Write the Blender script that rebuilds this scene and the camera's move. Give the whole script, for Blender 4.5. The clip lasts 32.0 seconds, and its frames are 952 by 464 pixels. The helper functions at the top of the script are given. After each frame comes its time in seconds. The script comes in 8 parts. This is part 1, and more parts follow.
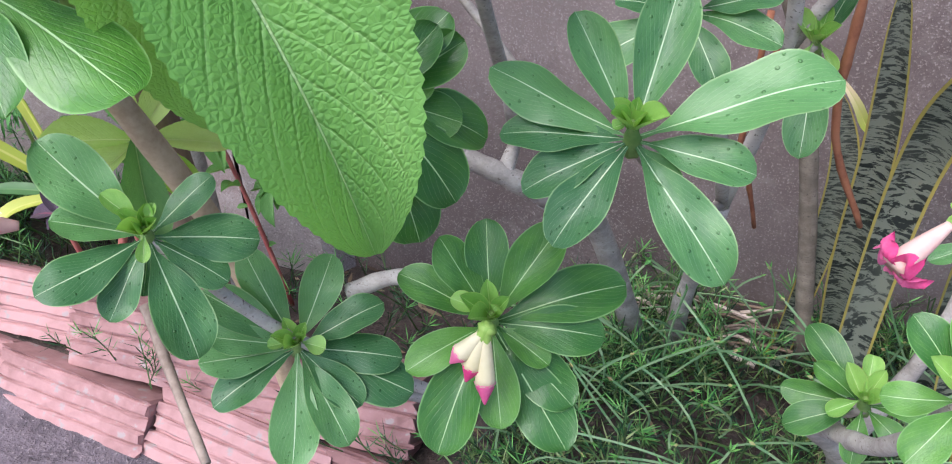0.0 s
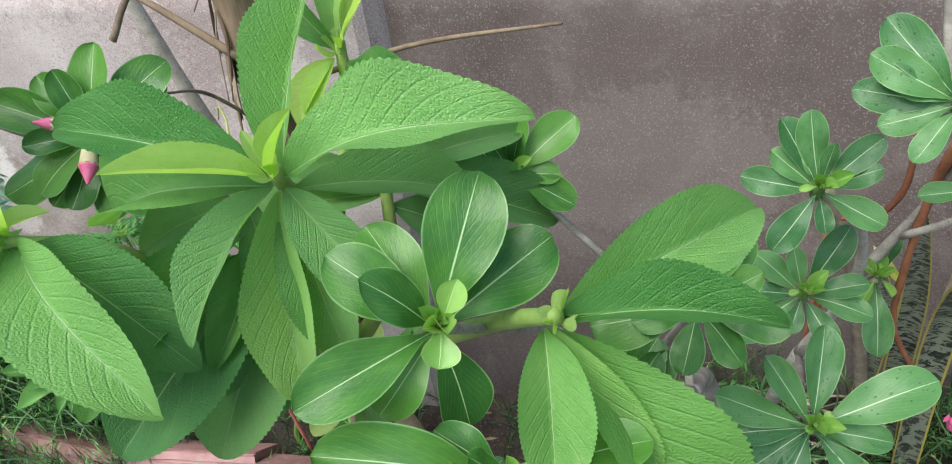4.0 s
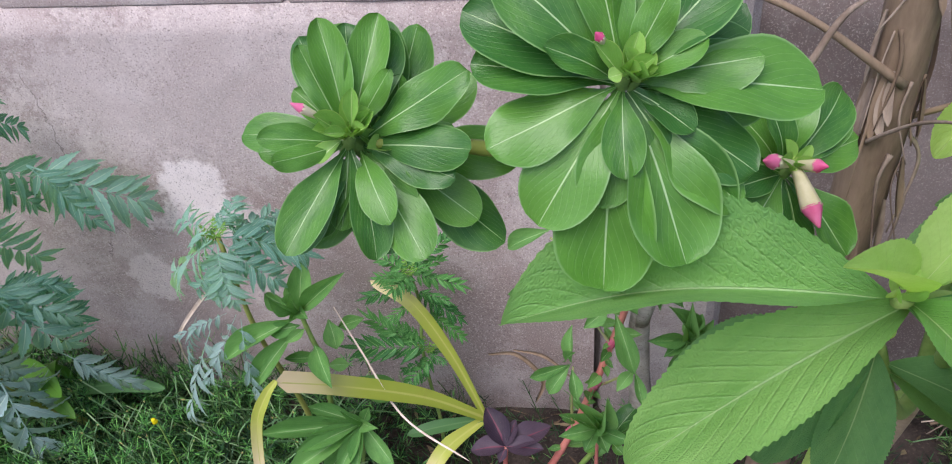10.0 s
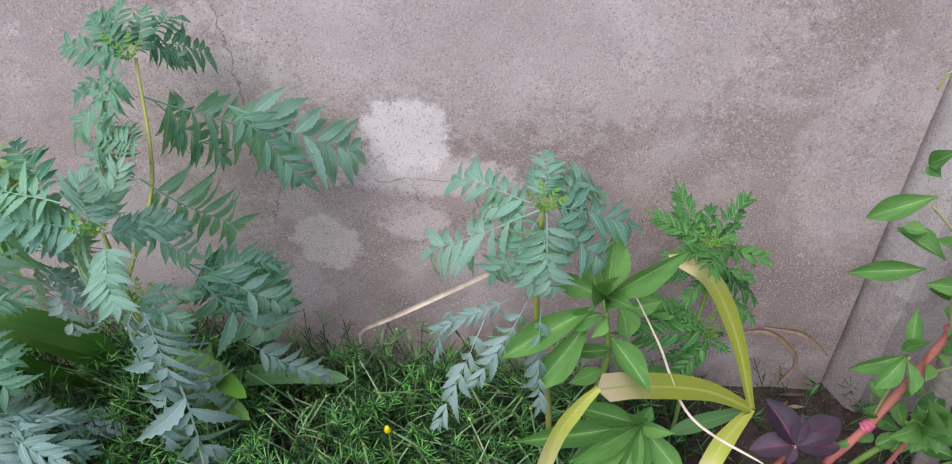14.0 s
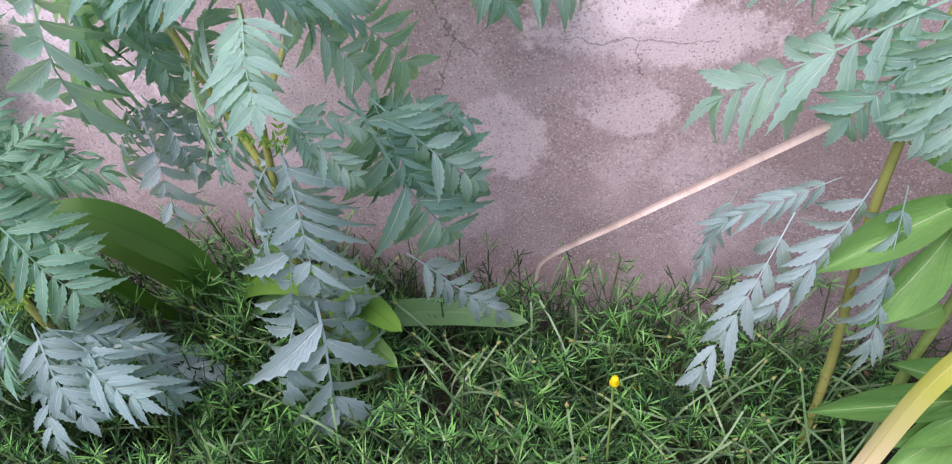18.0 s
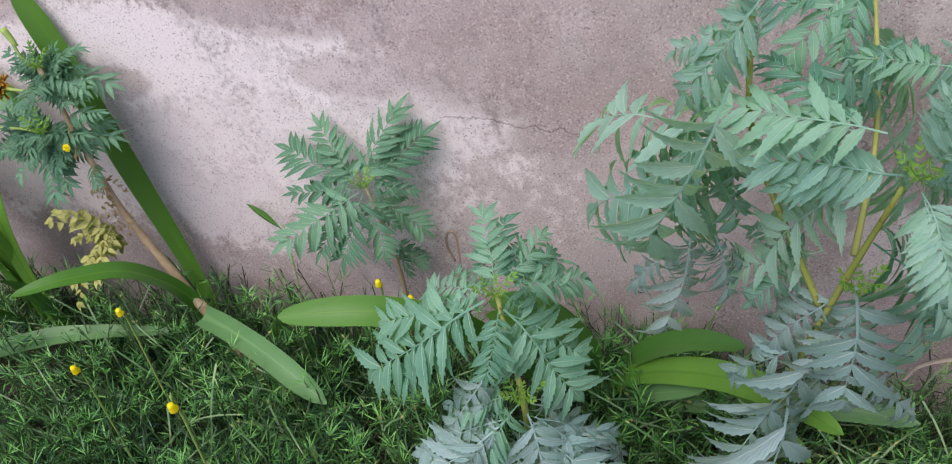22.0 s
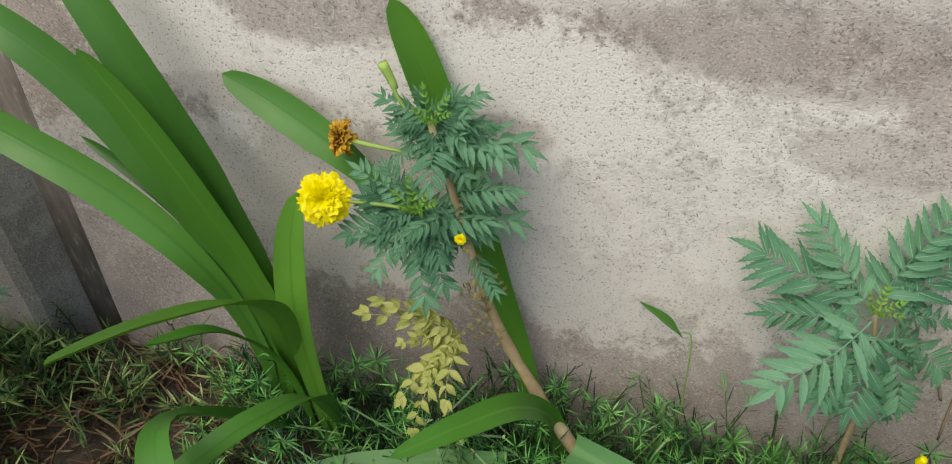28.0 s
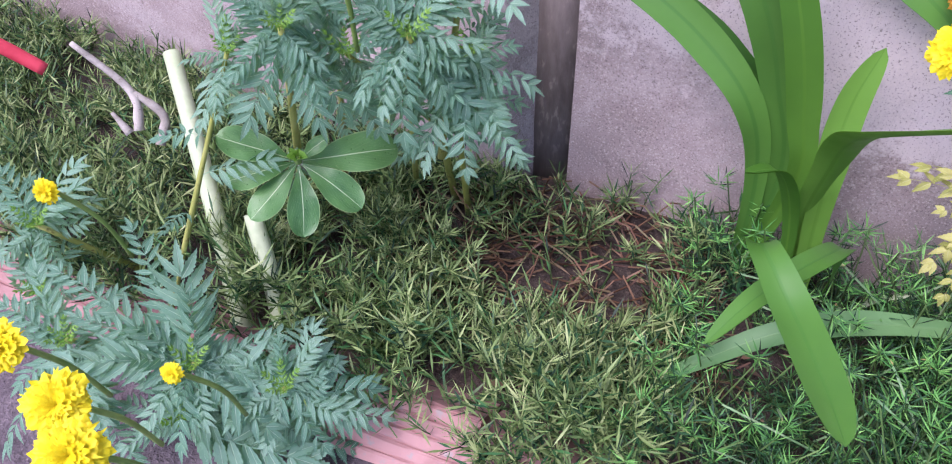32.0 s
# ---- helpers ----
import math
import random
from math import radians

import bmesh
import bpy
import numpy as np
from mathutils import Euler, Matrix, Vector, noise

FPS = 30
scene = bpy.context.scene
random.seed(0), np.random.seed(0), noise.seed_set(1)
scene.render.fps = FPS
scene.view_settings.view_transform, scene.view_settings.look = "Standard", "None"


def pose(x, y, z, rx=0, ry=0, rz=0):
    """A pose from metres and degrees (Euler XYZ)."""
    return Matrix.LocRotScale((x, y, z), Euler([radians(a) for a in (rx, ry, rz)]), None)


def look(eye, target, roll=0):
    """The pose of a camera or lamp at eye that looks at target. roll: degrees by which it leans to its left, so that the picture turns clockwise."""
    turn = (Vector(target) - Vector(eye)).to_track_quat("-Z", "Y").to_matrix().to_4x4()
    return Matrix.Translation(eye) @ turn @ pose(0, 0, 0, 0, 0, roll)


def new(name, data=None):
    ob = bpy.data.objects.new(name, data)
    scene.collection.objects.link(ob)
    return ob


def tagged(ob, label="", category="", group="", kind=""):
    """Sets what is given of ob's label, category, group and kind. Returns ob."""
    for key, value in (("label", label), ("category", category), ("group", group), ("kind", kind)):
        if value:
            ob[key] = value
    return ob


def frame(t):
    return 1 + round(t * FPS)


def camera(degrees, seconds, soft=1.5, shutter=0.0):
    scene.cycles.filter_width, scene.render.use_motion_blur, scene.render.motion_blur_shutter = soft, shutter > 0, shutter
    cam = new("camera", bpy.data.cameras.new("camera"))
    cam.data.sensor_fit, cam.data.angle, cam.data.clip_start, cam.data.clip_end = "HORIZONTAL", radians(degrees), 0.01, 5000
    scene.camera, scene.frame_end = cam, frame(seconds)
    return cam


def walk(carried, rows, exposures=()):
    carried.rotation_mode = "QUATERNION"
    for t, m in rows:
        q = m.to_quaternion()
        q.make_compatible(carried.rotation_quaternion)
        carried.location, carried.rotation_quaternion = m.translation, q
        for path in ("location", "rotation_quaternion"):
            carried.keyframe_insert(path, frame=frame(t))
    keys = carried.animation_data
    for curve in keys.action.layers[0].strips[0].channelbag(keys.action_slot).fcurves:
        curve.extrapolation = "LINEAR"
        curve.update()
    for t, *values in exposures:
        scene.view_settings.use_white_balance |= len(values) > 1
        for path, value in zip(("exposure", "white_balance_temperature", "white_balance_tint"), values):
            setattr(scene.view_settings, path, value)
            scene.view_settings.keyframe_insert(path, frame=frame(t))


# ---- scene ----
cam = camera(60.38, 32.0, soft=1.1)
PATH = [
    (0, (0.5486, -0.8497, 0.7957), (0.2149, -0.1091, 0.2125), -1.35),
    (0.5, (0.5519, -0.8603, 0.8487), (0.2277, -0.1371, 0.2389), -4.50),
    (1, (0.5507, -0.8888, 0.9047), (0.257, -0.1571, 0.2895), -5.57),
    (1.5, (0.5305, -0.9111, 0.9731), (0.2549, -0.1512, 0.3844), -7.58),
    (2, (0.5146, -0.9258, 1.0176), (0.2394, -0.1625, 0.4331), -7.70),
    (2.5, (0.4874, -0.9417, 1.0609), (0.209, -0.1668, 0.4934), -8.22),
    (3, (0.4563, -0.9612, 1.0932), (0.1746, -0.1867, 0.5268), -8.47),
    (3.5, (0.4431, -0.9676, 1.1013), (0.1365, -0.2051, 0.5315), -9.18),
    (5.5, (0.2414, -0.9079, 1.1052), (0.0246, -0.151, 0.4887), -4.58),
    (6, (0.1824, -0.8927, 1.099), (-0.0176, -0.1507, 0.4592), -4.04),
    (6.5, (0.1312, -0.889, 1.1054), (-0.0468, -0.1402, 0.467), -3.39),
    (7, (0.0871, -0.8985, 1.1246), (-0.0041, -0.1321, 0.4887), -3.26),
    (7.5, (0.0462, -0.9222, 1.1429), (-0.0215, -0.1425, 0.5204), -3.68),
    (8, (-0.0295, -0.9607, 1.1555), (-0.0733, -0.1642, 0.5524), -3.21),
    (8.5, (-0.1088, -1.0019, 1.1642), (-0.1678, -0.1962, 0.5749), -3.64),
    (9, (-0.1477, -1.0404, 1.1706), (-0.2152, -0.2266, 0.5933), -3.85),
    (9.5, (-0.1817, -1.0564, 1.1741), (-0.2926, -0.2418, 0.6048), -5.04),
    (10, (-0.243, -1.0317, 1.1524), (-0.3881, -0.2325, 0.5692), -4.79),
    (10.5, (-0.3413, -0.9979, 1.1375), (-0.478, -0.2145, 0.5312), -2.46),
    (11, (-0.4104, -0.9365, 1.122), (-0.5276, -0.1681, 0.4929), -1.45),
    (11.5, (-0.4409, -0.917, 1.1297), (-0.5765, -0.1496, 0.5031), -1.64),
    (12, (-0.4917, -0.9012, 1.1042), (-0.6067, -0.1438, 0.4615), -0.13),
    (12.5, (-0.5557, -0.8835, 1.0844), (-0.6208, -0.1295, 0.4307), 1.19),
    (13, (-0.5905, -0.8784, 1.0658), (-0.6265, -0.1251, 0.4092), 1.03),
    (13.5, (-0.6574, -0.8692, 1.0643), (-0.6828, -0.1136, 0.4098), 0.20),
    (14, (-0.7424, -0.8649, 1.0615), (-0.7874, -0.1089, 0.4085), -0.48),
    (14.5, (-0.8194, -0.854, 1.0638), (-0.8725, -0.0965, 0.4132), -0.35),
    (16.5, (-0.8369, -0.7371, 0.8351), (-0.9986, 0.0214, 0.2037), -2.36),
    (17, (-0.884, -0.7065, 0.7738), (-1.0171, 0.0532, 0.1373), -2.68),
    (17.5, (-0.9026, -0.7165, 0.7675), (-1.0313, 0.0442, 0.1313), -2.32),
    (18, (-0.9183, -0.7244, 0.7656), (-1.0457, 0.0327, 0.125), -2.30),
    (18.5, (-0.9547, -0.7287, 0.785), (-1.0875, 0.029, 0.1461), -2.96),
    (19, (-1.0076, -0.7296, 0.8066), (-1.15, 0.0286, 0.1704), -4.13),
    (19.5, (-1.0676, -0.7444, 0.8179), (-1.2249, 0.0114, 0.1822), -3.87),
    (20, (-1.1315, -0.7747, 0.8288), (-1.3169, -0.0242, 0.1945), -3.62),
    (20.5, (-1.1813, -0.8149, 0.8636), (-1.3744, -0.0581, 0.2392), -3.48),
    (21, (-1.1977, -0.8243, 0.8863), (-1.3726, -0.0534, 0.2737), -3.49),
    (21.5, (-1.2209, -0.8153, 0.8863), (-1.4249, -0.0471, 0.2795), -5.20),
    (22, (-1.2566, -0.8039, 0.8907), (-1.4801, -0.0435, 0.2809), -4.39),
    (22.5, (-1.2661, -0.7865, 0.882), (-1.4937, -0.0359, 0.2617), -4.98),
    (23, (-1.3081, -0.7235, 0.8739), (-1.5452, 0.0088, 0.2355), -5.86),
    (23.5, (-1.381, -0.6678, 0.8777), (-1.6502, 0.0182, 0.2017), -6.98),
    (24, (-1.4285, -0.6633, 0.8868), (-1.6616, 0.0356, 0.2106), -5.92),
    (24.5, (-1.5127, -0.6855, 0.9168), (-1.712, 0.0196, 0.2363), -8.05),
    (25, (-1.599, -0.7308, 0.9237), (-1.7262, 0.0069, 0.2607), -5.27),
    (25.5, (-1.6681, -0.77, 0.9545), (-1.7769, -0.0315, 0.2892), -6.12),
    (26, (-1.6884, -0.7685, 0.9505), (-1.798, -0.029, 0.2863), -4.93),
    (26.5, (-1.7057, -0.74, 0.9315), (-1.8766, -0.0004, 0.2805), -5.15),
    (28.5, (-1.8614, -0.5857, 0.8465), (-2.0435, 0.143, 0.1863), -0.07),
    (29, (-1.8844, -0.591, 0.8503), (-2.0691, 0.1438, 0.1976), -0.48),
    (29.5, (-1.8953, -0.5876, 0.8594), (-2.0739, 0.1555, 0.2145), -1.11),
    (30, (-1.916, -0.5791, 0.8909), (-2.0796, 0.1737, 0.2533), -1.31),
    (30.5, (-1.9446, -0.593, 0.8922), (-2.1275, 0.1613, 0.2616), -1.80),
    (31, (-2.0107, -0.6494, 0.8624), (-2.2572, 0.0569, 0.1988), -0.95),
    (31.5, (-2.0769, -0.7212, 0.8319), (-2.3642, -0.0688, 0.1305), -1.12),
    (32, (-2.1791, -0.8261, 0.833), (-2.4992, -0.2148, 0.1092), -1.90),
]
walk(cam, [(t, look(eye, target, roll)) for t, eye, target, roll in PATH],
     [(0, 1.05, 6150, 20), (1, 0.95, 6200, 18), (2, 0.87, 6300, 18), (3, 0.78, 6500, 11), (6, 0.6, 6650, 4), (7.5, 0.5, 6600, 7), (9.5, 0.47, 6350, 20), (12, 0.33, 6650, 14), (14, 0.37, 6450, 18), (16.5, 0.68, 6450, 34), (18, 0.7, 6450, 38), (20, 0.45, 6400, 27), (22.5, 0.27, 6750, 21), (25, 0.1, 7050, 6), (28.5, 0.1, 7450, 3), (30, -0.12, 7000, 8), (31, 0.03, 6650, 11), (31.5, 0.6, 6300, 26), (32, 0.9, 6050, 38)])

# ---- light: open shade under a bright, hazy sky ----
world = bpy.data.worlds.new("world")
scene.world = world
world.use_nodes = True
wn, wl = world.node_tree.nodes, world.node_tree.links
sky = wn.new("ShaderNodeTexSky")
sky.sky_type, sky.sun_disc = "NISHITA", False
sky.sun_elevation, sky.sun_rotation = radians(58), radians(205)
sky.air_density, sky.dust_density, sky.ozone_density = 1.0, 1.6, 1.0
wl.new(sky.outputs[0], wn["Background"].inputs[0])
wn["Background"].inputs[1].default_value = 0.14
sun = new("sun", bpy.data.lights.new("sun", "SUN"))
sun.matrix_world = look((-0.9, -2.0, 3.6), (0, 0, 0))
sun.data.energy, sun.data.angle, sun.data.color = 2.7, radians(48), (1.0, 0.97, 0.94)


# ---- materials ----
def shader(name, rough=0.6, spec=0.5):
    m = bpy.data.materials.new(name)
    m.use_nodes = True
    nt = m.node_tree
    b = nt.nodes["Principled BSDF"]
    b.inputs["Roughness"].default_value = rough
    b.inputs["Specular IOR Level"].default_value = spec
    return m, nt, b


def nd(nt, kind):
    return nt.nodes.new("ShaderNode" + kind)


def link(nt, src, dst):
    if isinstance(src, (int, float)):
        dst.default_value = src
    elif isinstance(src, tuple):
        dst.default_value = (*src, 1.0) if len(src) == 3 and len(dst.default_value) == 4 else src
    else:
        nt.links.new(src, dst)


def mth(nt, op, a, b=0.0, c=None):
    n = nd(nt, "Math")
    n.operation = op
    link(nt, a, n.inputs[0])
    link(nt, b, n.inputs[1])
    if c is not None:
        link(nt, c, n.inputs[2])
    return n.outputs[0]


def mix(nt, f, a, b, mode="MIX"):
    n = nd(nt, "Mix")
    n.data_type, n.blend_type = "RGBA", mode
    link(nt, f, n.inputs[0])
    link(nt, a, n.inputs[6])
    link(nt, b, n.inputs[7])
    return n.outputs[2]


def ramp(nt, v, lo, hi, a=0.0, b=1.0):
    n = nd(nt, "MapRange")
    n.interpolation_type = "SMOOTHSTEP"
    for i, x in enumerate((v, lo, hi, a, b)):
        link(nt, x, n.inputs[i])
    return n.outputs[0]


def noise_tex(nt, scale, detail=3.0, rough=0.55, vec=None, dist=0.0):
    n = nd(nt, "TexNoise")
    n.inputs["Scale"].default_value, n.inputs["Detail"].default_value = scale, detail
    n.inputs["Roughness"].default_value, n.inputs["Distortion"].default_value = rough, dist
    if vec is not None:
        nt.links.new(vec, n.inputs["Vector"])
    return n.outputs["Fac"]


def coords(nt, kind="Object"):
    return nd(nt, "TexCoord").outputs[kind]


def bump(nt, b, h, strength, dist=0.002, prev=None):
    n = nd(nt, "Bump")
    n.inputs["Strength"].default_value, n.inputs["Distance"].default_value = strength, dist
    nt.links.new(h, n.inputs["Height"])
    if prev is not None:
        nt.links.new(prev, n.inputs["Normal"])
    nt.links.new(n.outputs[0], b.inputs["Normal"])
    return n.outputs[0]


def leaf_material(name, dark, light, rib, ribw=0.05, veins=9, vein_amt=0.35, skew=0.5, rough=0.35, spec=0.5, quilt=0.0, thin=0.25, edge=None, tip=None, spots=0.0, relief=0.2, dew=False, coat=0.0):
    """A leaf: midrib and side veins from its own length and breadth, grain, blotches, thin enough to let light through."""
    m, nt, b = shader(name, rough, spec)
    uv = nd(nt, "SeparateXYZ")
    nt.links.new(coords(nt, "UV"), uv.inputs[0])
    a = mth(nt, "ABSOLUTE", mth(nt, "MULTIPLY_ADD", uv.outputs[0], 2.0, -1.0))
    v = uv.outputs[1]
    rnd = nd(nt, "ObjectInfo").outputs["Random"]
    world_co = coords(nt, "Object")
    n1 = noise_tex(nt, 3.5, 4.0, vec=world_co)
    n2 = noise_tex(nt, 26.0, 3.0, vec=world_co)
    f = mth(nt, "ADD", mth(nt, "MULTIPLY", n1, 0.9), mth(nt, "MULTIPLY_ADD", rnd, 0.75, -0.3))
    col = mix(nt, ramp(nt, f, 0.1, 0.95), dark, light)
    col = mix(nt, mth(nt, "MULTIPLY", n2, 0.3), col, tuple(c * 0.72 for c in dark))
    if tip:
        col = mix(nt, ramp(nt, mth(nt, "ADD", v, mth(nt, "MULTIPLY_ADD", n1, 0.5, -0.25)), 0.55, 1.0), col, tip)
    ph = mth(nt, "SUBTRACT", mth(nt, "MULTIPLY", v, float(veins)), mth(nt, "MULTIPLY", a, veins * skew))
    wave = mth(nt, "ABSOLUTE", mth(nt, "MULTIPLY_ADD", mth(nt, "FRACT", ph), 2.0, -1.0))
    vein = mth(nt, "MULTIPLY", ramp(nt, wave, 0.93, 1.0), ramp(nt, a, 1.0, 0.6, 0.15, 1.0))
    col = mix(nt, mth(nt, "MULTIPLY", vein, vein_amt), col, rib)
    ribm = ramp(nt, mth(nt, "MULTIPLY", a, mth(nt, "MULTIPLY_ADD", v, 1.9, 0.3)), ribw * 1.6, ribw * 0.7)
    col = mix(nt, mth(nt, "MULTIPLY", ribm, 0.9), col, rib)
    if edge:
        col = mix(nt, ramp(nt, a, 0.93, 0.99), col, edge)
    if spots:
        col = mix(nt, mth(nt, "MULTIPLY", ramp(nt, noise_tex(nt, 9.0, 5.0, 0.7, world_co), 0.62, 0.72), spots), col, (0.3, 0.2, 0.07))
    link(nt, col, b.inputs["Base Color"])
    groove = mth(nt, "MULTIPLY", ramp(nt, wave, 0.72, 1.0), ramp(nt, a, 1.0, 0.7, 0.2, 1.0))
    h = mth(nt, "ADD", mth(nt, "MULTIPLY", groove, -0.5 * relief), mth(nt, "MULTIPLY", ribm, -relief))
    if quilt:
        vo = nd(nt, "TexVoronoi")
        vo.feature = "DISTANCE_TO_EDGE"
        mp = nd(nt, "Mapping")
        mp.inputs["Scale"].default_value = (28, 78, 1)
        nt.links.new(coords(nt, "UV"), mp.inputs[0])
        nt.links.new(mp.outputs[0], vo.inputs["Vector"])
        vo.inputs["Scale"].default_value = 1.0
        h = mth(nt, "ADD", mth(nt, "MULTIPLY", h, 0.8), mth(nt, "MULTIPLY", mth(nt, "MINIMUM", vo.outputs["Distance"], 0.35), quilt))
    h = mth(nt, "ADD", h, mth(nt, "MULTIPLY", n2, 0.35))
    if dew:
        dr = nd(nt, "TexVoronoi")
        dm = nd(nt, "Mapping")
        dm.inputs["Scale"].default_value = (7, 15, 1)
        nt.links.new(coords(nt, "UV"), dm.inputs[0])
        nt.links.new(dm.outputs[0], dr.inputs["Vector"])
        dr.inputs["Scale"].default_value = 1.0
        drop = ramp(nt, dr.outputs["Distance"], 0.2, 0.08)
        h = mth(nt, "ADD", h, mth(nt, "MULTIPLY", drop, 0.9))
    bump(nt, b, h, 0.8, 0.0014)
    r = mth(nt, "MULTIPLY_ADD", n2, 0.25, rough - 0.1)
    b.inputs["Coat Weight"].default_value, b.inputs["Coat Roughness"].default_value = coat, 0.22
    link(nt, r, b.inputs["Roughness"])
    tr = nd(nt, "BsdfTranslucent")
    link(nt, mix(nt, 1.0, col, (1.25, 1.3, 0.55), "MULTIPLY"), tr.inputs[0])
    ms = nd(nt, "MixShader")
    ms.inputs[0].default_value = thin
    nt.links.new(b.outputs[0], ms.inputs[1])
    nt.links.new(tr.outputs[0], ms.inputs[2])
    nt.links.new(ms.outputs[0], nt.nodes["Material Output"].inputs[0])
    return m


def plain_material(name, dark, light, scale=20.0, rough=0.7, bumpy=0.4, spec=0.3, stretch=(1, 1, 1), dist=0.002, fine=None, thin=0.0):
    m, nt, b = shader(name, rough, spec)
    mp = nd(nt, "Mapping")
    mp.inputs["Scale"].default_value = stretch
    nt.links.new(coords(nt), mp.inputs[0])
    a = noise_tex(nt, scale, 5.0, 0.6, mp.outputs[0])
    c = noise_tex(nt, scale * 7, 3.0, 0.6, mp.outputs[0])
    f = mth(nt, "ADD", mth(nt, "MULTIPLY", a, 0.75), mth(nt, "MULTIPLY", c, 0.3))
    f = mth(nt, "ADD", f, mth(nt, "MULTIPLY_ADD", nd(nt, "ObjectInfo").outputs["Random"], 0.2, -0.1))
    col = mix(nt, ramp(nt, f, 0.3, 0.75), dark, light)
    if fine:
        col = mix(nt, ramp(nt, c, 0.58, 0.7), col, fine)
    link(nt, col, b.inputs["Base Color"])
    bump(nt, b, f, bumpy, dist)
    if thin:
        tr = nd(nt, "BsdfTranslucent")
        link(nt, col, tr.inputs[0])
        ms = nd(nt, "MixShader")
        ms.inputs[0].default_value = thin
        nt.links.new(b.outputs[0], ms.inputs[1])
        nt.links.new(tr.outputs[0], ms.inputs[2])
        nt.links.new(ms.outputs[0], nt.nodes["Material Output"].inputs[0])
    return m


def island_material(name, cols, rough=0.5, thin=0.2):
    """For a thicket in one mesh: each needle or stem its own tone."""
    m, nt, b = shader(name, rough, 0.35)
    r = nd(nt, "NewGeometry").outputs["Random Per Island"]
    cr = nd(nt, "ValToRGB")
    els = cr.color_ramp.elements
    for i, c in enumerate(cols):
        e = els[i] if i < 2 else els.new(i / (len(cols) - 1))
        e.position, e.color = i / (len(cols) - 1), (*c, 1)
    nt.links.new(r, cr.inputs[0])
    n1 = noise_tex(nt, 7.0, 3.0, vec=coords(nt))
    col = mix(nt, ramp(nt, n1, 0.35, 0.7), cr.outputs[0], mix(nt, 1.0, cr.outputs[0], (0.62, 0.72, 0.6), "MULTIPLY"))
    link(nt, col, b.inputs["Base Color"])
    tr = nd(nt, "BsdfTranslucent")
    link(nt, col, tr.inputs[0])
    ms = nd(nt, "MixShader")
    ms.inputs[0].default_value = thin
    nt.links.new(b.outputs[0], ms.inputs[1])
    nt.links.new(tr.outputs[0], ms.inputs[2])
    nt.links.new(ms.outputs[0], nt.nodes["Material Output"].inputs[0])
    return m


ROSE_LEAF = leaf_material("rose_leaf", (0.034, 0.145, 0.024), (0.125, 0.325, 0.048), (0.46, 0.66, 0.34), 0.024, 9, 0.26, 0.65, 0.36, 0.42, edge=(0.2, 0.38, 0.13), coat=0.2, relief=0.16)
ROSE_LEAF_BLUE = leaf_material("rose_leaf_dull", (0.042, 0.155, 0.048), (0.125, 0.31, 0.095), (0.52, 0.68, 0.43), 0.026, 10, 0.3, 0.65, 0.4, 0.4, edge=(0.24, 0.4, 0.17), dew=True, coat=0.2, relief=0.08)
ROSE_YOUNG = leaf_material("rose_young_leaf", (0.2, 0.44, 0.08), (0.36, 0.62, 0.15), (0.6, 0.78, 0.36), 0.03, 9, 0.16, 0.75, 0.3, 0.5, edge=(0.4, 0.55, 0.16), coat=0.4)
SAGE_LEAF = leaf_material("quilted_leaf", (0.095, 0.29, 0.075), (0.26, 0.53, 0.155), (0.44, 0.66, 0.32), 0.018, 11, 0.34, 0.3, 0.48, 0.45, quilt=1.2, thin=0.35, relief=1.0, coat=0.15)
SAGE_OLD = leaf_material("quilted_old_leaf", (0.09, 0.26, 0.085), (0.21, 0.44, 0.15), (0.36, 0.55, 0.26), 0.018, 11, 0.26, 0.3, 0.55, 0.4, quilt=1.3, thin=0.4, relief=1.1)
SAGE_YOUNG = leaf_material("quilted_young_leaf", (0.42, 0.66, 0.16), (0.62, 0.82, 0.34), (0.66, 0.8, 0.42), 0.016, 10, 0.25, 0.3, 0.55, 0.35, quilt=0.6, thin=0.5, relief=0.8)
# Fresh green, and a lightened copy that paints light onto shaded hanging leaves.
SAGE_FRESH_LIT = leaf_material("quilted_fresh_lit_leaf", (0.18, 0.42, 0.1), (0.36, 0.63, 0.195), (0.48, 0.7, 0.33), 0.018, 11, 0.34, 0.3, 0.5, 0.4, quilt=1.0, thin=0.38, relief=1.1)
GOLD_LEAF = leaf_material("marigold_leaf", (0.12, 0.335, 0.225), (0.31, 0.585, 0.42), (0.5, 0.7, 0.56), 0.05, 6, 0.2, 0.6, 0.5, 0.4, thin=0.4, relief=0.7)
GOLD_PALE = leaf_material("marigold_pale_leaf", (0.25, 0.42, 0.4), (0.44, 0.61, 0.61), (0.56, 0.7, 0.66), 0.05, 6, 0.22, 0.6, 0.55, 0.4, thin=0.35, relief=0.7)
GOLD_DUST = leaf_material("marigold_dusty_leaf", (0.2, 0.43, 0.35), (0.41, 0.66, 0.56), (0.55, 0.75, 0.64), 0.05, 6, 0.2, 0.6, 0.5, 0.4, thin=0.42, relief=0.7)
GOLD_SOFT = leaf_material("marigold_soft_leaf", (0.15, 0.34, 0.235), (0.31, 0.53, 0.4), (0.48, 0.68, 0.54), 0.05, 6, 0.2, 0.6, 0.55, 0.35, thin=0.4, relief=0.7)
GOLD_MID = leaf_material("marigold_mid_leaf", (0.085, 0.24, 0.14), (0.195, 0.41, 0.255), (0.36, 0.55, 0.38), 0.05, 6, 0.14, 0.6, 0.55, 0.35, thin=0.28, relief=0.6)
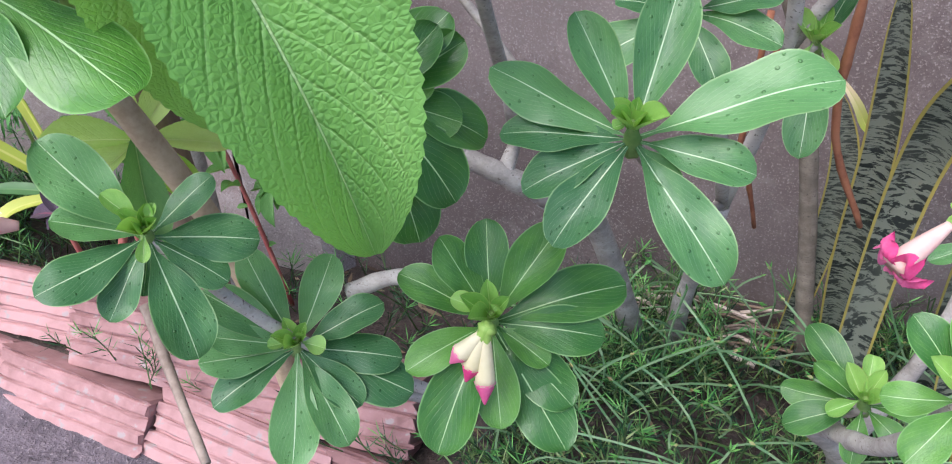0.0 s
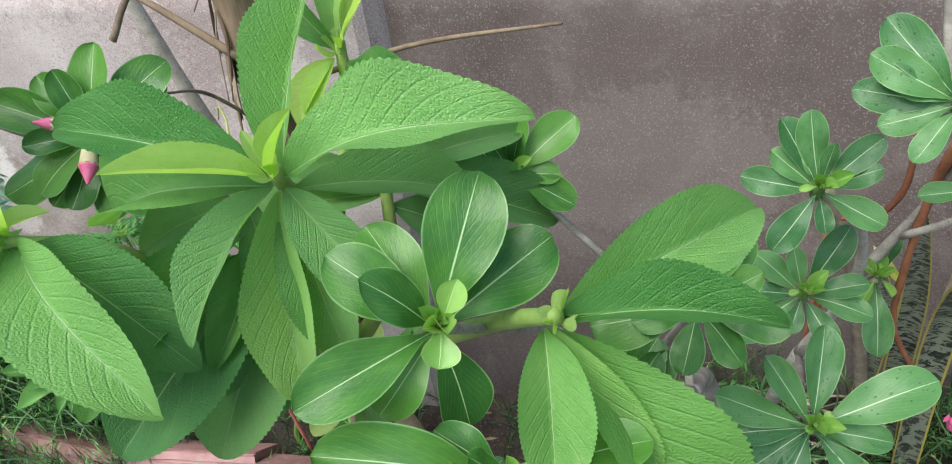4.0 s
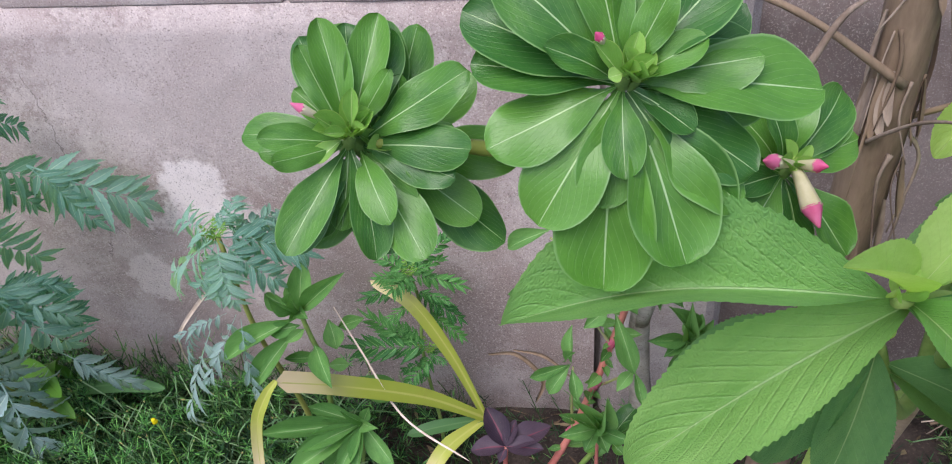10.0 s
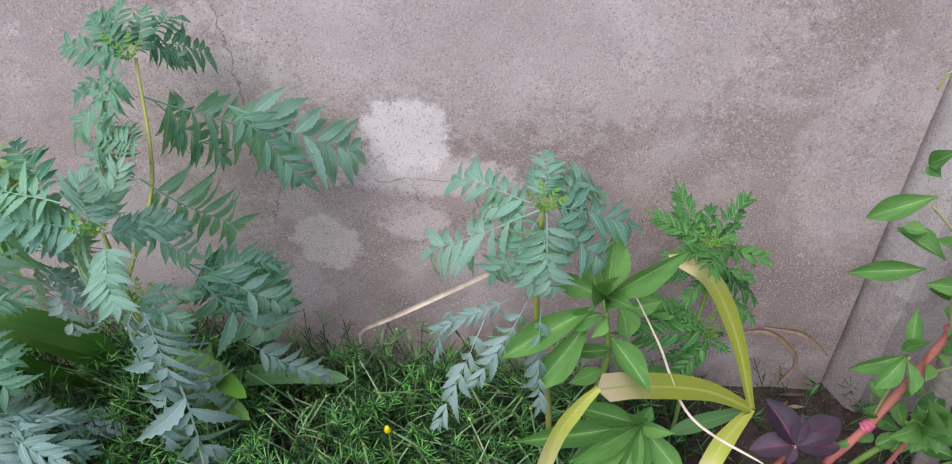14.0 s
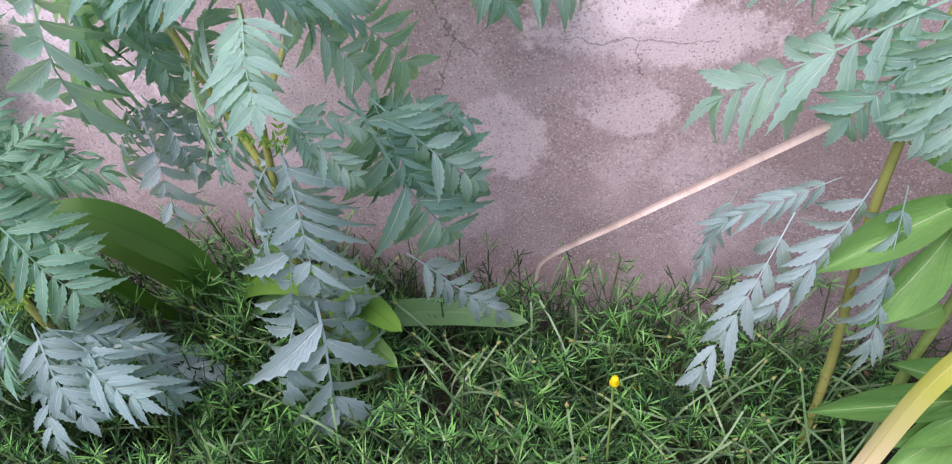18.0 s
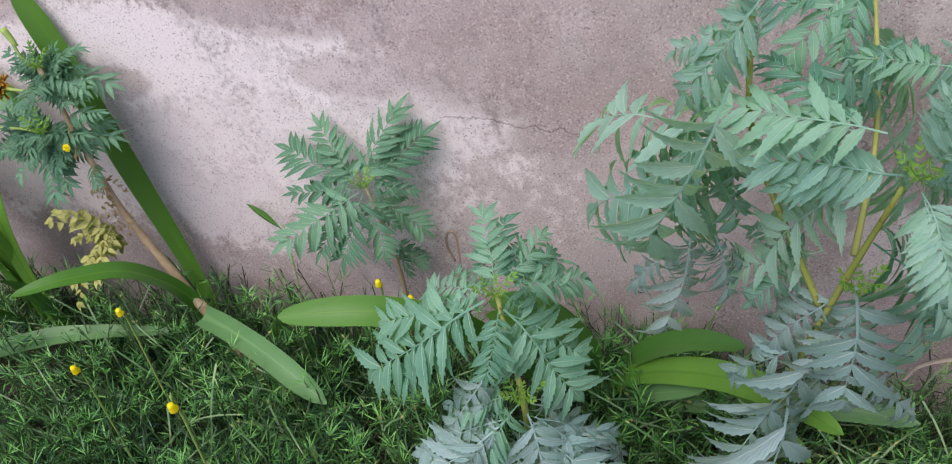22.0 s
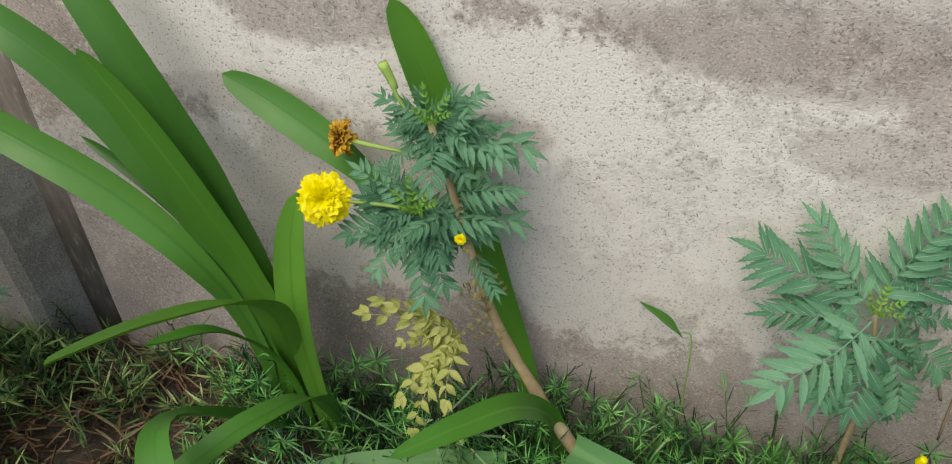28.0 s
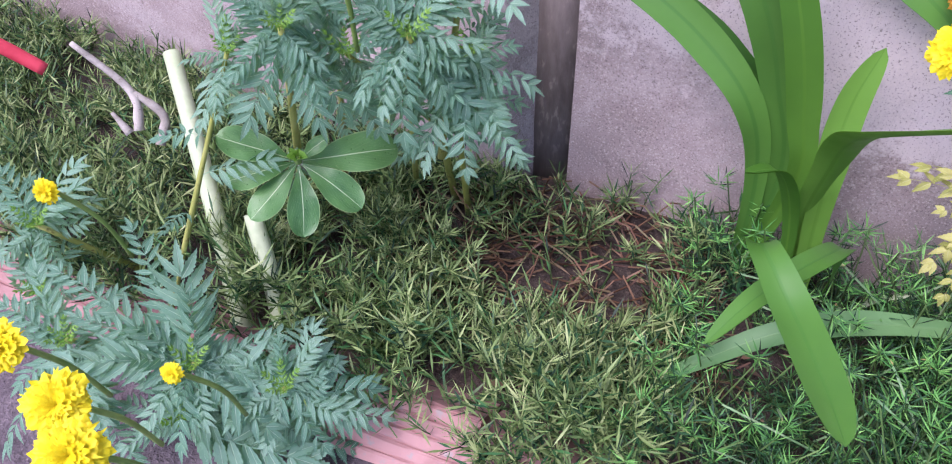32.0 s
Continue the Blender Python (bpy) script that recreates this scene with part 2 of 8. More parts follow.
GOLD_GREEN = leaf_material("marigold_green_leaf", (0.035, 0.165, 0.04), (0.1, 0.31, 0.075), (0.25, 0.48, 0.16), 0.06, 3, 0.12, 0.6, 0.5, 0.35, thin=0.25)
GOLD_HEART = leaf_material("marigold_young_leaf", (0.13, 0.32, 0.04), (0.22, 0.45, 0.06), (0.4, 0.6, 0.2), 0.09, 3, 0.1, 0.6, 0.5, 0.35)
GOLD_YELLOW = leaf_material("marigold_yellowed_leaf", (0.3, 0.34, 0.08), (0.52, 0.52, 0.18), (0.5, 0.52, 0.25), 0.06, 3, 0.1, 0.6, 0.6, 0.3, spots=0.8)
GOLD_DRY = leaf_material("marigold_dry_leaf", (0.17, 0.13, 0.06), (0.4, 0.33, 0.18), (0.42, 0.36, 0.22), 0.06, 3, 0.1, 0.6, 0.8, 0.2, spots=0.5)
LANCE_LEAF = leaf_material("lance_leaf", (0.095, 0.26, 0.065), (0.21, 0.45, 0.13), (0.36, 0.55, 0.25), 0.03, 8, 0.24, 0.7, 0.5, 0.35, relief=0.4)
LILY_LEAF = leaf_material("lily_leaf", (0.036, 0.145, 0.022), (0.1, 0.275, 0.042), (0.06, 0.2, 0.03), 0.1, 2, 0.03, 0.1, 0.4, 0.45, thin=0.22, spots=0.12, relief=0.15)
LILY_BRIGHT = leaf_material("lily_young_leaf", (0.062, 0.21, 0.022), (0.14, 0.335, 0.045), (0.1, 0.265, 0.03), 0.1, 2, 0.03, 0.1, 0.42, 0.4, thin=0.26, relief=0.15)
LILY_DULL = leaf_material("lily_dull_leaf", (0.085, 0.22, 0.075), (0.16, 0.33, 0.12), (0.14, 0.29, 0.11), 0.1, 2, 0.03, 0.1, 0.45, 0.4, thin=0.2, relief=0.15)
LILY_YELLOW = leaf_material("lily_yellowing_leaf", (0.36, 0.44, 0.06), (0.56, 0.58, 0.14), (0.5, 0.52, 0.14), 0.1, 2, 0.03, 0.1, 0.5, 0.35, thin=0.2, tip=(0.78, 0.66, 0.42), spots=0.3, relief=0.15)
PURPLE_LEAF = leaf_material("purple_leaf", (0.03, 0.019, 0.034), (0.08, 0.053, 0.078), (0.16, 0.04, 0.07), 0.06, 7, 0.4, 0.7, 0.5, 0.35, thin=0.12)
SNAKE_EDGE = (0.36, 0.3, 0.07)
BARK_PALE = plain_material("pale_bark", (0.23, 0.21, 0.18), (0.5, 0.47, 0.41), 40, 0.8, 0.6, stretch=(1, 1, 1.6), fine=(0.17, 0.15, 0.125))
BARK_TAN = plain_material("tan_bark", (0.17, 0.14, 0.105), (0.37, 0.315, 0.24), 40, 0.8, 0.6, stretch=(1, 1, 1.6), fine=(0.12, 0.1, 0.08))
BARK_BROWN = plain_material("brown_bark", (0.13, 0.09, 0.06), (0.3, 0.22, 0.15), 22, 0.85, 0.8, stretch=(1, 1, 0.25), dist=0.004)
DRY_FIBRE = plain_material("dry_fibre", (0.13, 0.09, 0.065), (0.36, 0.29, 0.23), 30, 0.9, 0.6, stretch=(1, 1, 0.3))
DRY_STRAW = plain_material("dry_straw", (0.52, 0.42, 0.33), (0.76, 0.65, 0.54), 30, 0.8, 0.4)
RED_VINE = plain_material("dead_vine", (0.16, 0.055, 0.03), (0.34, 0.14, 0.07), 30, 0.8, 0.6)
STEM_GREEN = plain_material("green_stem", (0.13, 0.24, 0.05), (0.26, 0.38, 0.1), 25, 0.55, 0.3)
STEM_YELLOW = plain_material("yellow_green_stem", (0.22, 0.27, 0.05), (0.38, 0.4, 0.12), 14, 0.55, 0.3, fine=(0.14, 0.12, 0.03))
STEM_TAN = plain_material("tan_stem", (0.3, 0.22, 0.12), (0.52, 0.42, 0.27), 25, 0.7, 0.4)
STEM_PALE = plain_material("pale_green_stem", (0.36, 0.46, 0.26), (0.52, 0.6, 0.4), 18, 0.5, 0.25)
NODE_PINK = plain_material("pink_joint", (0.5, 0.08, 0.16), (0.68, 0.24, 0.3), 25, 0.5, 0.3)
STEM_SAP = plain_material("sappy_stem", (0.3, 0.34, 0.12), (0.46, 0.46, 0.24), 18, 0.5, 0.25, fine=(0.45, 0.2, 0.16))
SHOOT_GREEN = plain_material("shoot_green", (0.1, 0.2, 0.045), (0.22, 0.34, 0.1), 40, 0.6, 0.4)
STEM_RED = plain_material("red_stem", (0.36, 0.09, 0.08), (0.55, 0.22, 0.17), 25, 0.5, 0.3)
PETAL_YELLOW = plain_material("yellow_petal", (0.9, 0.76, 0.0), (0.98, 0.88, 0.02), 30, 0.5, 0.2, thin=0.35)
PETAL_DEAD = plain_material("withered_petal", (0.22, 0.09, 0.01), (0.62, 0.36, 0.03), 60, 0.8, 0.3, thin=0.1)
PETAL_PINK = plain_material("pink_petal", (0.74, 0.05, 0.22), (0.87, 0.26, 0.45), 18, 0.45, 0.2, thin=0.3)
PETAL_PALE = plain_material("pale_pink_tube", (0.72, 0.4, 0.36), (0.82, 0.6, 0.5), 18, 0.5, 0.2, thin=0.2)
BUD_CREAM = plain_material("cream_bud", (0.6, 0.55, 0.3), (0.78, 0.72, 0.5), 18, 0.5, 0.2, thin=0.2)
SEPAL = plain_material("green_sepal", (0.2, 0.36, 0.06), (0.34, 0.48, 0.12), 25, 0.5, 0.2)
SOIL = plain_material("dark_soil", (0.018, 0.014, 0.012), (0.075, 0.058, 0.048), 26, 0.95, 1.0, dist=0.012, fine=(0.12, 0.09, 0.07))
PATH_SOIL = plain_material("trodden_soil", (0.06, 0.05, 0.055), (0.17, 0.14, 0.15), 30, 0.95, 1.0, dist=0.02, fine=(0.26, 0.22, 0.22))
CLAY = plain_material("clay_block", (0.22, 0.115, 0.105), (0.43, 0.25, 0.235), 9, 0.85, 0.7, fine=(0.33, 0.28, 0.26))


def wall_material(name, brown, grey, pale, patches, pale_amount, cracks=(), sand=1.0, bare=()):
    """Old sanded render: grains, damp stains, patches where the limewash is left."""
    m, nt, b = shader(name, 0.9, 0.2)
    co = coords(nt)
    big = noise_tex(nt, 1.6, 4.0, 0.6, co)
    mid = noise_tex(nt, 7.0, 5.0, 0.65, co, 0.4)
    grain = noise_tex(nt, 400.0, 2.0, 0.7, co)
    grit = noise_tex(nt, 120.0, 4.0, 0.75, co)
    col = mix(nt, ramp(nt, mth(nt, "ADD", mth(nt, "MULTIPLY", big, 0.7), mth(nt, "MULTIPLY", mid, 0.4)), 0.38, 0.72), brown, grey)
    speck = noise_tex(nt, 42.0, 6.0, 0.75, co)
    f = mth(nt, "ADD", mth(nt, "MULTIPLY_ADD", mid, 1.7, -0.85), mth(nt, "MULTIPLY_ADD", speck, 1.5, -0.75))
    xyz = nd(nt, "SeparateXYZ")
    nt.links.new(co, xyz.inputs[0])
    for px, pz, rx, rz, amt in patches:
        dx = mth(nt, "DIVIDE", mth(nt, "SUBTRACT", xyz.outputs[0], px), rx)
        dz = mth(nt, "DIVIDE", mth(nt, "SUBTRACT", xyz.outputs[2], pz), rz)
        r = mth(nt, "SQRT", mth(nt, "ADD", mth(nt, "MULTIPLY", dx, dx), mth(nt, "MULTIPLY", dz, dz)))
        col = mix(nt, mth(nt, "MULTIPLY", ramp(nt, mth(nt, "ADD", r, f), 1.1, 0.78), amt), col, pale)
    for px, pz, rx, rz, amt in bare:
        dx = mth(nt, "DIVIDE", mth(nt, "SUBTRACT", xyz.outputs[0], px), rx)
        dz = mth(nt, "DIVIDE", mth(nt, "SUBTRACT", xyz.outputs[2], pz), rz)
        r = mth(nt, "SQRT", mth(nt, "ADD", mth(nt, "MULTIPLY", dx, dx), mth(nt, "MULTIPLY", dz, dz)))
        worn = ramp(nt, mth(nt, "ADD", r, mth(nt, "MULTIPLY", f, 0.7)), 1.12, 0.8)
        col = mix(nt, mth(nt, "MULTIPLY", worn, amt), col, mix(nt, 0.6, brown, grey))
        fringe = mth(nt, "MULTIPLY", ramp(nt, r, 1.5, 1.0), ramp(nt, speck, 0.54, 0.62))
        col = mix(nt, mth(nt, "MULTIPLY", fringe, amt * 0.55), col, (0.24, 0.225, 0.21))
    col = mix(nt, mth(nt, "MULTIPLY", ramp(nt, mth(nt, "ADD", mid, mth(nt, "MULTIPLY", grit, 0.4)), 0.68, 0.86), pale_amount), col, pale)
    dark = ramp(nt, mth(nt, "ADD", noise_tex(nt, 3.1, 6.0, 0.72, co, 0.6), mth(nt, "MULTIPLY", grit, 0.35)), 0.76, 0.9)
    col = mix(nt, mth(nt, "MULTIPLY", dark, 0.4), col, (0.15, 0.13, 0.12))
    blot = ramp(nt, mth(nt, "ADD", noise_tex(nt, 5.0, 7.0, 0.8, co, 1.0), mth(nt, "MULTIPLY", speck, 0.45)), 0.72, 0.82)
    blot = mth(nt, "MULTIPLY", blot, ramp(nt, grit, 0.38, 0.6))
    col = mix(nt, mth(nt, "MULTIPLY", blot, 0.22), col, (0.22, 0.215, 0.2))
    for x0, z0, x1, z1 in cracks:
        dx, dz = x1 - x0, z1 - z0
        ll = math.hypot(dx, dz)
        ax = mth(nt, "SUBTRACT", xyz.outputs[0], x0)
        az = mth(nt, "SUBTRACT", xyz.outputs[2], z0)
        along = mth(nt, "DIVIDE", mth(nt, "ADD", mth(nt, "MULTIPLY", ax, dx / ll), mth(nt, "MULTIPLY", az, dz / ll)), ll)
        off = mth(nt, "ADD", mth(nt, "SUBTRACT", mth(nt, "MULTIPLY", ax, -dz / ll), mth(nt, "MULTIPLY", az, -dx / ll)), mth(nt, "MULTIPLY_ADD", noise_tex(nt, 22.0, 3.0, 0.7, co), 0.04, -0.02))
        inside = mth(nt, "MULTIPLY", ramp(nt, along, 0.0, 0.03), ramp(nt, along, 1.0, 0.97))
        col = mix(nt, mth(nt, "MULTIPLY", inside, ramp(nt, mth(nt, "ABSOLUTE", off), 0.0015, 0.0004, 0.0, 0.5)), col, (0.07, 0.055, 0.05))
    col = mix(nt, ramp(nt, grain, 0.57, 0.66, 0.0, 0.6 * sand), col, (0.66, 0.6, 0.55))
    col = mix(nt, ramp(nt, grain, 0.42, 0.33, 0.0, 0.65 * sand), col, (0.12, 0.1, 0.09))
    link(nt, col, b.inputs["Base Color"])
    h = mth(nt, "ADD", mth(nt, "MULTIPLY", grain, 0.7), mth(nt, "MULTIPLY", mid, 0.35))
    bump(nt, b, h, 0.7, 0.002)
    return m


WALL_MID = wall_material("sanded_render", (0.285, 0.228, 0.212), (0.42, 0.355, 0.34), (0.77, 0.72, 0.705),
                         [(-0.885, 0.468, 0.06, 0.062, 0.8), (-0.86, 0.41, 0.12, 0.035, 0.5), (-1.01, 0.29, 0.045, 0.06, 0.4), (-0.88, 0.33, 0.05, 0.035, 0.4), (-0.3, 0.45, 0.09, 0.16, 0.2), (-0.78, 0.63, 0.36, 0.16, 0.25), (-2.22, 0.58, 0.16, 0.18, 1.0), (-2.12, 0.5, 0.22, 0.09, 0.9), (-1.92, 0.475, 0.36, 0.07, 1.0), (-1.95, 0.33, 0.5, 0.14, 0.6), (-1.68, 0.4, 0.24, 0.11, 0.6), (-1.4, 0.3, 0.3, 0.12, 0.2), (-1.8, 0.62, 0.4, 0.07, 0.6), (-1.35, 0.57, 0.3, 0.1, 0.15)], 0.18,
                         [(-1.1, 0.68, -1.07, 0.42), (-1.07, 0.42, -1.03, 0.38), (-1.05, 0.4, -1.08, 0.33), (-0.95, 0.4, -0.8, 0.405), (-0.88, 0.4, -0.87, 0.365), (-1.53, 0.415, -1.36, 0.405)], 1.0,
                         [(-2.12, 0.545, 0.085, 0.045, 0.8), (-1.72, 0.545, 0.14, 0.045, 0.6), (-1.42, 0.48, 0.18, 0.06, 0.6), (-1.38, 0.395, 0.06, 0.025, 0.7), (-1.62, 0.46, 0.09, 0.03, 0.5), (-2.2, 0.44, 0.1, 0.02, 0.35), (-1.98, 0.43, 0.07, 0.025, 0.6), (-0.93, 0.36, 0.07, 0.03, 0.5)])
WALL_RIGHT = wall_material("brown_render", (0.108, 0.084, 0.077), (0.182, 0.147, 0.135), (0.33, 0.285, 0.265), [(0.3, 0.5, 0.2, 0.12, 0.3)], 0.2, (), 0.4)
BLOCK = wall_material("block_concrete", (0.33, 0.272, 0.26), (0.47, 0.405, 0.39), (0.68, 0.65, 0.63), [], 0.25)
POST = wall_material("post_concrete", (0.285, 0.245, 0.232), (0.43, 0.38, 0.362), (0.68, 0.65, 0.63), [(-0.2, 0.6, 0.05, 0.4, 0.4), (-2.52, 0.5, 0.04, 0.3, 0.4)], 0.25)


def snake_material():
    m, nt, b = shader("banded_leaf", 0.45, 0.4)
    uv = nd(nt, "SeparateXYZ")
    nt.links.new(coords(nt, "UV"), uv.inputs[0])
    a = mth(nt, "ABSOLUTE", mth(nt, "MULTIPLY_ADD", uv.outputs[0], 2.0, -1.0))
    mp = nd(nt, "Mapping")
    mp.inputs["Scale"].default_value = (1.4, 84, 1)
    nt.links.new(coords(nt, "UV"), mp.inputs[0])
    band = noise_tex(nt, 1.5, 5.0, 0.65, mp.outputs[0], 0.8)
    col = mix(nt, ramp(nt, band, 0.49, 0.53), (0.17, 0.19, 0.14), (0.018, 0.024, 0.02))
    col = mix(nt, ramp(nt, noise_tex(nt, 14.0, 3.0, vec=coords(nt)), 0.4, 0.7, 0.0, 0.2), col, (0.22, 0.24, 0.18))
    col = mix(nt, ramp(nt, a, 0.84, 0.89), col, SNAKE_EDGE)
    link(nt, col, b.inputs["Base Color"])
    bump(nt, b, band, 0.25, 0.001)
    return m


SNAKE = snake_material()
# Near-black needle tones carry the shade deep in the cover; tips painted brighter.
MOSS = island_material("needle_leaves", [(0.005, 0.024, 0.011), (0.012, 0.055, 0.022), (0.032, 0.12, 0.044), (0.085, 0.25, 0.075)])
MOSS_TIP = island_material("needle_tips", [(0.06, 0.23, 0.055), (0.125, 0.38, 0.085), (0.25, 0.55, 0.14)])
MOSS_BUD = island_material("pale_buds", [(0.6, 0.6, 0.35), (0.75, 0.68, 0.3), (0.55, 0.35, 0.2)])
MOSS_STEM = island_material("trailing_stems", [(0.05, 0.075, 0.03), (0.07, 0.15, 0.045), (0.12, 0.22, 0.07), (0.2, 0.33, 0.11)])
MOSS_DRY = island_material("dry_needle_leaves", [(0.06, 0.115, 0.04), (0.15, 0.24, 0.075), (0.26, 0.37, 0.13), (0.4, 0.47, 0.21)])
MOSS_BROWN = island_material("brown_trailing_stems", [(0.07, 0.035, 0.025), (0.17, 0.085, 0.05), (0.25, 0.15, 0.09), (0.2, 0.2, 0.1)])
MOSS_STALK = island_material("pale_stalks", [(0.17, 0.35, 0.15), (0.27, 0.46, 0.23), (0.38, 0.52, 0.28)])
LITTER = island_material("dry_litter", [(0.06, 0.04, 0.03), (0.2, 0.13, 0.08), (0.4, 0.3, 0.19), (0.16, 0.08, 0.05)], 0.85, 0.05)


# ---- mesh helpers ----
def part(name, data, material, parent, label=""):
    """Links a bmesh or a mesh as one object under a thing or a part."""
    if isinstance(data, bmesh.types.BMesh):
        me = bpy.data.meshes.new(name)
        data.to_mesh(me)
        data.free()
        for p in me.polygons:
            p.use_smooth = True
    else:
        me = data
    if material and not me.materials:
        me.materials.append(material)
    ob = new(name, me)
    if parent:
        ob.parent = parent
    if label:
        ob["label"] = label
    return ob


def plant(name, label, category="plant", group=""):
    return tagged(new(name), label, category, group)


def sheet(fn, nx, ny):
    """A bmesh sheet with its own breadth and length as UV; fn(u, v) gives the point, u from -1 to 1."""
    bm = bmesh.new()
    uvl = bm.loops.layers.uv.new("UVMap")
    g = [[bm.verts.new(fn(-1 + 2 * i / nx, j / ny)) for i in range(nx + 1)] for j in range(ny + 1)]
    for j in range(ny):
        for i in range(nx):
            f = bm.faces.new((g[j][i], g[j][i + 1], g[j + 1][i + 1], g[j + 1][i]))
            f.smooth = True
            for lp, (a, c) in zip(f.loops, ((i, j), (i + 1, j), (i + 1, j + 1), (i, j + 1))):
                lp[uvl].uv = (a / nx, c / ny)
    return bm


def to_mesh(bm, name, mat):
    me = bpy.data.meshes.new(name)
    bm.to_mesh(me)
    bm.free()
    me.materials.append(mat)
    return me


def obovate(v):
    """Narrow at the foot, broadest past the middle, with a rounded end."""
    m = 0.66
    if v < m:
        return max(0.07, math.sin(0.5 * math.pi * v / m) ** 1.25)
    return max(0.04, math.sqrt(max(0.0, 1 - ((v - m) / (1 - m)) ** 2.1)))


def ovate(v):
    return max(0.03, math.sin(math.pi * min(1, v ** 0.92 * 0.99 + 0.004)) ** 0.8)


def oblong(v):
    """Tapered foot, broad from the middle on, a short point."""
    return max(0.05, math.sin(math.pi * min(1, v ** 1.1 * 0.992 + 0.004)) ** 0.66)


def lance(v):
    return max(0.05, math.sin(math.pi * min(1, v ** 1.15 * 0.99 + 0.004)) ** 1.0)


def leaf_mesh(name, mat, prof, nx=8, ny=16, droop=0.12, fold=0.12, wave=0.0, teeth=0, lift=0.0, seed=0, crease=1.5, pucker=0.0, ribs=12):
    """A leaf one long and one broad, along +y, its face towards +z; puckered between its side veins."""
    rs = random.Random(seed)
    p1, p2, p3 = rs.uniform(0, 6), rs.uniform(0, 6), rs.uniform(-1, 1)

    def fn(u, v):
        if not teeth:
            v = 1 - (1 - v) ** 1.3
        w = prof(v) * 0.5
        a = abs(u)
        if teeth and a > 0.99:
            w *= 1.0 + 0.06 * ((v * teeth) % 1.0) * (1 if 0.06 < v < 0.97 else 0)
        x = u * w + 0.05 * p3 * math.sin(math.pi * v * 0.9)
        z = fold * a ** crease * w + 1.3 * droop * v * (1 - v) + 0.5 * lift * math.sin(math.pi * v)
        z += wave * a * math.sin(v * 13 + p1 + (2 if u > 0 else 0)) + 0.5 * wave * math.sin(v * 7 + p2)
        z += pucker * math.cos(2 * math.pi * (v * ribs - a * ribs * 0.3)) * math.sin(math.pi * min(1, a * 1.1)) * min(1, 6 * (1 - v))
        return Vector((x, v, z))

    return to_mesh(sheet(fn, nx, ny), name, mat)


def pinnate_mesh(name, mat, pairs=7, lw=0.2, ll=0.42, droop=0.25, curl=0.25, seed=0, teeth=True, sweep=0.0):
    """A feathered leaf along +y: a thin midrib and toothed leaflets in pairs, with one at the end."""
    rs = random.Random(seed)
    bm = bmesh.new()
    uvl = bm.loops.layers.uv.new("UVMap")

    def spine(v):
        return Vector((0.03 * math.sin(v * 3 + seed) * math.sin(math.pi * v), v, 1.1 * droop * v * (1 - v)))

    def blade(base, d, n, length, width):
        d = d.normalized()
        s = d.cross(n).normalized()
        n = s.cross(d)
        bend, twist = curl * rs.uniform(0.4, 1.6), rs.uniform(-0.25, 0.25)
        rows = []
        for j in range(16):
            v = j / 15
            w = width * 0.5 * max(0.05, math.sin(math.pi * (0.07 + 0.925 * v ** 0.75)) ** 1.25)
            c = base + d * (length * v) - n * (bend * length * v * v) + s * (twist * length * v * v * 0.5)
            t = 1.0 if not teeth or j % 2 == 0 or j > 13 else 1.34
            rows.append([bm.verts.new(c + s * w * u * t + d * (abs(u) * (t - 1) * 0.1 * length) + n * (abs(u) * 0.42 * w)) for u in (-1, 0, 1)])
        for j in range(15):
            for i in range(2):
                f = bm.faces.new((rows[j][i], rows[j][i + 1], rows[j + 1][i + 1], rows[j + 1][i]))
                f.smooth = True
                for lp, (a, c) in zip(f.loops, ((i, j), (i + 1, j), (i + 1, j + 1), (i, j + 1))):
                    lp[uvl].uv = (a / 2, c / 15)

    up = Vector((0, 0, 1))
    for k in range(pairs):
        v = 0.14 + 0.76 * k / (pairs - 1)
        env = (0.55 + 0.45 * math.sin(math.pi * (0.1 + 0.75 * v))) * (1.12 - 0.35 * v) * rs.uniform(0.86, 1.12)
        for sgn in (-1, 1):
            d = Vector((sgn, 0.45 + sweep + 0.7 * v + rs.uniform(-0.2, 0.2), rs.uniform(-0.7, 0.2)))
            tilt = up + Vector((rs.uniform(-0.35, 0.35), rs.uniform(-0.35, 0.2), 0))
            blade(spine(v + rs.uniform(-0.02, 0.02)), d, tilt, ll * env * rs.uniform(0.88, 1.1), lw * (0.7 + 0.4 * env) * rs.uniform(0.85, 1.2))
    blade(spine(0.92), Vector((0, 1, -0.2)), up, ll * 0.75, lw)
    for k in range(6):
        a, c = spine(k / 6), spine((k + 1) / 6)
        r0, r1 = 0.0055 * (1.2 - k / 6), 0.0055 * (1.2 - (k + 1) / 6)
        q = [bm.verts.new(p + Vector(o)) for p, r in ((a, r0), (c, r1)) for o in ((-r, 0, 0.004), (r, 0, 0.004), (0, 0, -r))]
        for i in range(3):
            f = bm.faces.new((q[i], q[(i + 1) % 3], q[3 + (i + 1) % 3], q[3 + i]))
            for lp in f.loops:
                lp[uvl].uv = (0.25, 0.5)
    return to_mesh(bm, name, mat)


def basis(base, tip, face, width):
    """The pose of a unit leaf from its foot to its tip, facing as said."""
    d = Vector(tip) - Vector(base)
    length = d.length
    d.normalize()
    s = d.cross(Vector(face))
    if s.length < 1e-3:
        s = d.cross(Vector((0.3, 0.9, 0.1)))
    s.normalize()
    n = s.cross(d)
    m = Matrix((s, d, n)).transposed().to_4x4()
    return Matrix.Translation(base) @ m @ Matrix.Diagonal((width, length, length, 1))


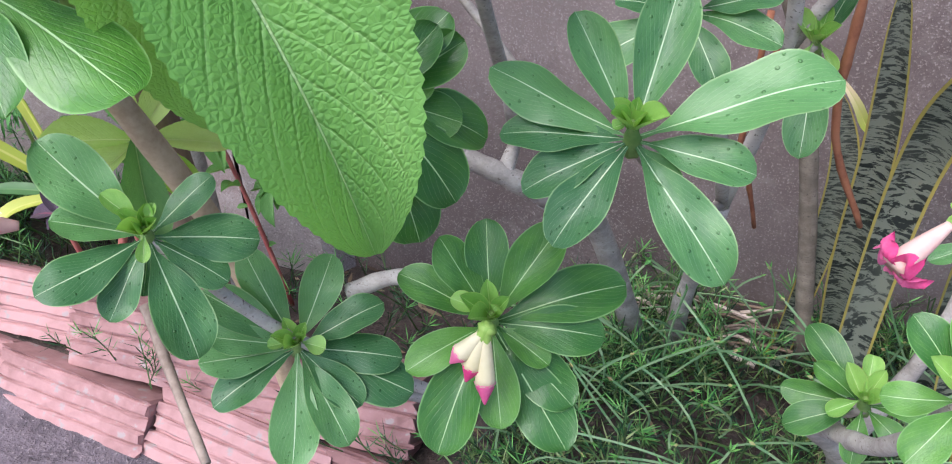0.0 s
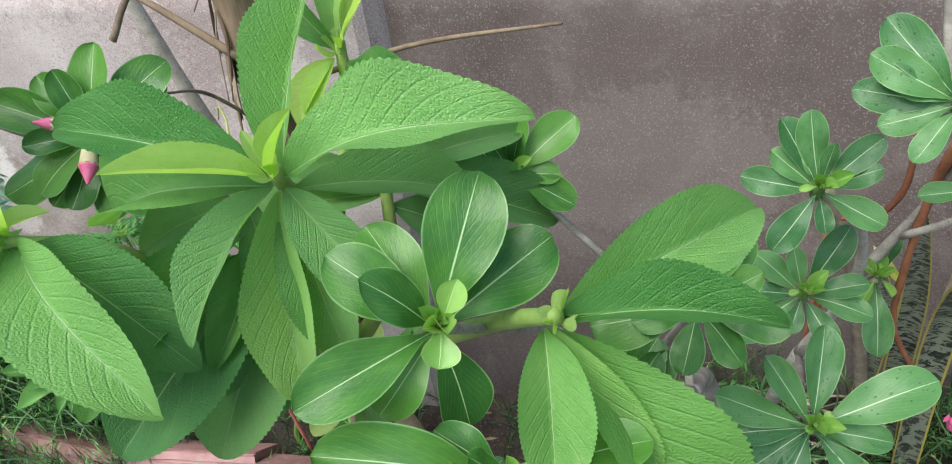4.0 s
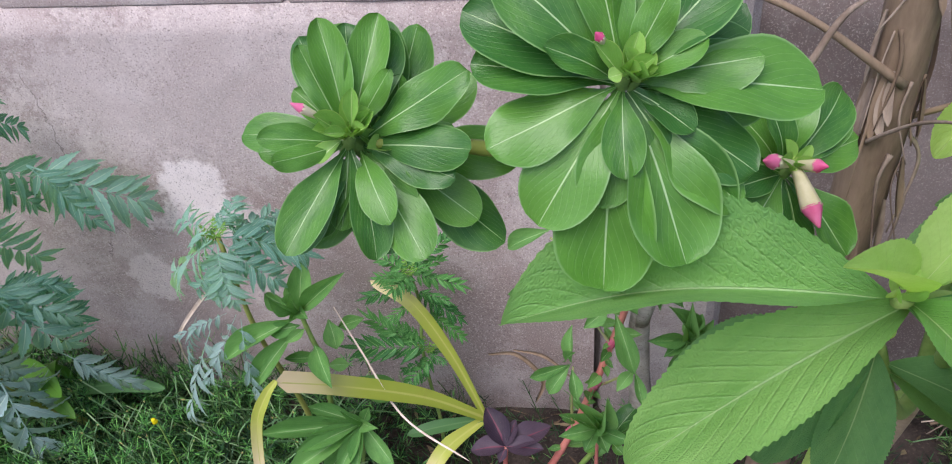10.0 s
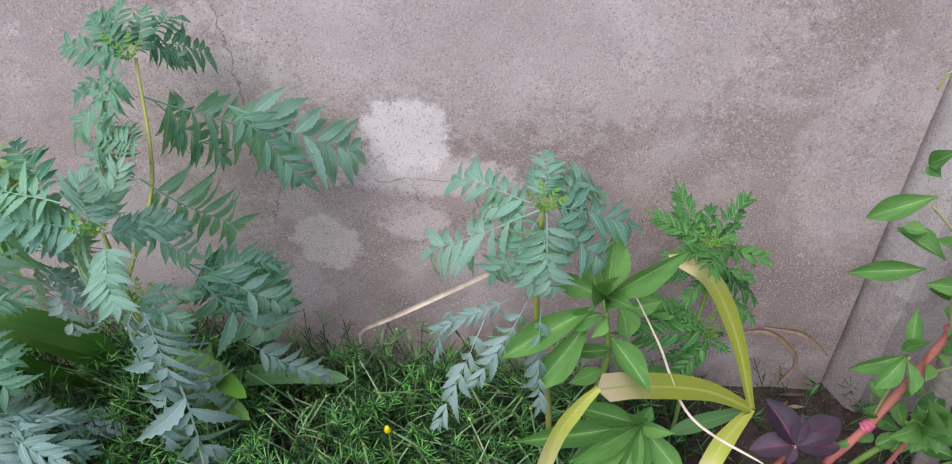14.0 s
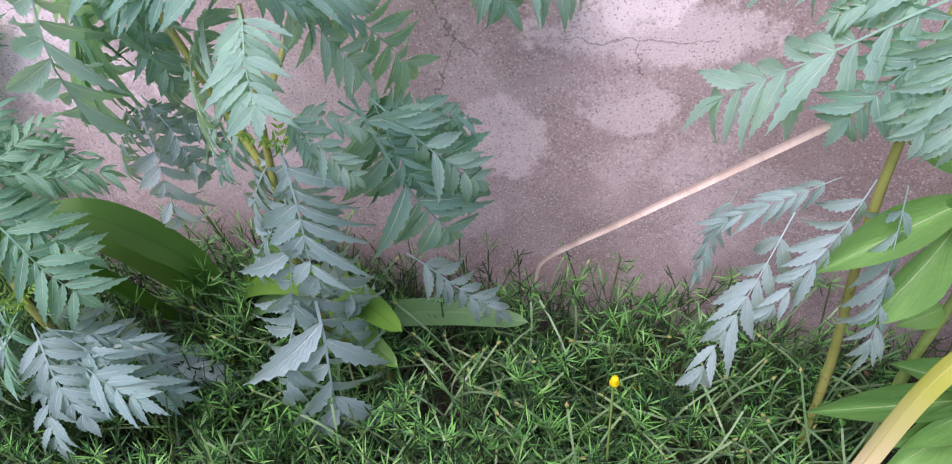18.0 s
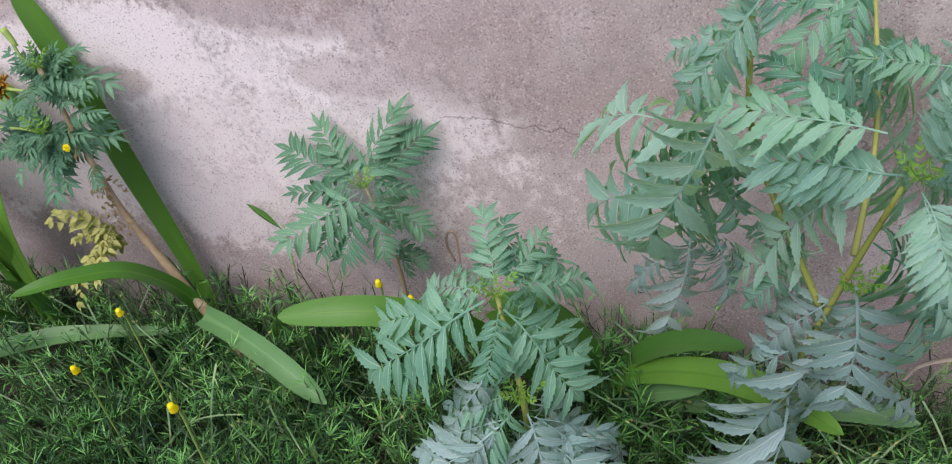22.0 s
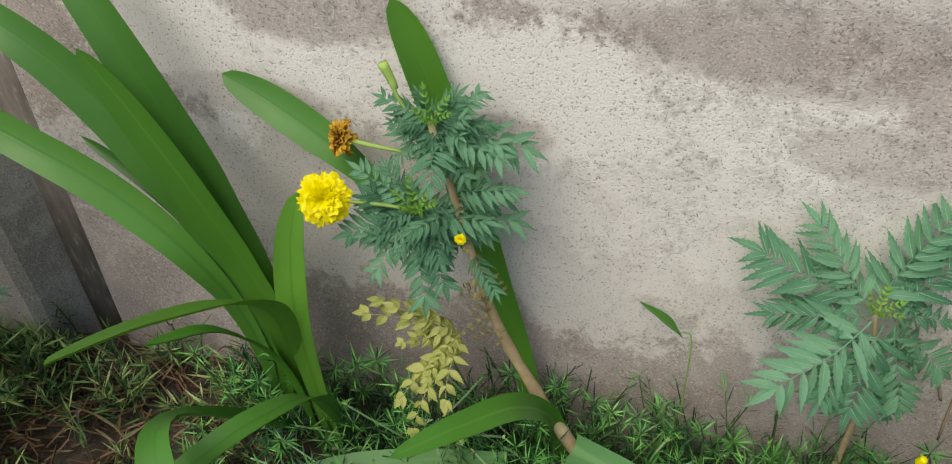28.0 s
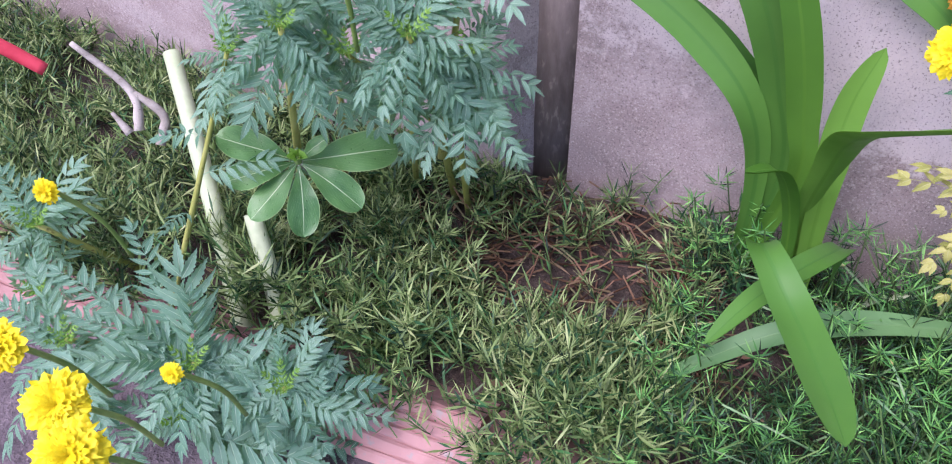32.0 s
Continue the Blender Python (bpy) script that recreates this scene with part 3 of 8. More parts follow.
def put_leaf(meshes, base, tip, face, width, parent, rs, name="leaf"):
    ob = part(name, rs.choice(meshes), None, parent)
    ob.matrix_local = basis(base, tip, face, width)
    return ob


def way(az, el):
    a, e = radians(az), radians(el)
    return Vector((math.cos(a) * math.cos(e), math.sin(a) * math.cos(e), math.sin(e)))


def catmull(pts, n):
    """A smooth line through points."""
    p = [Vector(q) for q in pts]
    p = [2 * p[0] - p[1], *p, 2 * p[-1] - p[-2]]
    out = []
    for i in range(1, len(p) - 2):
        for k in range(n):
            t = k / n
            out.append(0.5 * ((2 * p[i]) + (p[i + 1] - p[i - 1]) * t + (2 * p[i - 1] - 5 * p[i] + 4 * p[i + 1] - p[i + 2]) * t * t + (3 * p[i] - p[i - 1] - 3 * p[i + 1] + p[i + 2]) * t ** 3))
    out.append(p[-2])
    return out


def tube(pts, r0, r1, sides=8, n=6, knobby=0.0, seed=0, rings=0.0):
    """A tapered, uneven branch along a smooth line."""
    rs = random.Random(seed)
    line = catmull(pts, n)
    bm = bmesh.new()
    prev, m = None, len(line) - 1
    ref = Vector((0.31, 0.57, 0.76))
    for k, c in enumerate(line):
        d = (line[min(k + 1, m)] - line[max(k - 1, 0)]).normalized()
        s = d.cross(ref).normalized()
        q = d.cross(s)
        r = r0 + (r1 - r0) * k / m
        r *= 1 + knobby * rs.uniform(-0.5, 1.0) + (rings if k % 3 == 0 else 0)
        ring = [bm.verts.new(c + (s * math.cos(a) + q * math.sin(a)) * r * (1 + knobby * 0.4 * rs.uniform(-1, 1))) for a in (2 * math.pi * i / sides for i in range(sides))]
        if prev:
            for i in range(sides):
                bm.faces.new((prev[i], prev[(i + 1) % sides], ring[(i + 1) % sides], ring[i]))
        else:
            bm.faces.new(list(reversed(ring)))
        prev = ring
    bm.faces.new(prev)
    return bm


def strap(pts, width, face=(0, -0.6, 0.8), fold=0.25, taper=0.55, blunt=0.02, n=8, foot=0.42):
    """A long strap leaf along a smooth line, folded a little along its middle, with thickness."""
    line = catmull(pts, n)
    m = len(line) - 1
    face = Vector(face)

    def half(k, u, off):
        v = k / m
        d = (line[min(k + 1, m)] - line[max(k - 1, 0)]).normalized()
        s = d.cross(face).normalized()
        q = s.cross(d)
        w = width * 0.5 * (foot + (1 - foot) * min(1, v * 2.2))
        if v > taper:
            w *= max(blunt, math.sqrt(max(0.0, 1 - ((v - taper) / (1 - taper)) ** 2.2)))
        return line[k] + s * (u * w) + q * (fold * abs(u) ** 1.6 * w + off)

    bm = sheet(lambda u, v: half(round(v * m), u, 0.0), 6, m)
    back = bmesh.ops.duplicate(bm, geom=bm.verts[:] + bm.edges[:] + bm.faces[:])
    bv = [g for g in back["geom"] if isinstance(g, bmesh.types.BMVert)]
    bf = [g for g in back["geom"] if isinstance(g, bmesh.types.BMFace)]
    for v in bv:
        v.co -= face.normalized() * 0.0011
    bmesh.ops.reverse_faces(bm, faces=bf)
    for f in bm.faces:
        f.smooth = True
    return bm


def block(a, b, bevel=0.0, seg=2):
    bm = bmesh.new()
    bmesh.ops.create_cube(bm, size=1)
    for v in bm.verts:
        v.co = Vector([a[i] + (b[i] - a[i]) * (v.co[i] + 0.5) for i in range(3)])
    if bevel:
        bmesh.ops.bevel(bm, geom=bm.edges[:], offset=bevel, segments=seg, affect="EDGES", profile=0.6)
    return bm


# ---- ground, wall, posts ----
def ground_z(x, y):
    """The height of the bed: a low mound at its near end, a lower path in front of the edging."""
    z = 0.012 * math.sin(x * 5.1 + 1) * math.cos(y * 9) + 0.008 * math.sin(x * 13 + y * 17)
    k = min(1, max(0, (x - 0.12) / 0.35))
    z += 0.12 * k * k * (3 - 2 * k) * min(1, max(0, (y + 0.45) / 0.2))
    if y < -0.34:
        z -= 0.04 * min(1, (-0.34 - y) / 0.1)
    return z


def ground():
    bm = bmesh.new()
    xs = [-400, -60, -12, -5] + [-3.6 + 0.04 * i for i in range(126)] + [2.6, 6, 14, 60, 400]
    ys = [-400, -60, -12, -4, -2, -1.4] + [-1.0 + 0.04 * i for i in range(26)] + [0.3, 1.0, 4, 14, 60, 400]
    g = [[bm.verts.new((x, y, ground_z(max(-3, min(1.4, x)), max(-1.2, min(0.04, y))) + (0.01 * noise.noise((x * 11, y * 11, 0.5)) + 0.006 * noise.noise((x * 37, y * 37, 2)) if abs(x) < 5 and abs(y) < 2 else 0))) for x in xs] for y in ys]
    for j in range(len(ys) - 1):
        for i in range(len(xs) - 1):
            bm.faces.new((g[j][i], g[j][i + 1], g[j + 1][i + 1], g[j + 1][i]))
    ob = part("ground", bm, SOIL, None)
    ob.data.materials.append(PATH_SOIL)
    for p in ob.data.polygons:
        if p.center.y < -0.4:
            p.material_index = 1
    return tagged(ob, "dark damp garden soil with a trodden path", "ground", kind="structure")


ground()


def wall(name, x0, x1, mat, label):
    bm = bmesh.new()
    nx, nz = max(2, int((x1 - x0) / 0.05)), 22
    top = 0.775
    for yy, flip in ((0.0, False), (0.12, True)):
        g = []
        for j in range(nz + 1):
            z = -0.25 + (top + 0.25) * j / nz
            row = []
            for i in range(nx + 1):
                x = x0 + (x1 - x0) * i / nx
                row.append(bm.verts.new((x, yy + (0.0 if flip else 0.004 * noise.noise((x * 3, z * 3, 1)) + 0.002 * noise.noise((x * 14, z * 14, 4))), z)))
            g.append(row)
        for j in range(nz):
            for i in range(nx):
                q = (g[j][i], g[j][i + 1], g[j + 1][i + 1], g[j + 1][i])
                bm.faces.new(tuple(reversed(q)) if flip else q)
        if flip:
            for i in range(nx):
                bm.faces.new((first[nz][i], first[nz][i + 1], g[nz][i + 1], g[nz][i]))
        first = g
    return tagged(part(name, bm, mat, None), label, "wall", kind="structure")


wall("wall_middle", -2.462, -0.242, WALL_MID, "stained sand-rendered garden wall with pale patches")
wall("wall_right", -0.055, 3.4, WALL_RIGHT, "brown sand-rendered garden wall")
wall("wall_left", -6.0, -2.683, WALL_MID, "stained sand-rendered garden wall")


def recess(name, x0, x1):
    bm = block((x0, 0.018, -0.2), (x1, 0.12, 0.775))
    return tagged(part(name, bm, STAIN, None), "dark stained joint between wall panel and post", "wall", kind="structure")


STAIN = plain_material("stained_joint", (0.11, 0.09, 0.08), (0.27, 0.235, 0.215), 18, 0.95, 0.9, stretch=(1, 1, 0.3), fine=(0.3, 0.26, 0.23))
recess("joint_1", -2.53, -2.46)
recess("joint_2", -0.245, -0.2)


def post(name, x0, x1):
    bm = bmesh.new()
    prof = [(x0 - 0.022, 0.03), (x0 + 0.008, -0.03), (x0 + 0.022, -0.04), (x1 - 0.022, -0.04), (x1 - 0.008, -0.03), (x1 + 0.022, 0.03), (x1 + 0.022, 0.15), (x0 - 0.022, 0.15)]
    nz = 30
    rows = []
    for j in range(nz + 1):
        z = -0.2 + 1.5 * j / nz
        rows.append([bm.verts.new((x + 0.0025 * noise.noise((x * 20, z * 9, y * 9)), y + 0.003 * noise.noise((x * 9, z * 11, 3)), z)) for x, y in prof])
    n = len(prof)
    for j in range(nz):
        for i in range(n):
            bm.faces.new((rows[j][i], rows[j][(i + 1) % n], rows[j + 1][(i + 1) % n], rows[j + 1][i]))
    bm.faces.new(rows[-1])
    ob = part(name, bm, POST, None)
    for p in ob.data.polygons:
        p.use_smooth = False
    return tagged(ob, "grey concrete wall post with worn pale edges", "wall post", kind="structure")


post("wall_post_1", -0.217, -0.05)
post("wall_post_2", -2.71, -2.538)


def pierced_block(x0, x1):
    """A pierced concrete block with slanting bars, on top of the wall."""
    th = plant("pierced_block", "grey pierced concrete block with slanting bars on the wall", "concrete block", "pierced blocks on the wall")
    th.location = (x0, 0.0, 0.775)
    w, h = x1 - x0, 0.3
    for a, b in (((0, 0.0, 0.0), (w, 0.1, 0.022)), ((0, 0.0, h - 0.022), (w, 0.1, h)), ((0, 0.001, 0.022), (0.022, 0.1, h - 0.022)), ((w - 0.022, 0.001, 0.022), (w, 0.1, h - 0.022))):
        part("rail", block(a, b, 0.003), BLOCK, th)
    for sx in (0.0, 0.5):
        for k in range(3):
            cx = w * (0.25 + sx)
            for sg in (-1, 1):
                bm = block((0, 0.012, -0.012), (0.12, 0.075, 0.012), 0.002)
                ob = part("bar", bm, BLOCK, th)
                ob.matrix_local = Matrix.Translation((cx, 0.0, 0.03 + 0.08 * k)) @ Euler((0, radians(-40 if sg > 0 else -140), 0)).to_matrix().to_4x4()
    return th


for k in range(5):
    pierced_block(-2.4 + 0.43 * k + 0.02, -2.4 + 0.43 * (k + 1) + 0.01)
for k in range(3):
    pierced_block(0.0 + 0.43 * k, 0.42 + 0.43 * k)


def clay_block_mesh(seed, length):
    """A hollow clay block with broad ribs and grooves along its face; ends chipped."""
    rs = random.Random(seed)
    bm = bmesh.new()
    prof = []
    for k in range(5):
        z = 0.0186 * k
        prof += [(-0.05, z), (-0.05, z + 0.0115), (-0.0475, z + 0.0135), (-0.045, z + 0.014), (-0.045, z + 0.0165), (-0.048, z + 0.0178)]
    prof = prof[:-2] + [(-0.05, 0.093), (0.035, 0.093), (0.035, 0.0)]
    n = len(prof)
    rows = []
    for k in range(13):
        x = length * k / 12
        end = 1.0 if k in (0, 12) else 0.0
        rows.append([bm.verts.new((x + end * rs.uniform(-0.006, 0.004), y + rs.uniform(-0.001, 0.001) + end * rs.uniform(0, 0.003), z + rs.uniform(-0.0008, 0.0008))) for y, z in prof])
    for p, q in zip(rows, rows[1:]):
        for i in range(n):
            bm.faces.new((p[i], p[(i + 1) % n], q[(i + 1) % n], q[i]))
    bm.faces.new(list(reversed(rows[0])))
    bm.faces.new(rows[-1])
    bmesh.ops.recalc_face_normals(bm, faces=bm.faces[:])
    return to_mesh(bm, "clay_block", CLAY)


EDGING = tagged(new("edging"), "ridged terracotta blocks laid as an edging of the bed", "edging", kind="structure")
rs0 = random.Random(5)
cms = [clay_block_mesh(k, 0.25) for k in range(4)]
for k in range(18):
    x = -3.4 + 0.252 * k
    y = -0.377 + 0.03 * (x + 0.3) if x < 0.3 else -0.355
    ob = part("clay_block", cms[k % 4], None, EDGING)
    ob.matrix_local = pose(x, y + rs0.uniform(-0.006, 0.006), -0.067 + rs0.uniform(-0.006, 0.006), -40 + rs0.uniform(-5, 5), rs0.uniform(-2.5, 2.5), 1 + rs0.uniform(-3, 3))
    if -0.9 < x < 0.1:
        ob = part("clay_block", cms[(k + 2) % 4], None, EDGING)
        ob.matrix_local = pose(x + 0.09, y + 0.072 + rs0.uniform(-0.008, 0.008), -0.006 + rs0.uniform(-0.006, 0.01), -36 + rs0.uniform(-6, 6), rs0.uniform(-3, 3), 2 + rs0.uniform(-4, 4))


# ---- leaf stock ----
OBO = [leaf_mesh("rose_leaf", ROSE_LEAF, obovate, 8, 16, d, f, w, seed=k) for k, (d, f, w) in enumerate(((0.1, 0.16, 0.018), (0.2, 0.22, 0.024), (0.02, -0.1, 0.02), (0.26, 0.1, 0.018), (0.14, -0.06, 0.03)))]
OBO_D = [leaf_mesh("rose_dull_leaf", ROSE_LEAF_BLUE, obovate, 8, 16, d, f, w, seed=k + 7) for k, (d, f, w) in enumerate(((0.1, 0.18, 0.018), (0.2, 0.1, 0.024), (0.05, -0.08, 0.02), (0.15, 0.1, 0.028)))]
OBO_Y = [leaf_mesh("rose_young_leaf", ROSE_YOUNG, obovate, 8, 12, 0.08, 0.4, 0.006, seed=k + 3) for k in range(2)]
SAGE = [leaf_mesh("quilted_leaf", SAGE_LEAF, oblong, 16, 108, d, f, w, teeth=36, lift=l, seed=k, crease=1.05, pucker=0.0028, ribs=11) for k, (d, f, w, l) in enumerate(((0.14, 0.42, 0.02, 0.06), (0.26, 0.34, 0.026, 0.1), (0.05, 0.5, 0.018, 0.02), (0.3, 0.45, 0.02, 0.12)))]
SAGE_O = [leaf_mesh("quilted_old_leaf", SAGE_OLD, oblong, 16, 108, d, 0.34, 0.015, teeth=36, lift=0.06, seed=k + 5, crease=1.1, pucker=0.0016, ribs=11) for k, d in enumerate((0.15, 0.28))]
SAGE_Y = [leaf_mesh("quilted_young_leaf", SAGE_YOUNG, oblong, 8, 60, 0.1, 0.35, 0.006, teeth=26, lift=0.04, seed=k + 9) for k in range(2)]
SAGE_F = [leaf_mesh("quilted_fresh_lit_leaf", SAGE_FRESH_LIT, oblong, 16, 108, d, 0.34, 0.018, teeth=36, lift=0.08, seed=k + 15, crease=1.05, pucker=0.0036, ribs=11) for k, d in enumerate((0.16, 0.26))]
GOLD = [pinnate_mesh("marigold_leaf", GOLD_LEAF, 10, 0.062, 0.4, d, 0.25, seed=k, sweep=0.1) for k, d in enumerate((0.12, 0.22, 0.34, 0.26, 0.16, 0.3))]
GOLD_P = [pinnate_mesh("marigold_pale_leaf", GOLD_PALE, 8, 0.068, 0.42, d, 0.35, seed=k + 4, sweep=0.5) for k, d in enumerate((0.2, 0.34, 0.28, 0.14))]
GOLD_T = [pinnate_mesh("marigold_dusty_leaf", GOLD_DUST, 9, 0.066, 0.4, d, 0.28, seed=k + 60, sweep=0.25) for k, d in enumerate((0.12, 0.22, 0.34, 0.26))]
GOLD_L = [pinnate_mesh("marigold_long_leaf", GOLD_SOFT, 7, 0.064, 0.38, d, 0.22, seed=k + 30) for k, d in enumerate((0.15, 0.3, 0.4))]
GOLD_G = [pinnate_mesh("marigold_green_leaf", GOLD_GREEN, 9, 0.075, 0.44, d, 0.15, seed=k + 8) for k, d in enumerate((0.12, 0.25))]
GOLD_F = [pinnate_mesh("marigold_fine_leaf", GOLD_MID, 8, 0.066, 0.4, d, 0.2, seed=k + 12) for k, d in enumerate((0.12, 0.25, 0.2))]
GOLD_V = [pinnate_mesh("marigold_wall_leaf", GOLD_MID, 9, 0.066, 0.42, d, 0.2, seed=k + 52) for k, d in enumerate((0.1, 0.2, 0.28))]
GOLD_H = [pinnate_mesh("marigold_young_leaf", GOLD_HEART, 5, 0.07, 0.28, 0.1, 0.1, seed=k + 15) for k in range(2)]
GOLD_W = [pinnate_mesh("marigold_yellowed_leaf", GOLD_YELLOW, 5, 0.075, 0.24, d, 0.3, seed=k + 18) for k, d in enumerate((0.3, 0.5))]
GOLD_D = [pinnate_mesh("marigold_dry_leaf", GOLD_DRY, 4, 0.08, 0.22, 0.4, 0.5, seed=k + 41) for k in range(2)]
LANCE = [leaf_mesh("lance_leaf", LANCE_LEAF, lance, 6, 14, d, 0.4, 0.012, seed=k + 2) for k, d in enumerate((0.15, 0.3, 0.05))]
PURPLE = [leaf_mesh("purple_leaf", PURPLE_LEAF, ovate, 8, 14, 0.15, 0.3, 0.02, seed=k) for k in range(2)]


def stem(parent, name, mat, pts, r0, r1, knobby=0.05, sides=8, seed=1, rings=0.0, label=""):
    return part(name, tube(pts, r0, r1, sides, 6, knobby, seed, rings), mat, parent, label)


def rosette(parent, centre, axis, rows, seed, stock=OBO, young=OBO_Y, name="leaf"):
    """Leaves round a shoot's end: compass way, rise, length and breadth in centimetres each."""
    rs = random.Random(seed)
    c, a = Vector(centre), Vector(axis)
    for az, el, ln, wd in rows:
        d = way(az, el)
        kind = young if ln < 3.2 else stock
        base = c - a * (0.012 if ln > 3.2 else -0.004) + d * 0.004
        face = a + Vector((rs.uniform(-0.2, 0.2), rs.uniform(-0.2, 0.2), rs.uniform(-0.1, 0.2)))
        put_leaf(kind, base, c + d * (ln / 100), face, wd / 100, parent, rs, name)
    stem(parent, "shoot", SHOOT_GREEN, [c - a * 0.024, c - a * 0.01, c + a * 0.003], 0.0055, 0.0022, 0.08, 7, seed)
    for k in range(6):
        d = (a + way(k * 63 + seed * 31, 10) * (0.5 + 0.12 * k)).normalized()
        put_leaf(young, c - a * 0.006, c + d * (0.012 + 0.003 * k), a, 0.007 + 0.001 * k, parent, rs, "young_leaf")


def bud(parent, base, d, length, r, tipmat=PETAL_PINK):
    """A furled desert rose bud: cream tube, pink tip, green sepals."""
    d = Vector(d).normalized()
    b = Vector(base)
    part("bud_tube", tube([b, b + d * length * 0.35, b + d * length * 0.7], r * 0.45, r, 8, 4), BUD_CREAM, parent)
    t = part("bud_tip", tube([b + d * length * 0.68, b + d * length * 0.85, b + d * length], r * 1.0, r * 0.12, 7, 4, 0.06), tipmat, parent)
    part("sepal", tube([b - d * 0.004, b + d * length * 0.08, b + d * length * 0.2], r * 0.75, r * 0.5, 6, 2), SEPAL, parent)
    return t


def trumpet(parent, base, d, length, size=0.72):
    """An open trumpet flower with five flared petals."""
    d = Vector(d).normalized()
    b = Vector(base)
    s = d.cross(Vector((0.2, 0.3, 0.9))).normalized()
    q = d.cross(s)
    part("flower_tube", tube([b, b + d * length * 0.4, b + d * length], 0.003, 0.009, 10, 5), PETAL_PALE, parent)
    for k in range(5):
        a = k * 2 * math.pi / 5
        o = s * math.cos(a) + q * math.sin(a)
        t = o.cross(d)

        def fn(u, v):
            w = size * 0.013 * math.sin(math.pi * (0.2 + 0.76 * v)) ** 0.8
            return b + d * (length - 0.004 + 0.012 * v - 0.016 * v * v) + o * size * (0.006 + 0.026 * v) + t * (u * w) + d * (0.004 * math.sin(v * 6 + u * 3 + k))

        part("petal", sheet(fn, 6, 8), PETAL_PINK, parent)


# ---- desert roses ----
rose_a = plant("desert_rose", "desert rose shrub with glossy leaf rosettes on pale branches", "shrub", "desert roses in the bed")
BA = (0.465, -0.115, 0.08)
stem(rose_a, "trunk", BARK_PALE, [BA, (0.475, -0.15, 0.22), (0.5, -0.2, 0.38)], 0.011, 0.008, 0.12, 10, 2)
rosette(rose_a, (0.481, -0.527, 0.62), (0.11, -0.58, 0.81), [(177, 13, 7.2, 2.8), (26, 12, 9.3, 3.6), (-23, -45, 8.1, 2.9), (-120, -45, 6.4, 2.6), (145, 40, 6, 2.2), (87, 40, 7.4, 2.8), (10, -18, 5.9, 2.2), (-171, -10, 6.2, 2.2), (-152, -32, 5.8, 2.3), (3, -51, 3.7, 1.4), (-126, 14, 1.2, 0.7), (15, 39, 1.5, 0.9)], 1, OBO_D)
rosette(rose_a, (0.476, -0.407, 0.747), (0.05, -0.69, 0.72), [(138, 43, 6, 2.5), (114, 60, 5.8, 2.4), (33, 30, 5.7, 2.2), (13, 16, 4.4, 1.9), (-7, -31, 5.5, 2.3), (-60, -71, 3.7, 1.5), (-153, -55, 6.2, 2.5), (173, 2, 5.9, 2.3), (155, 26, 4.6, 2), (60, 68, 3.4, 1.3), (-160, 0, 1.7, 0.6)], 2, OBO_D)
rosette(rose_a, (0.476, -0.391, 0.632), (0.04, -0.61, 0.79), [(158, 28, 5.1, 2.2), (50, 39, 6.7, 2.7), (13, 5, 5.2, 2.1), (-4, -19, 5.8, 2.3), (-37, -51, 5.4, 2.2), (-118, -61, 3.9, 1.6), (-160, -38, 7, 3), (177, -10, 4.3, 1.8), (116, 50, 3.9, 1.7), (14, 35, 1.8, 0.8), (-155, 1, 1.4, 0.6)], 3, OBO_D)
rosette(rose_a, (0.541, -0.463, 0.851), (-0.12, -0.7, 0.71), [(142, 33, 6.7, 2.8), (74, 61, 5.3, 2.2), (20, 33, 4.5, 1.7), (160, 19, 5.9, 2.5), (159, -6, 6.4, 2.4), (172, -29, 5, 2), (-150, -56, 4.7, 1.8), (-59, -70, 3.5, 1.5), (-34, -42, 6.3, 2.6), (-13, -9, 4, 1.7), (148, 72, 1.6, 0.6), (157, 2, 4.2, 1.8)], 4, OBO_D)
rosette(rose_a, (0.596, -0.37, 0.731), (-0.1, -0.69, 0.72), [(170, -21, 4.9, 1.8), (11, 12, 4.2, 1.6), (-115, -68, 4.3, 1.6), (-29, -46, 4.7, 1.8), (40, 48, 2.4, 1), (129, 45, 2.4, 0.9)], 5, OBO_D)
rosette(rose_a, (0.547, -0.298, 0.581), (-0.03, -0.62, 0.78), [(71, 47, 1.8, 0.7), (150, 32, 1.9, 0.6), (-81, -60, 7.7, 2.8), (-24, -45, 2.4, 0.8), (-137, -59, 3.1, 1.1), (59, 48, 4.7, 1.6)], 6, OBO_D)
F0 = (0.5, -0.2, 0.38)
stem(rose_a, "branch", BARK_PALE, [F0, (0.49, -0.36, 0.47), (0.479, -0.519, 0.609)], 0.0049, 0.0034, 0.1, 8, 3)
stem(rose_a, "branch", BARK_PALE, [F0, (0.5, -0.33, 0.52), (0.475, -0.382, 0.621)], 0.0062, 0.0031, 0.1, 8, 4)
stem(rose_a, "branch", BARK_PALE, [F0, (0.53, -0.28, 0.55), (0.52, -0.33, 0.66), (0.475, -0.397, 0.737)], 0.0066, 0.0031, 0.1, 8, 5)
stem(rose_a, "branch", BARK_PALE, [(0.53, -0.29, 0.57), (0.58, -0.3, 0.68), (0.58, -0.38, 0.8), (0.543, -0.453, 0.841)], 0.0051, 0.0031, 0.1, 8, 6)
stem(rose_a, "branch", BARK_PALE, [(0.56, -0.3, 0.63), (0.59, -0.34, 0.68), (0.597, -0.36, 0.721)], 0.0036, 0.0026, 0.1, 8, 7)
stem(rose_a, "branch", BARK_PALE, [(0.53, -0.28, 0.55), (0.547, -0.3, 0.578)], 0.0031, 0.0026, 0.1, 8, 8)
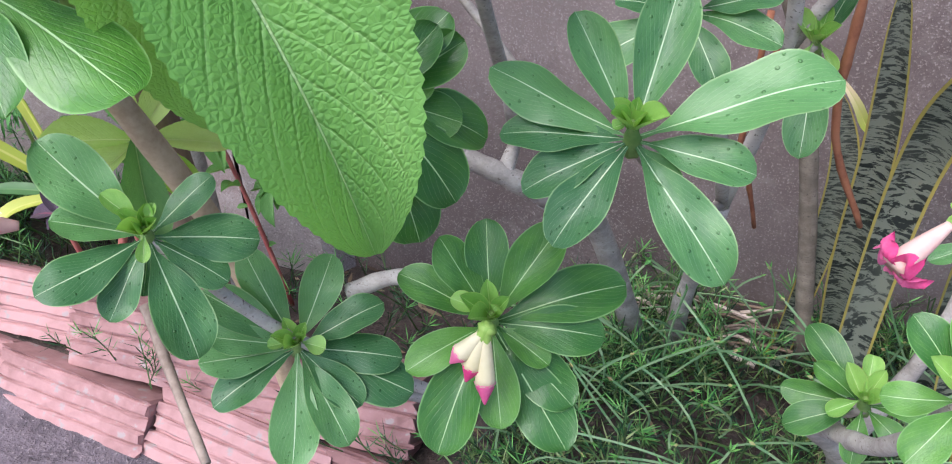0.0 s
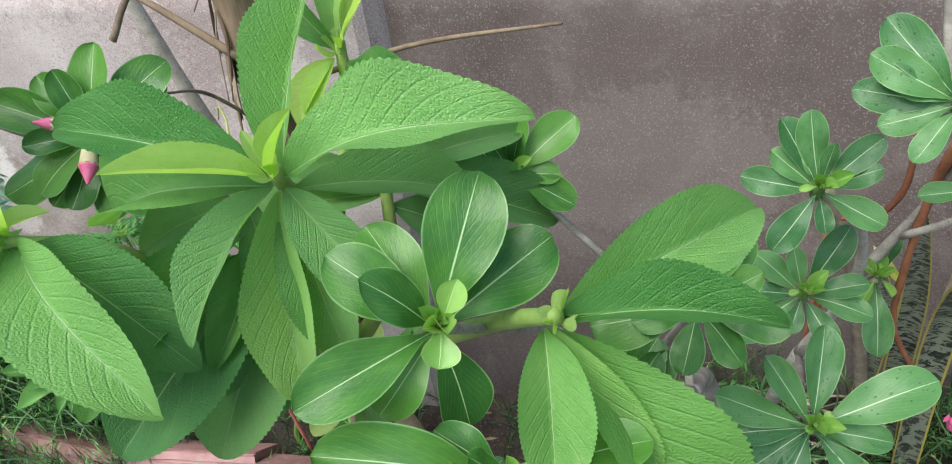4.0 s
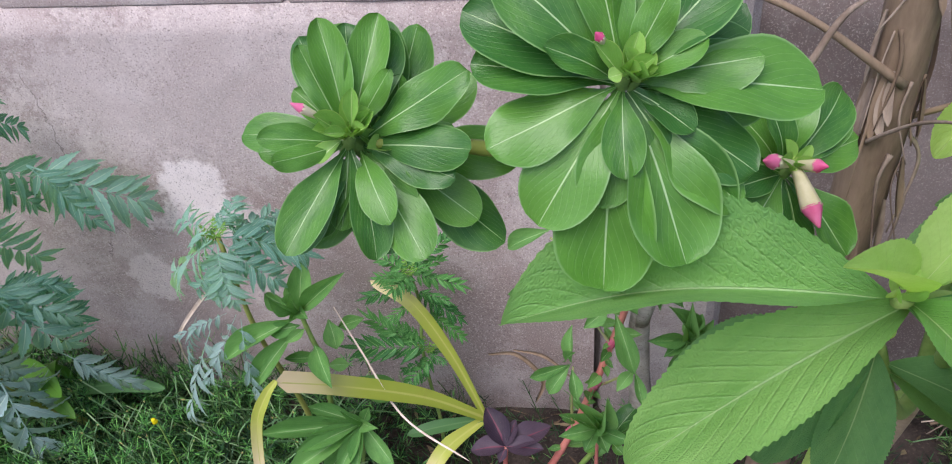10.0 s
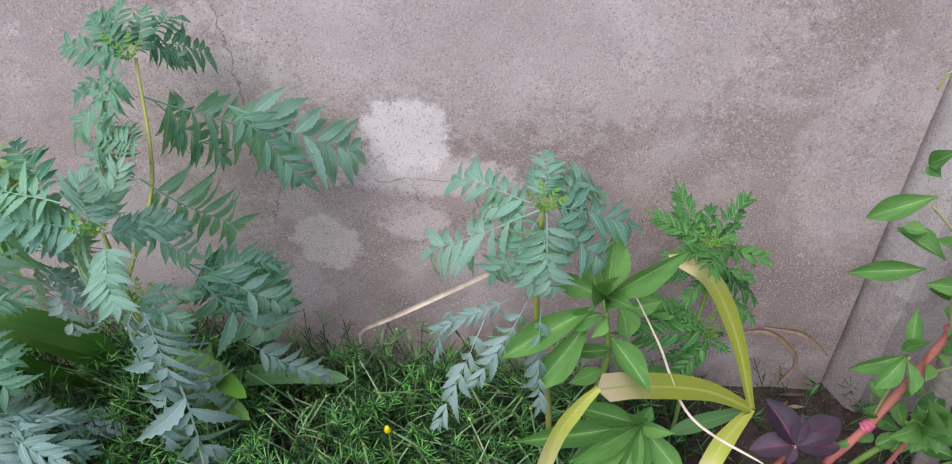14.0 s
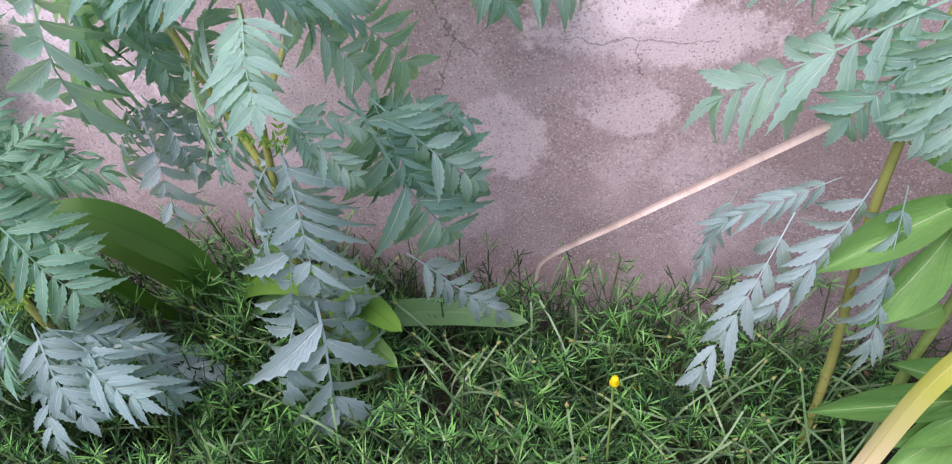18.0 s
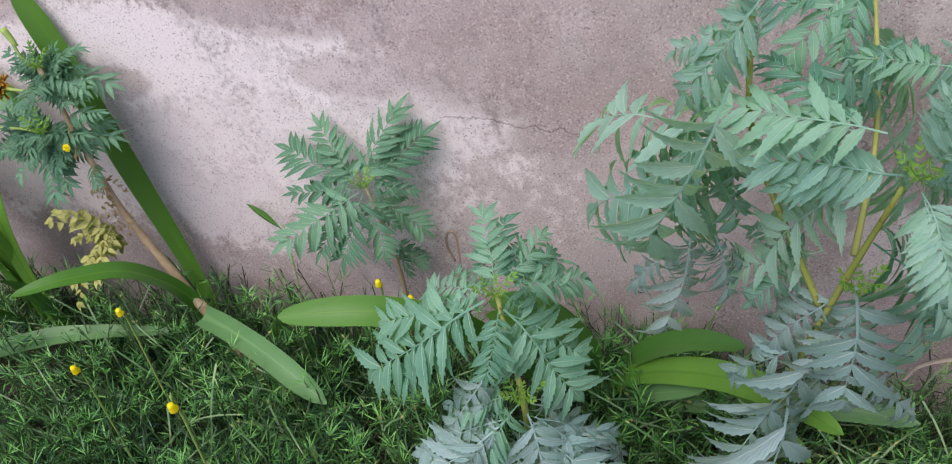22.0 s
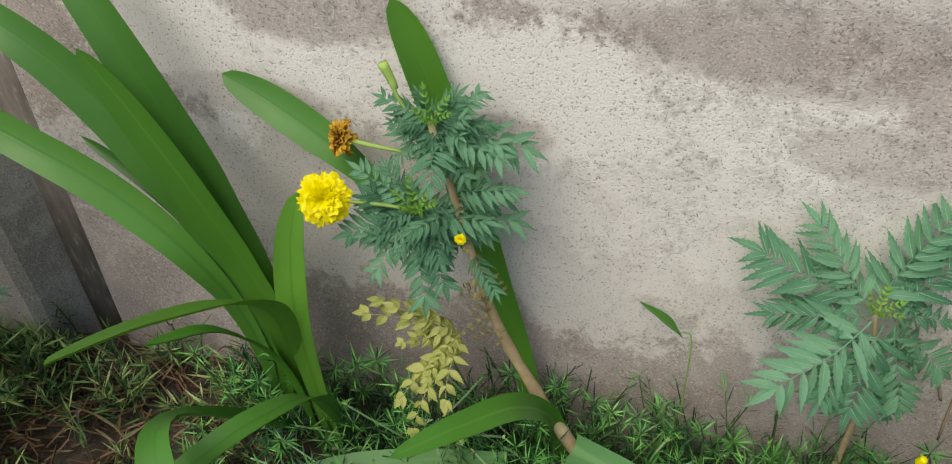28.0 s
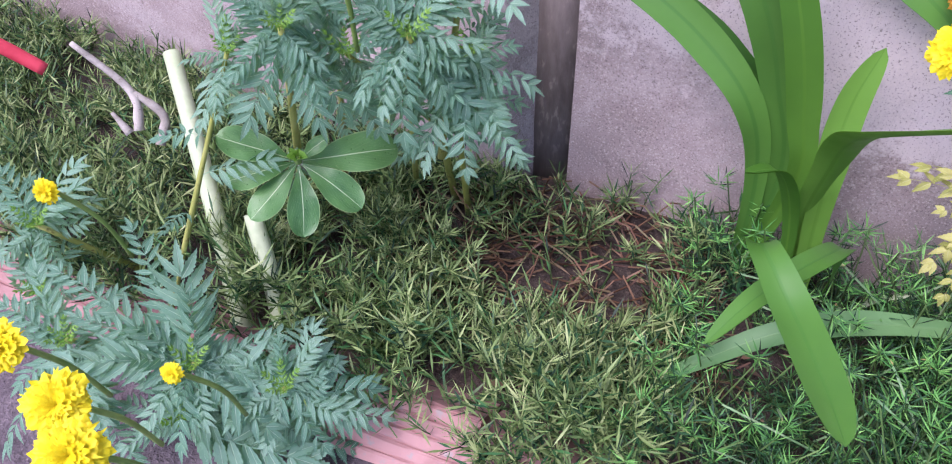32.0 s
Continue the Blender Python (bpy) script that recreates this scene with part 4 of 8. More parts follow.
stem(rose_a, "branch", BARK_PALE, [(0.55, -0.4, 0.8), (0.53, -0.36, 0.95), (0.5, -0.33, 1.1)], 0.0036, 0.0031, 0.1, 8, 9)

rose_b = plant("desert_rose", "desert rose shrub with large shiny bright green leaves", "shrub", "desert roses in the bed")
BB = (0.44, -0.12, 0.08)
stem(rose_b, "trunk", BARK_PALE, [BB, (0.397, -0.24, 0.356), (0.386, -0.357, 0.456)], 0.0135, 0.0095, 0.08, 10, 12)
rosette(rose_b, (0.262, -0.649, 0.799), (0.45, -0.49, 0.75), [(78, 45, 9, 4.7), (55, 9, 8.8, 4.4), (-151, 50, 5.8, 2.9), (-136, -9, 9.2, 3.8), (-78, -25, 2.6, 2.2), (-39, -79, 7.5, 3.7), (173, 29, 7.6, 3.8), (37, 62, 3.1, 1.7), (-143, -48, 6.9, 3.1), (147, 34, 7.3, 3.6)], 11)
rosette(rose_b, (0.308, -0.689, 0.726), (0.35, -0.41, 0.84), [(-144, 5, 8, 3.2), (25, 6, 8, 3.4), (-163, 43, 3.3, 1.8), (-165, 15, 11.4, 4.1), (-6, -27, 7.3, 3.3), (-98, -35, 4.6, 2.3), (-149, -2, 9.8, 3.9), (-36, -46, 5.4, 2.4), (169, 22, 5.3, 2.6)], 12)
rosette(rose_b, (0.398, -0.538, 0.735), (0.18, -0.59, 0.78), [(138, 55, 4.6, 2.3), (74, 38, 6.8, 3.3), (56, 30, 5.9, 2.8), (26, 21, 4.5, 2.3), (5, -17, 6.2, 3), (-26, -50, 5, 2.5), (-107, -52, 4.9, 2.3), (-165, -14, 4.7, 2.3), (-168, -12, 7.5, 4), (44, 52, 2.3, 1.1)], 13)
rosette(rose_b, (0.215, -0.337, 0.704), (0.24, -0.62, 0.75), [(155, 45, 3.7, 1.8), (67, 63, 3.5, 1.8), (21, -14, 4.7, 2.4), (-164, -5, 3, 1.6), (6, -34, 6.9, 3.4), (46, 22, 8.1, 3.9), (95, 55, 6, 3.2), (173, 30, 5, 2.5), (-135, -35, 4.1, 2)], 14)
rosette(rose_b, (0.341, -0.518, 0.609), (0.38, -0.6, 0.71), [(52, 34, 4.9, 2.5), (52, 16, 5.8, 2.8), (36, -1, 3.4, 1.6), (28, -25, 5.2, 2.7), (-13, -62, 6, 2.9), (-52, -68, 7, 3.3), (6, -54, 7.6, 3.9), (120, 60, 3.7, 1.7), (36, -31, 7.2, 3.4), (-14, -73, 9, 4.4), (65, 27, 6.1, 3.1)], 15)
F1 = (0.386, -0.357, 0.456)
stem(rose_b, "branch", BARK_PALE, [(0.301, -0.387, 0.504), (0.29, -0.5, 0.66), (0.256, -0.642, 0.789)], 0.005, 0.0034, 0.1, 8, 13)
stem(rose_b, "branch", BARK_PALE, [(0.301, -0.387, 0.504), (0.32, -0.56, 0.62), (0.303, -0.683, 0.714)], 0.005, 0.0034, 0.1, 8, 14)
stem(rose_b, "branch", BARK_PALE, [(0.359, -0.376, 0.48), (0.358, -0.356, 0.514), (0.395, -0.53, 0.724)], 0.006, 0.0038, 0.14, 8, 15, 0.06)
stem(rose_b, "branch", BARK_PALE, [F1, (0.36, -0.3, 0.5), (0.212, -0.328, 0.694)], 0.005, 0.0034, 0.1, 8, 16)
stem(rose_b, "branch", BARK_PALE, [F1, (0.359, -0.376, 0.48), (0.327, -0.381, 0.493), (0.301, -0.387, 0.504)], 0.0085, 0.006, 0.14, 8, 17)

rose_c = plant("desert_rose", "low desert rose with wet leaves and red buds", "shrub", "desert roses in the bed")
BC = (0.36, -0.22, 0.08)
stem(rose_c, "trunk", BARK_PALE, [BC, (0.36, -0.3, 0.2), (0.36, -0.42, 0.3)], 0.0105, 0.0075, 0.12, 10, 22)
rosette(rose_c, (0.423, -0.554, 0.511), (0.22, -0.51, 0.83), [(178, 11, 5.6, 2.2), (158, 39, 5, 2.3), (116, 39, 5.3, 2.4), (67, 32, 6.1, 2.7), (39, 2, 7.6, 3.1), (22, -14, 6.2, 2.7), (-1, -35, 4, 1.7), (-60, -52, 5.9, 2.4), (-136, -25, 5.3, 2.1), (-102, -50, 7.8, 3.2), (-21, -49, 8.2, 3.2), (-6, -42, 6.5, 2.8), (-160, 29, 2.4, 1.1), (-30, 67, 1, 0.6)], 21)
rosette(rose_c, (0.273, -0.533, 0.42), (0.36, -0.41, 0.84), [(93, 30, 6.6, 2.8), (154, 39, 7.4, 2.7), (-175, 22, 7.3, 2.8), (52, 7, 6.4, 2.6), (31, -20, 7.3, 2.9), (4, -47, 6.3, 2.6), (-25, -50, 7.8, 3), (-73, -56, 8.6, 3.4), (-128, -26, 6.9, 2.7), (-141, -1, 6.4, 2.6), (-157, 6, 5.9, 2.3), (22, -33, 8.9, 3.8), (11, -6, 2, 1.4), (-128, 15, 2, 1)], 22, OBO_D)
rosette(rose_c, (0.225, -0.583, 0.532), (0.5, -0.41, 0.76), [(-151, 12, 5.1, 2.3), (-121, -14, 6.6, 3), (-105, -50, 5.6, 2.3), (-29, -61, 8, 3.4), (25, -45, 5.5, 2.4), (44, -21, 6.4, 3), (65, 21, 4.8, 1.9), (-161, 51, 3.1, 1.3), (-64, -36, 1.9, 0.8), (52, 61, 1.8, 0.7), (-176, 40, 7.5, 3.6), (-88, -66, 3.9, 1.8)], 23, OBO_D)
F2 = (0.36, -0.44, 0.3)
stem(rose_c, "branch", BARK_PALE, [F2, (0.4, -0.5, 0.42), (0.42, -0.547, 0.499)], 0.0055, 0.0036, 0.1, 8, 23)
stem(rose_c, "branch", BARK_PALE, [F2, (0.3, -0.5, 0.36), (0.268, -0.527, 0.408)], 0.0055, 0.0036, 0.1, 8, 24)
stem(rose_c, "branch", BARK_PALE, [F2, (0.27, -0.53, 0.42), (0.218, -0.577, 0.521)], 0.005, 0.0036, 0.1, 8, 25)
stem(rose_c, "branch", BARK_PALE, [(0.286, -0.484, 0.43), (0.322, -0.474, 0.447), (0.376, -0.482, 0.455)], 0.0061, 0.0042, 0.1, 8, 26, 0.06)
for k, (dx, dz, ln) in enumerate(((-0.5, -0.6, 0.026), (-0.2, -0.8, 0.03), (0.1, -1, 0.04))):
    bud(rose_c, (0.431, -0.58, 0.525), (dx, -0.3, dz), ln, 0.0055)

rose_d = plant("desert_rose", "desert rose rosette with pink and cream buds", "shrub", "desert roses in the bed")
BD = (-0.14, -0.16, 0.02)
stem(rose_d, "trunk", BARK_PALE, [BD, (-0.17, -0.15, 0.2), (-0.178, -0.15, 0.38), (-0.15, -0.22, 0.55)], 0.018, 0.0115, 0.08, 10, 32, 0.03)
stem(rose_d, "branch", BARK_PALE, [(-0.178, -0.15, 0.38), (-0.14, -0.22, 0.5), (-0.1, -0.33, 0.68), (-0.103, -0.478, 0.809)], 0.0085, 0.0042, 0.08, 8, 33)
stem(rose_d, "branch", BARK_PALE, [(-0.15, -0.22, 0.55), (-0.16, -0.28, 0.75), (-0.2, -0.3, 0.95), (-0.24, -0.32, 1.1)], 0.009, 0.006, 0.08, 8, 34)
rosette(rose_d, (-0.099, -0.486, 0.82), (0.32, -0.57, 0.76), [(-173, 21, 8.7, 3.7), (161, 40, 6.4, 3), (153, 63, 5.5, 2.6), (90, 54, 7.3, 3.4), (57, 21, 8.7, 4), (49, 15, 7.4, 3.3), (39, -1, 7.2, 3.4), (-149, -2, 5.4, 2.3), (-136, -37, 6.9, 3.4), (-18, -54, 8.5, 3.9), (-115, -55, 6.9, 3.2), (-138, -48, 7.5, 3.3), (-65, -69, 7.8, 3.5), (-149, -26, 9.3, 4.2)], 31)
bud(rose_d, (-0.098, -0.484, 0.822), (-0.55, -0.5, 0.35), 0.042, 0.006)
bud(rose_d, (-0.098, -0.484, 0.822), (0.5, -0.6, 0.3), 0.03, 0.0055)
bud(rose_d, (-0.098, -0.484, 0.822), (0.28, -0.75, -0.55), 0.052, 0.008)

rose_e = plant("desert_rose", "desert rose branch crowded with broad glossy leaves", "shrub", "desert roses in the bed")
stem(rose_e, "trunk", BARK_PALE, [(-0.178, -0.15, 0.36), (-0.149, -0.22, 0.558), (-0.13, -0.36, 0.68), (-0.19, -0.52, 0.86), (-0.231, -0.616, 0.951)], 0.0125, 0.0050, 0.08, 9, 41)
stem(rose_e, "branch", STEM_YELLOW, [(-0.19, -0.52, 0.86), (-0.29, -0.6, 0.9), (-0.345, -0.615, 0.915), (-0.372, -0.632, 0.922)], 0.006, 0.003, 0.08, 8, 42)
rosette(rose_e, (-0.229, -0.626, 0.961), (0.13, -0.69, 0.71), [(163, 36, 9, 4.2), (124, 58, 7.6, 3.4), (86, 54, 8.5, 3.6), (39, 32, 8.5, 4), (15, 1, 7.6, 3.3), (0, -39, 9.4, 4.2), (-87, -60, 5.5, 2.4), (-163, -23, 8.4, 4), (-170, 25, 4.8, 2.1), (27, 60, 5, 2.2), (11, 22, 4.6, 2.1), (-147, -54, 9.5, 4.6), (-106, -76, 12.7, 5.8), (-13, -59, 10.6, 5.1), (177, 4, 8.4, 3.7), (167, 18, 9.6, 4.3), (12, -10, 11.2, 5), (38, -44, 11.4, 5), (-118, -67, 7.4, 3.6), (-131, 16, 1.5, 0.9)], 41)
rosette(rose_e, (-0.223, -0.622, 0.957), (0.35, -0.6, 0.72), [(21, -17, 8.6, 4.2), (32, -2, 8.4, 4.1), (-15, -50, 9.4, 4.6), (-50, -63, 10.7, 5.4), (-18, -38, 4.2, 2.3), (14, -44, 7.2, 3.8), (44, 12, 8.7, 4.6)], 45)
rosette(rose_e, (-0.381, -0.64, 0.932), (0.35, -0.6, 0.72), [(121, 57, 6.8, 2.2), (144, 52, 5.8, 1.8), (75, 48, 7.2, 2.4), (31, 50, 4.4, 1.4), (-165, 6, 5.2, 1.8), (-139, 1, 4.8, 1.5), (-128, -42, 7.7, 2.7), (-111, -65, 5.6, 1.9), (-67, -63, 7.3, 2.5), (21, 80, 2.9, 0.9), (-116, 29, 2.3, 0.7)], 42)
rosette(rose_e, (-0.383, -0.635, 0.928), (-0.06, -0.64, 0.77), [(176, -1, 6.8, 2.6), (-171, -6, 5.5, 2.2), (-140, -18, 2.5, 1.1), (-135, -50, 7.6, 3.1), (-130, -57, 6.2, 2.4), (-52, -41, 5.6, 2.2), (-41, -45, 8.2, 3.2), (-23, -44, 5.3, 2.2), (-9, -1, 7.2, 2.7), (9, 27, 7.9, 3), (-9, -19, 6.5, 2.5), (-12, 52, 2.5, 1), (154, 29, 4.5, 1.7), (132, 42, 6.8, 2.7), (97, 53, 6.6, 2.8), (58, 49, 6.6, 2.6)], 43)
rosette(rose_e, (-0.366, -0.622, 0.913), (0.19, -0.65, 0.74), [(134, 52, 8, 3.6), (93, 64, 7.5, 3), (70, 51, 7.6, 2.9), (168, 63, 4, 1.8), (58, 67, 4.5, 2), (-114, -53, 5.8, 2.6), (-93, -64, 6.4, 2.8), (-18, -14, 3.3, 1.4), (-10, -39, 6.9, 3), (15, 48, 3.1, 1.2), (25, 6, 4.2, 1.8), (-148, -36, 4.8, 2), (-149, -38, 7.7, 3.1), (-1, -45, 9.4, 4), (24, -14, 8.6, 3.5), (49, 19, 7.3, 3.1)], 44)
bud(rose_e, (-0.239, -0.621, 0.975), (-0.3, -0.5, 0.6), 0.018, 0.0028)
bud(rose_e, (-0.393, -0.645, 0.945), (-0.5, -0.35, 0.55), 0.022, 0.003)

rose_f = plant("desert_rose", "young desert rose with a pink trumpet flower", "shrub", "desert roses in the bed")
BF = (0.66, -0.25, 0.12)
stem(rose_f, "trunk", BARK_PALE, [BF, (0.64, -0.32, 0.24), (0.6, -0.38, 0.33), (0.624, -0.428, 0.399)], 0.0149, 0.0050, 0.14, 9, 51)
stem(rose_f, "branch", BARK_PALE, [(0.64, -0.32, 0.24), (0.67, -0.33, 0.38), (0.682, -0.302, 0.456)], 0.0082, 0.0036, 0.1, 8, 52)
stem(rose_f, "branch", BARK_PALE, [(0.6, -0.38, 0.33), (0.63, -0.48, 0.42), (0.643, -0.536, 0.52)], 0.0075, 0.0036, 0.1, 8, 54)
rosette(rose_f, (0.68, -0.31, 0.468), (-0.15, -0.54, 0.83), [(143, 21, 3.1, 1.2), (66, 40, 3, 1.2), (-19, -22, 4.8, 1.9), (-168, -41, 3.9, 1.5), (-6, 8, 3.6, 1.4), (163, 2, 2.6, 0.9), (110, 32, 5.3, 1.9), (-38, -26, 2.1, 0.8)], 51, OBO_D)
rosette(rose_f, (0.623, -0.435, 0.411), (-0.1, -0.53, 0.84), [(135, 17, 5.8, 2.3), (158, 12, 3.6, 1.6), (24, 30, 2, 0.9), (90, 38, 2.9, 1.3), (-23, -33, 3.8, 1.6), (-88, -57, 4.2, 1.7), (-168, -36, 5.3, 2.2), (171, -16, 5.1, 2), (-155, -24, 2.4, 1.1), (6, -2, 4.7, 1.8)], 52)
rosette(rose_f, (0.641, -0.544, 0.531), (-0.17, -0.55, 0.82), [(139, 26, 4, 2), (-131, -48, 4.1, 2), (175, -26, 3.6, 1.6), (101, 39, 4, 1.9), (155, 40, 1.8, 0.8)], 53)
trumpet(rose_f, (0.645, -0.37, 0.507), (-0.028, -0.028, -0.024), 0.042, 0.62)

rose_g = plant("desert_rose", "small desert rose seedling on dark soil", "shrub", "desert rose seedlings")
stem(rose_g, "stem", STEM_GREEN, [(-0.26, -0.18, 0.0), (-0.265, -0.19, 0.07), (-0.218, -0.195, 0.161)], 0.006, 0.004, 0.05, 6, 61)
rosette(rose_g, (-0.218, -0.195, 0.161), (-0.2, -0.41, 0.89), [(147, 3, 4.7, 2.2), (102, 24, 4.1, 2.1), (40, 32, 6.5, 3.2), (12, 21, 5.4, 2.7), (-169, -33, 4.4, 2), (105, 46, 1.4, 0.7), (-39, -27, 3.3, 1.6), (-139, -47, 3.5, 1.7)], 61)
rose_h = plant("desert_rose", "small desert rose seedling on dark soil", "shrub", "desert rose seedlings")
stem(rose_h, "stem", STEM_GREEN, [(-0.15, -0.18, 0.0), (-0.155, -0.19, 0.06), (-0.139, -0.209, 0.124)], 0.006, 0.004, 0.05, 6, 62)
rosette(rose_h, (-0.139, -0.209, 0.124), (-0.26, -0.39, 0.88), [(146, -12, 5.3, 2.8), (84, 28, 3.7, 1.8), (12, 24, 4.6, 2.4), (-31, -14, 3.2, 1.5), (-157, -37, 3.4, 1.8), (2, 37, 1.3, 0.7)], 62)
rose_i = plant("desert_rose", "desert rose with dull wet leaves and a grey trunk", "shrub", "desert roses in the bed")
stem(rose_i, "trunk", BARK_PALE, [(-2.74, -0.14, -0.02), (-2.72, -0.18, 0.08), (-2.69, -0.26, 0.17), (-2.68, -0.296, 0.222)], 0.0124, 0.0050, 0.1, 8, 71)
rosette(rose_i, (-2.675, -0.302, 0.233), (0.39, -0.41, 0.82), [(-160, 17, 9.2, 3.8), (-140, -10, 8.5, 3.4), (-111, -32, 8.6, 3.4), (-63, -56, 9, 3.7), (7, -39, 9.1, 3.9), (48, -12, 11.8, 4.8), (54, 21, 4.1, 1.8), (24, -30, 5.1, 2.1)], 71, OBO_D)
flower_pink = plant("fallen_flower", "pink desert rose flower near the clay edging", "flower")
trumpet(flower_pink, (0.103, -0.575, 0.498), (-0.5, -0.5, 0.2), 0.03, 0.8)


# ---- tall quilted-leaf shrub ----
sage = plant("quilted_shrub", "shrub with large quilted toothed green leaves", "shrub")
stem(sage, "trunk", STEM_TAN, [(0.06, -0.3, 0.0), (0.07, -0.36, 0.3), (0.06, -0.45, 0.55)], 0.014, 0.01, 0.06, 8, 81)
G0 = (0.06, -0.45, 0.55)


def sage_shoot(pts, centre, axis, rows, seed, old=(), fresh_lit=()):
    rs = random.Random(seed)
    stem(sage, "branch", STEM_GREEN, pts, 0.009, 0.005, 0.04, 8, seed)
    c, a = Vector(centre), Vector(axis)
    line = catmull(pts, 6)
    for k, (az, el, ln, wd) in enumerate(rows):
        d = way(az, el)
        # SAGE_F: fresh leaves, and downward ones whose colour is raised against shade.
        stock = SAGE_Y if (k in fresh_lit and wd < 3.7) or (ln < 9.2 and wd < 3.6) else SAGE_F if k in fresh_lit else SAGE_O if k in old else SAGE
        back = line[max(0, len(line) - 2 - (k % 4))] if ln > 9.2 else c
        face = a + Vector((rs.uniform(-0.15, 0.15), rs.uniform(-0.15, 0.15), rs.uniform(-0.05, 0.25)))
        put_leaf(stock, back.lerp(c, 0.5) + d * 0.006, c + d * (ln / 100), face, wd / 100, sage, rs)
    for k in range(3):
        d = (a + way(k * 120 + seed * 17, 20) * 0.45).normalized()
        put_leaf(SAGE_Y, c, c + d * rs.uniform(0.02, 0.03), way(k * 120, 0), 0.009, sage, rs, "young_leaf")


sage_shoot([G0, (0.09, -0.48, 0.68), (0.12, -0.54, 0.79), (0.141, -0.588, 0.858)], (0.141, -0.592, 0.853), (0.08, -0.57, 0.82), [(10, 11, 16.9, 5.2), (178, 10, 16.2, 4.9), (94, 37, 14.7, 3.9), (-21, 56, 6.9, 1.3), (-129, 26, 10.2, 1.8), (-80, -73, 15.7, 4.5), (174, -20, 16.9, 6.4), (39, -24, 14.4, 3.6), (-103, -31, 11.2, 3.4), (-17, -39, 12, 3.8), (158, 59, 3.5, 0.9), (-40, -66, 13, 4.2)], 82, (7, 8, 9, 11), (3, 4, 5, 10))
sage_shoot([G0, (0.03, -0.53, 0.68), (-0.01, -0.59, 0.78), (-0.065, -0.635, 0.819)], (-0.066, -0.634, 0.821), (0.06, -0.51, 0.86), [(179, -9, 24.2, 6.6), (2, 58, 11.3, 3.4), (-135, 40, 9.8, 2.4), (-172, -44, 21, 7), (-25, -50, 13.5, 4.2), (-23, -24, 18.6, 6), (-5, -32, 17, 6), (21, 71, 2.4, 1), (20, 15, 5, 1.4), (-76, -3, 13.5, 4.2)], 83, (6,), (1, 2, 3, 7, 8, 9))
sage_shoot([G0, (0.18, -0.53, 0.66), (0.28, -0.6, 0.76), (0.328, -0.644, 0.81)], (0.328, -0.641, 0.802), (0.36, -0.54, 0.76), [(44, 7, 14, 4.7), (5, 2, 11.8, 3), (-82, -43, 9.6, 4), (-3, -65, 20.8, 7), (47, -1, 9.3, 3.7), (-8, -78, 15, 5.1), (-138, 52, 2, 1)], 84, (4,), (2, 3, 5, 6))
sage_shoot([G0, (0.07, -0.42, 0.7), (0.085, -0.38, 0.78), (0.087, -0.372, 0.848)], (0.085, -0.376, 0.84), (-0.13, -0.67, 0.73), [(169, 54, 11.7, 3.2), (24, 51, 9.1, 2.5), (73, 56, 9.3, 2.8), (-20, -17, 11, 3.7), (-162, -54, 8.3, 3.5), (-20, -32, 12.1, 3.6), (76, 75, 2.2, 0.9), (-124, -51, 6.4, 2.6)], 85)
sage_shoot([G0, (0.02, -0.5, 0.58), (-0.016, -0.511, 0.676)], (-0.016, -0.511, 0.676), (-0.13, -0.53, 0.84), [(-119, -55, 13.5, 5.4), (175, -24, 17.6, 5.3), (-21, -24, 15.8, 5.7), (-19, -37, 11.3, 4.1), (-159, -52, 15.2, 5.3)], 86, (0, 1, 2, 3, 4))
sage_shoot([G0, (0.1, -0.5, 0.62), (0.068, -0.533, 0.794)], (0.068, -0.533, 0.794), (0.46, -0.51, 0.72), [(-120, -31, 19.4, 5), (-91, -43, 12.8, 3.1), (-121, -44, 21.8, 8.7), (-102, -60, 20.7, 8.3), (-44, -76, 8.9, 4.4), (-152, -17, 8.9, 3.6), (-93, -70, 18.6, 6.5)], 87, (2, 3, 5, 6))
sage_shoot([G0, (0.11, -0.42, 0.63), (0.118, -0.401, 0.752)], (0.118, -0.401, 0.752), (0.45, -0.59, 0.67), [(42, -8, 14.2, 4.3), (41, -34, 11.5, 4), (-157, 3, 9.6, 3.4), (-179, 40, 5.6, 2), (58, 26, 7.5, 2.3), (32, -36, 19.3, 5.8), (-150, -15, 14.8, 5.9), (45, -64, 10.2, 4.1)], 88, (0, 1, 2, 3, 4, 5, 6, 7))
sage_shoot([G0, (0.021, -0.392, 0.449)], (0.021, -0.392, 0.449), (0.53, -0.46, 0.71), [(-131, -33, 8, 3.2), (31, -61, 7.8, 3.1), (160, 62, 5.6, 2.3), (73, 39, 7, 2.8), (-147, 2, 8.5, 3.4), (-74, -79, 10.1, 4), (61, -24, 8.5, 3)], 89, (0, 1, 2, 3, 4, 5, 6, 7))

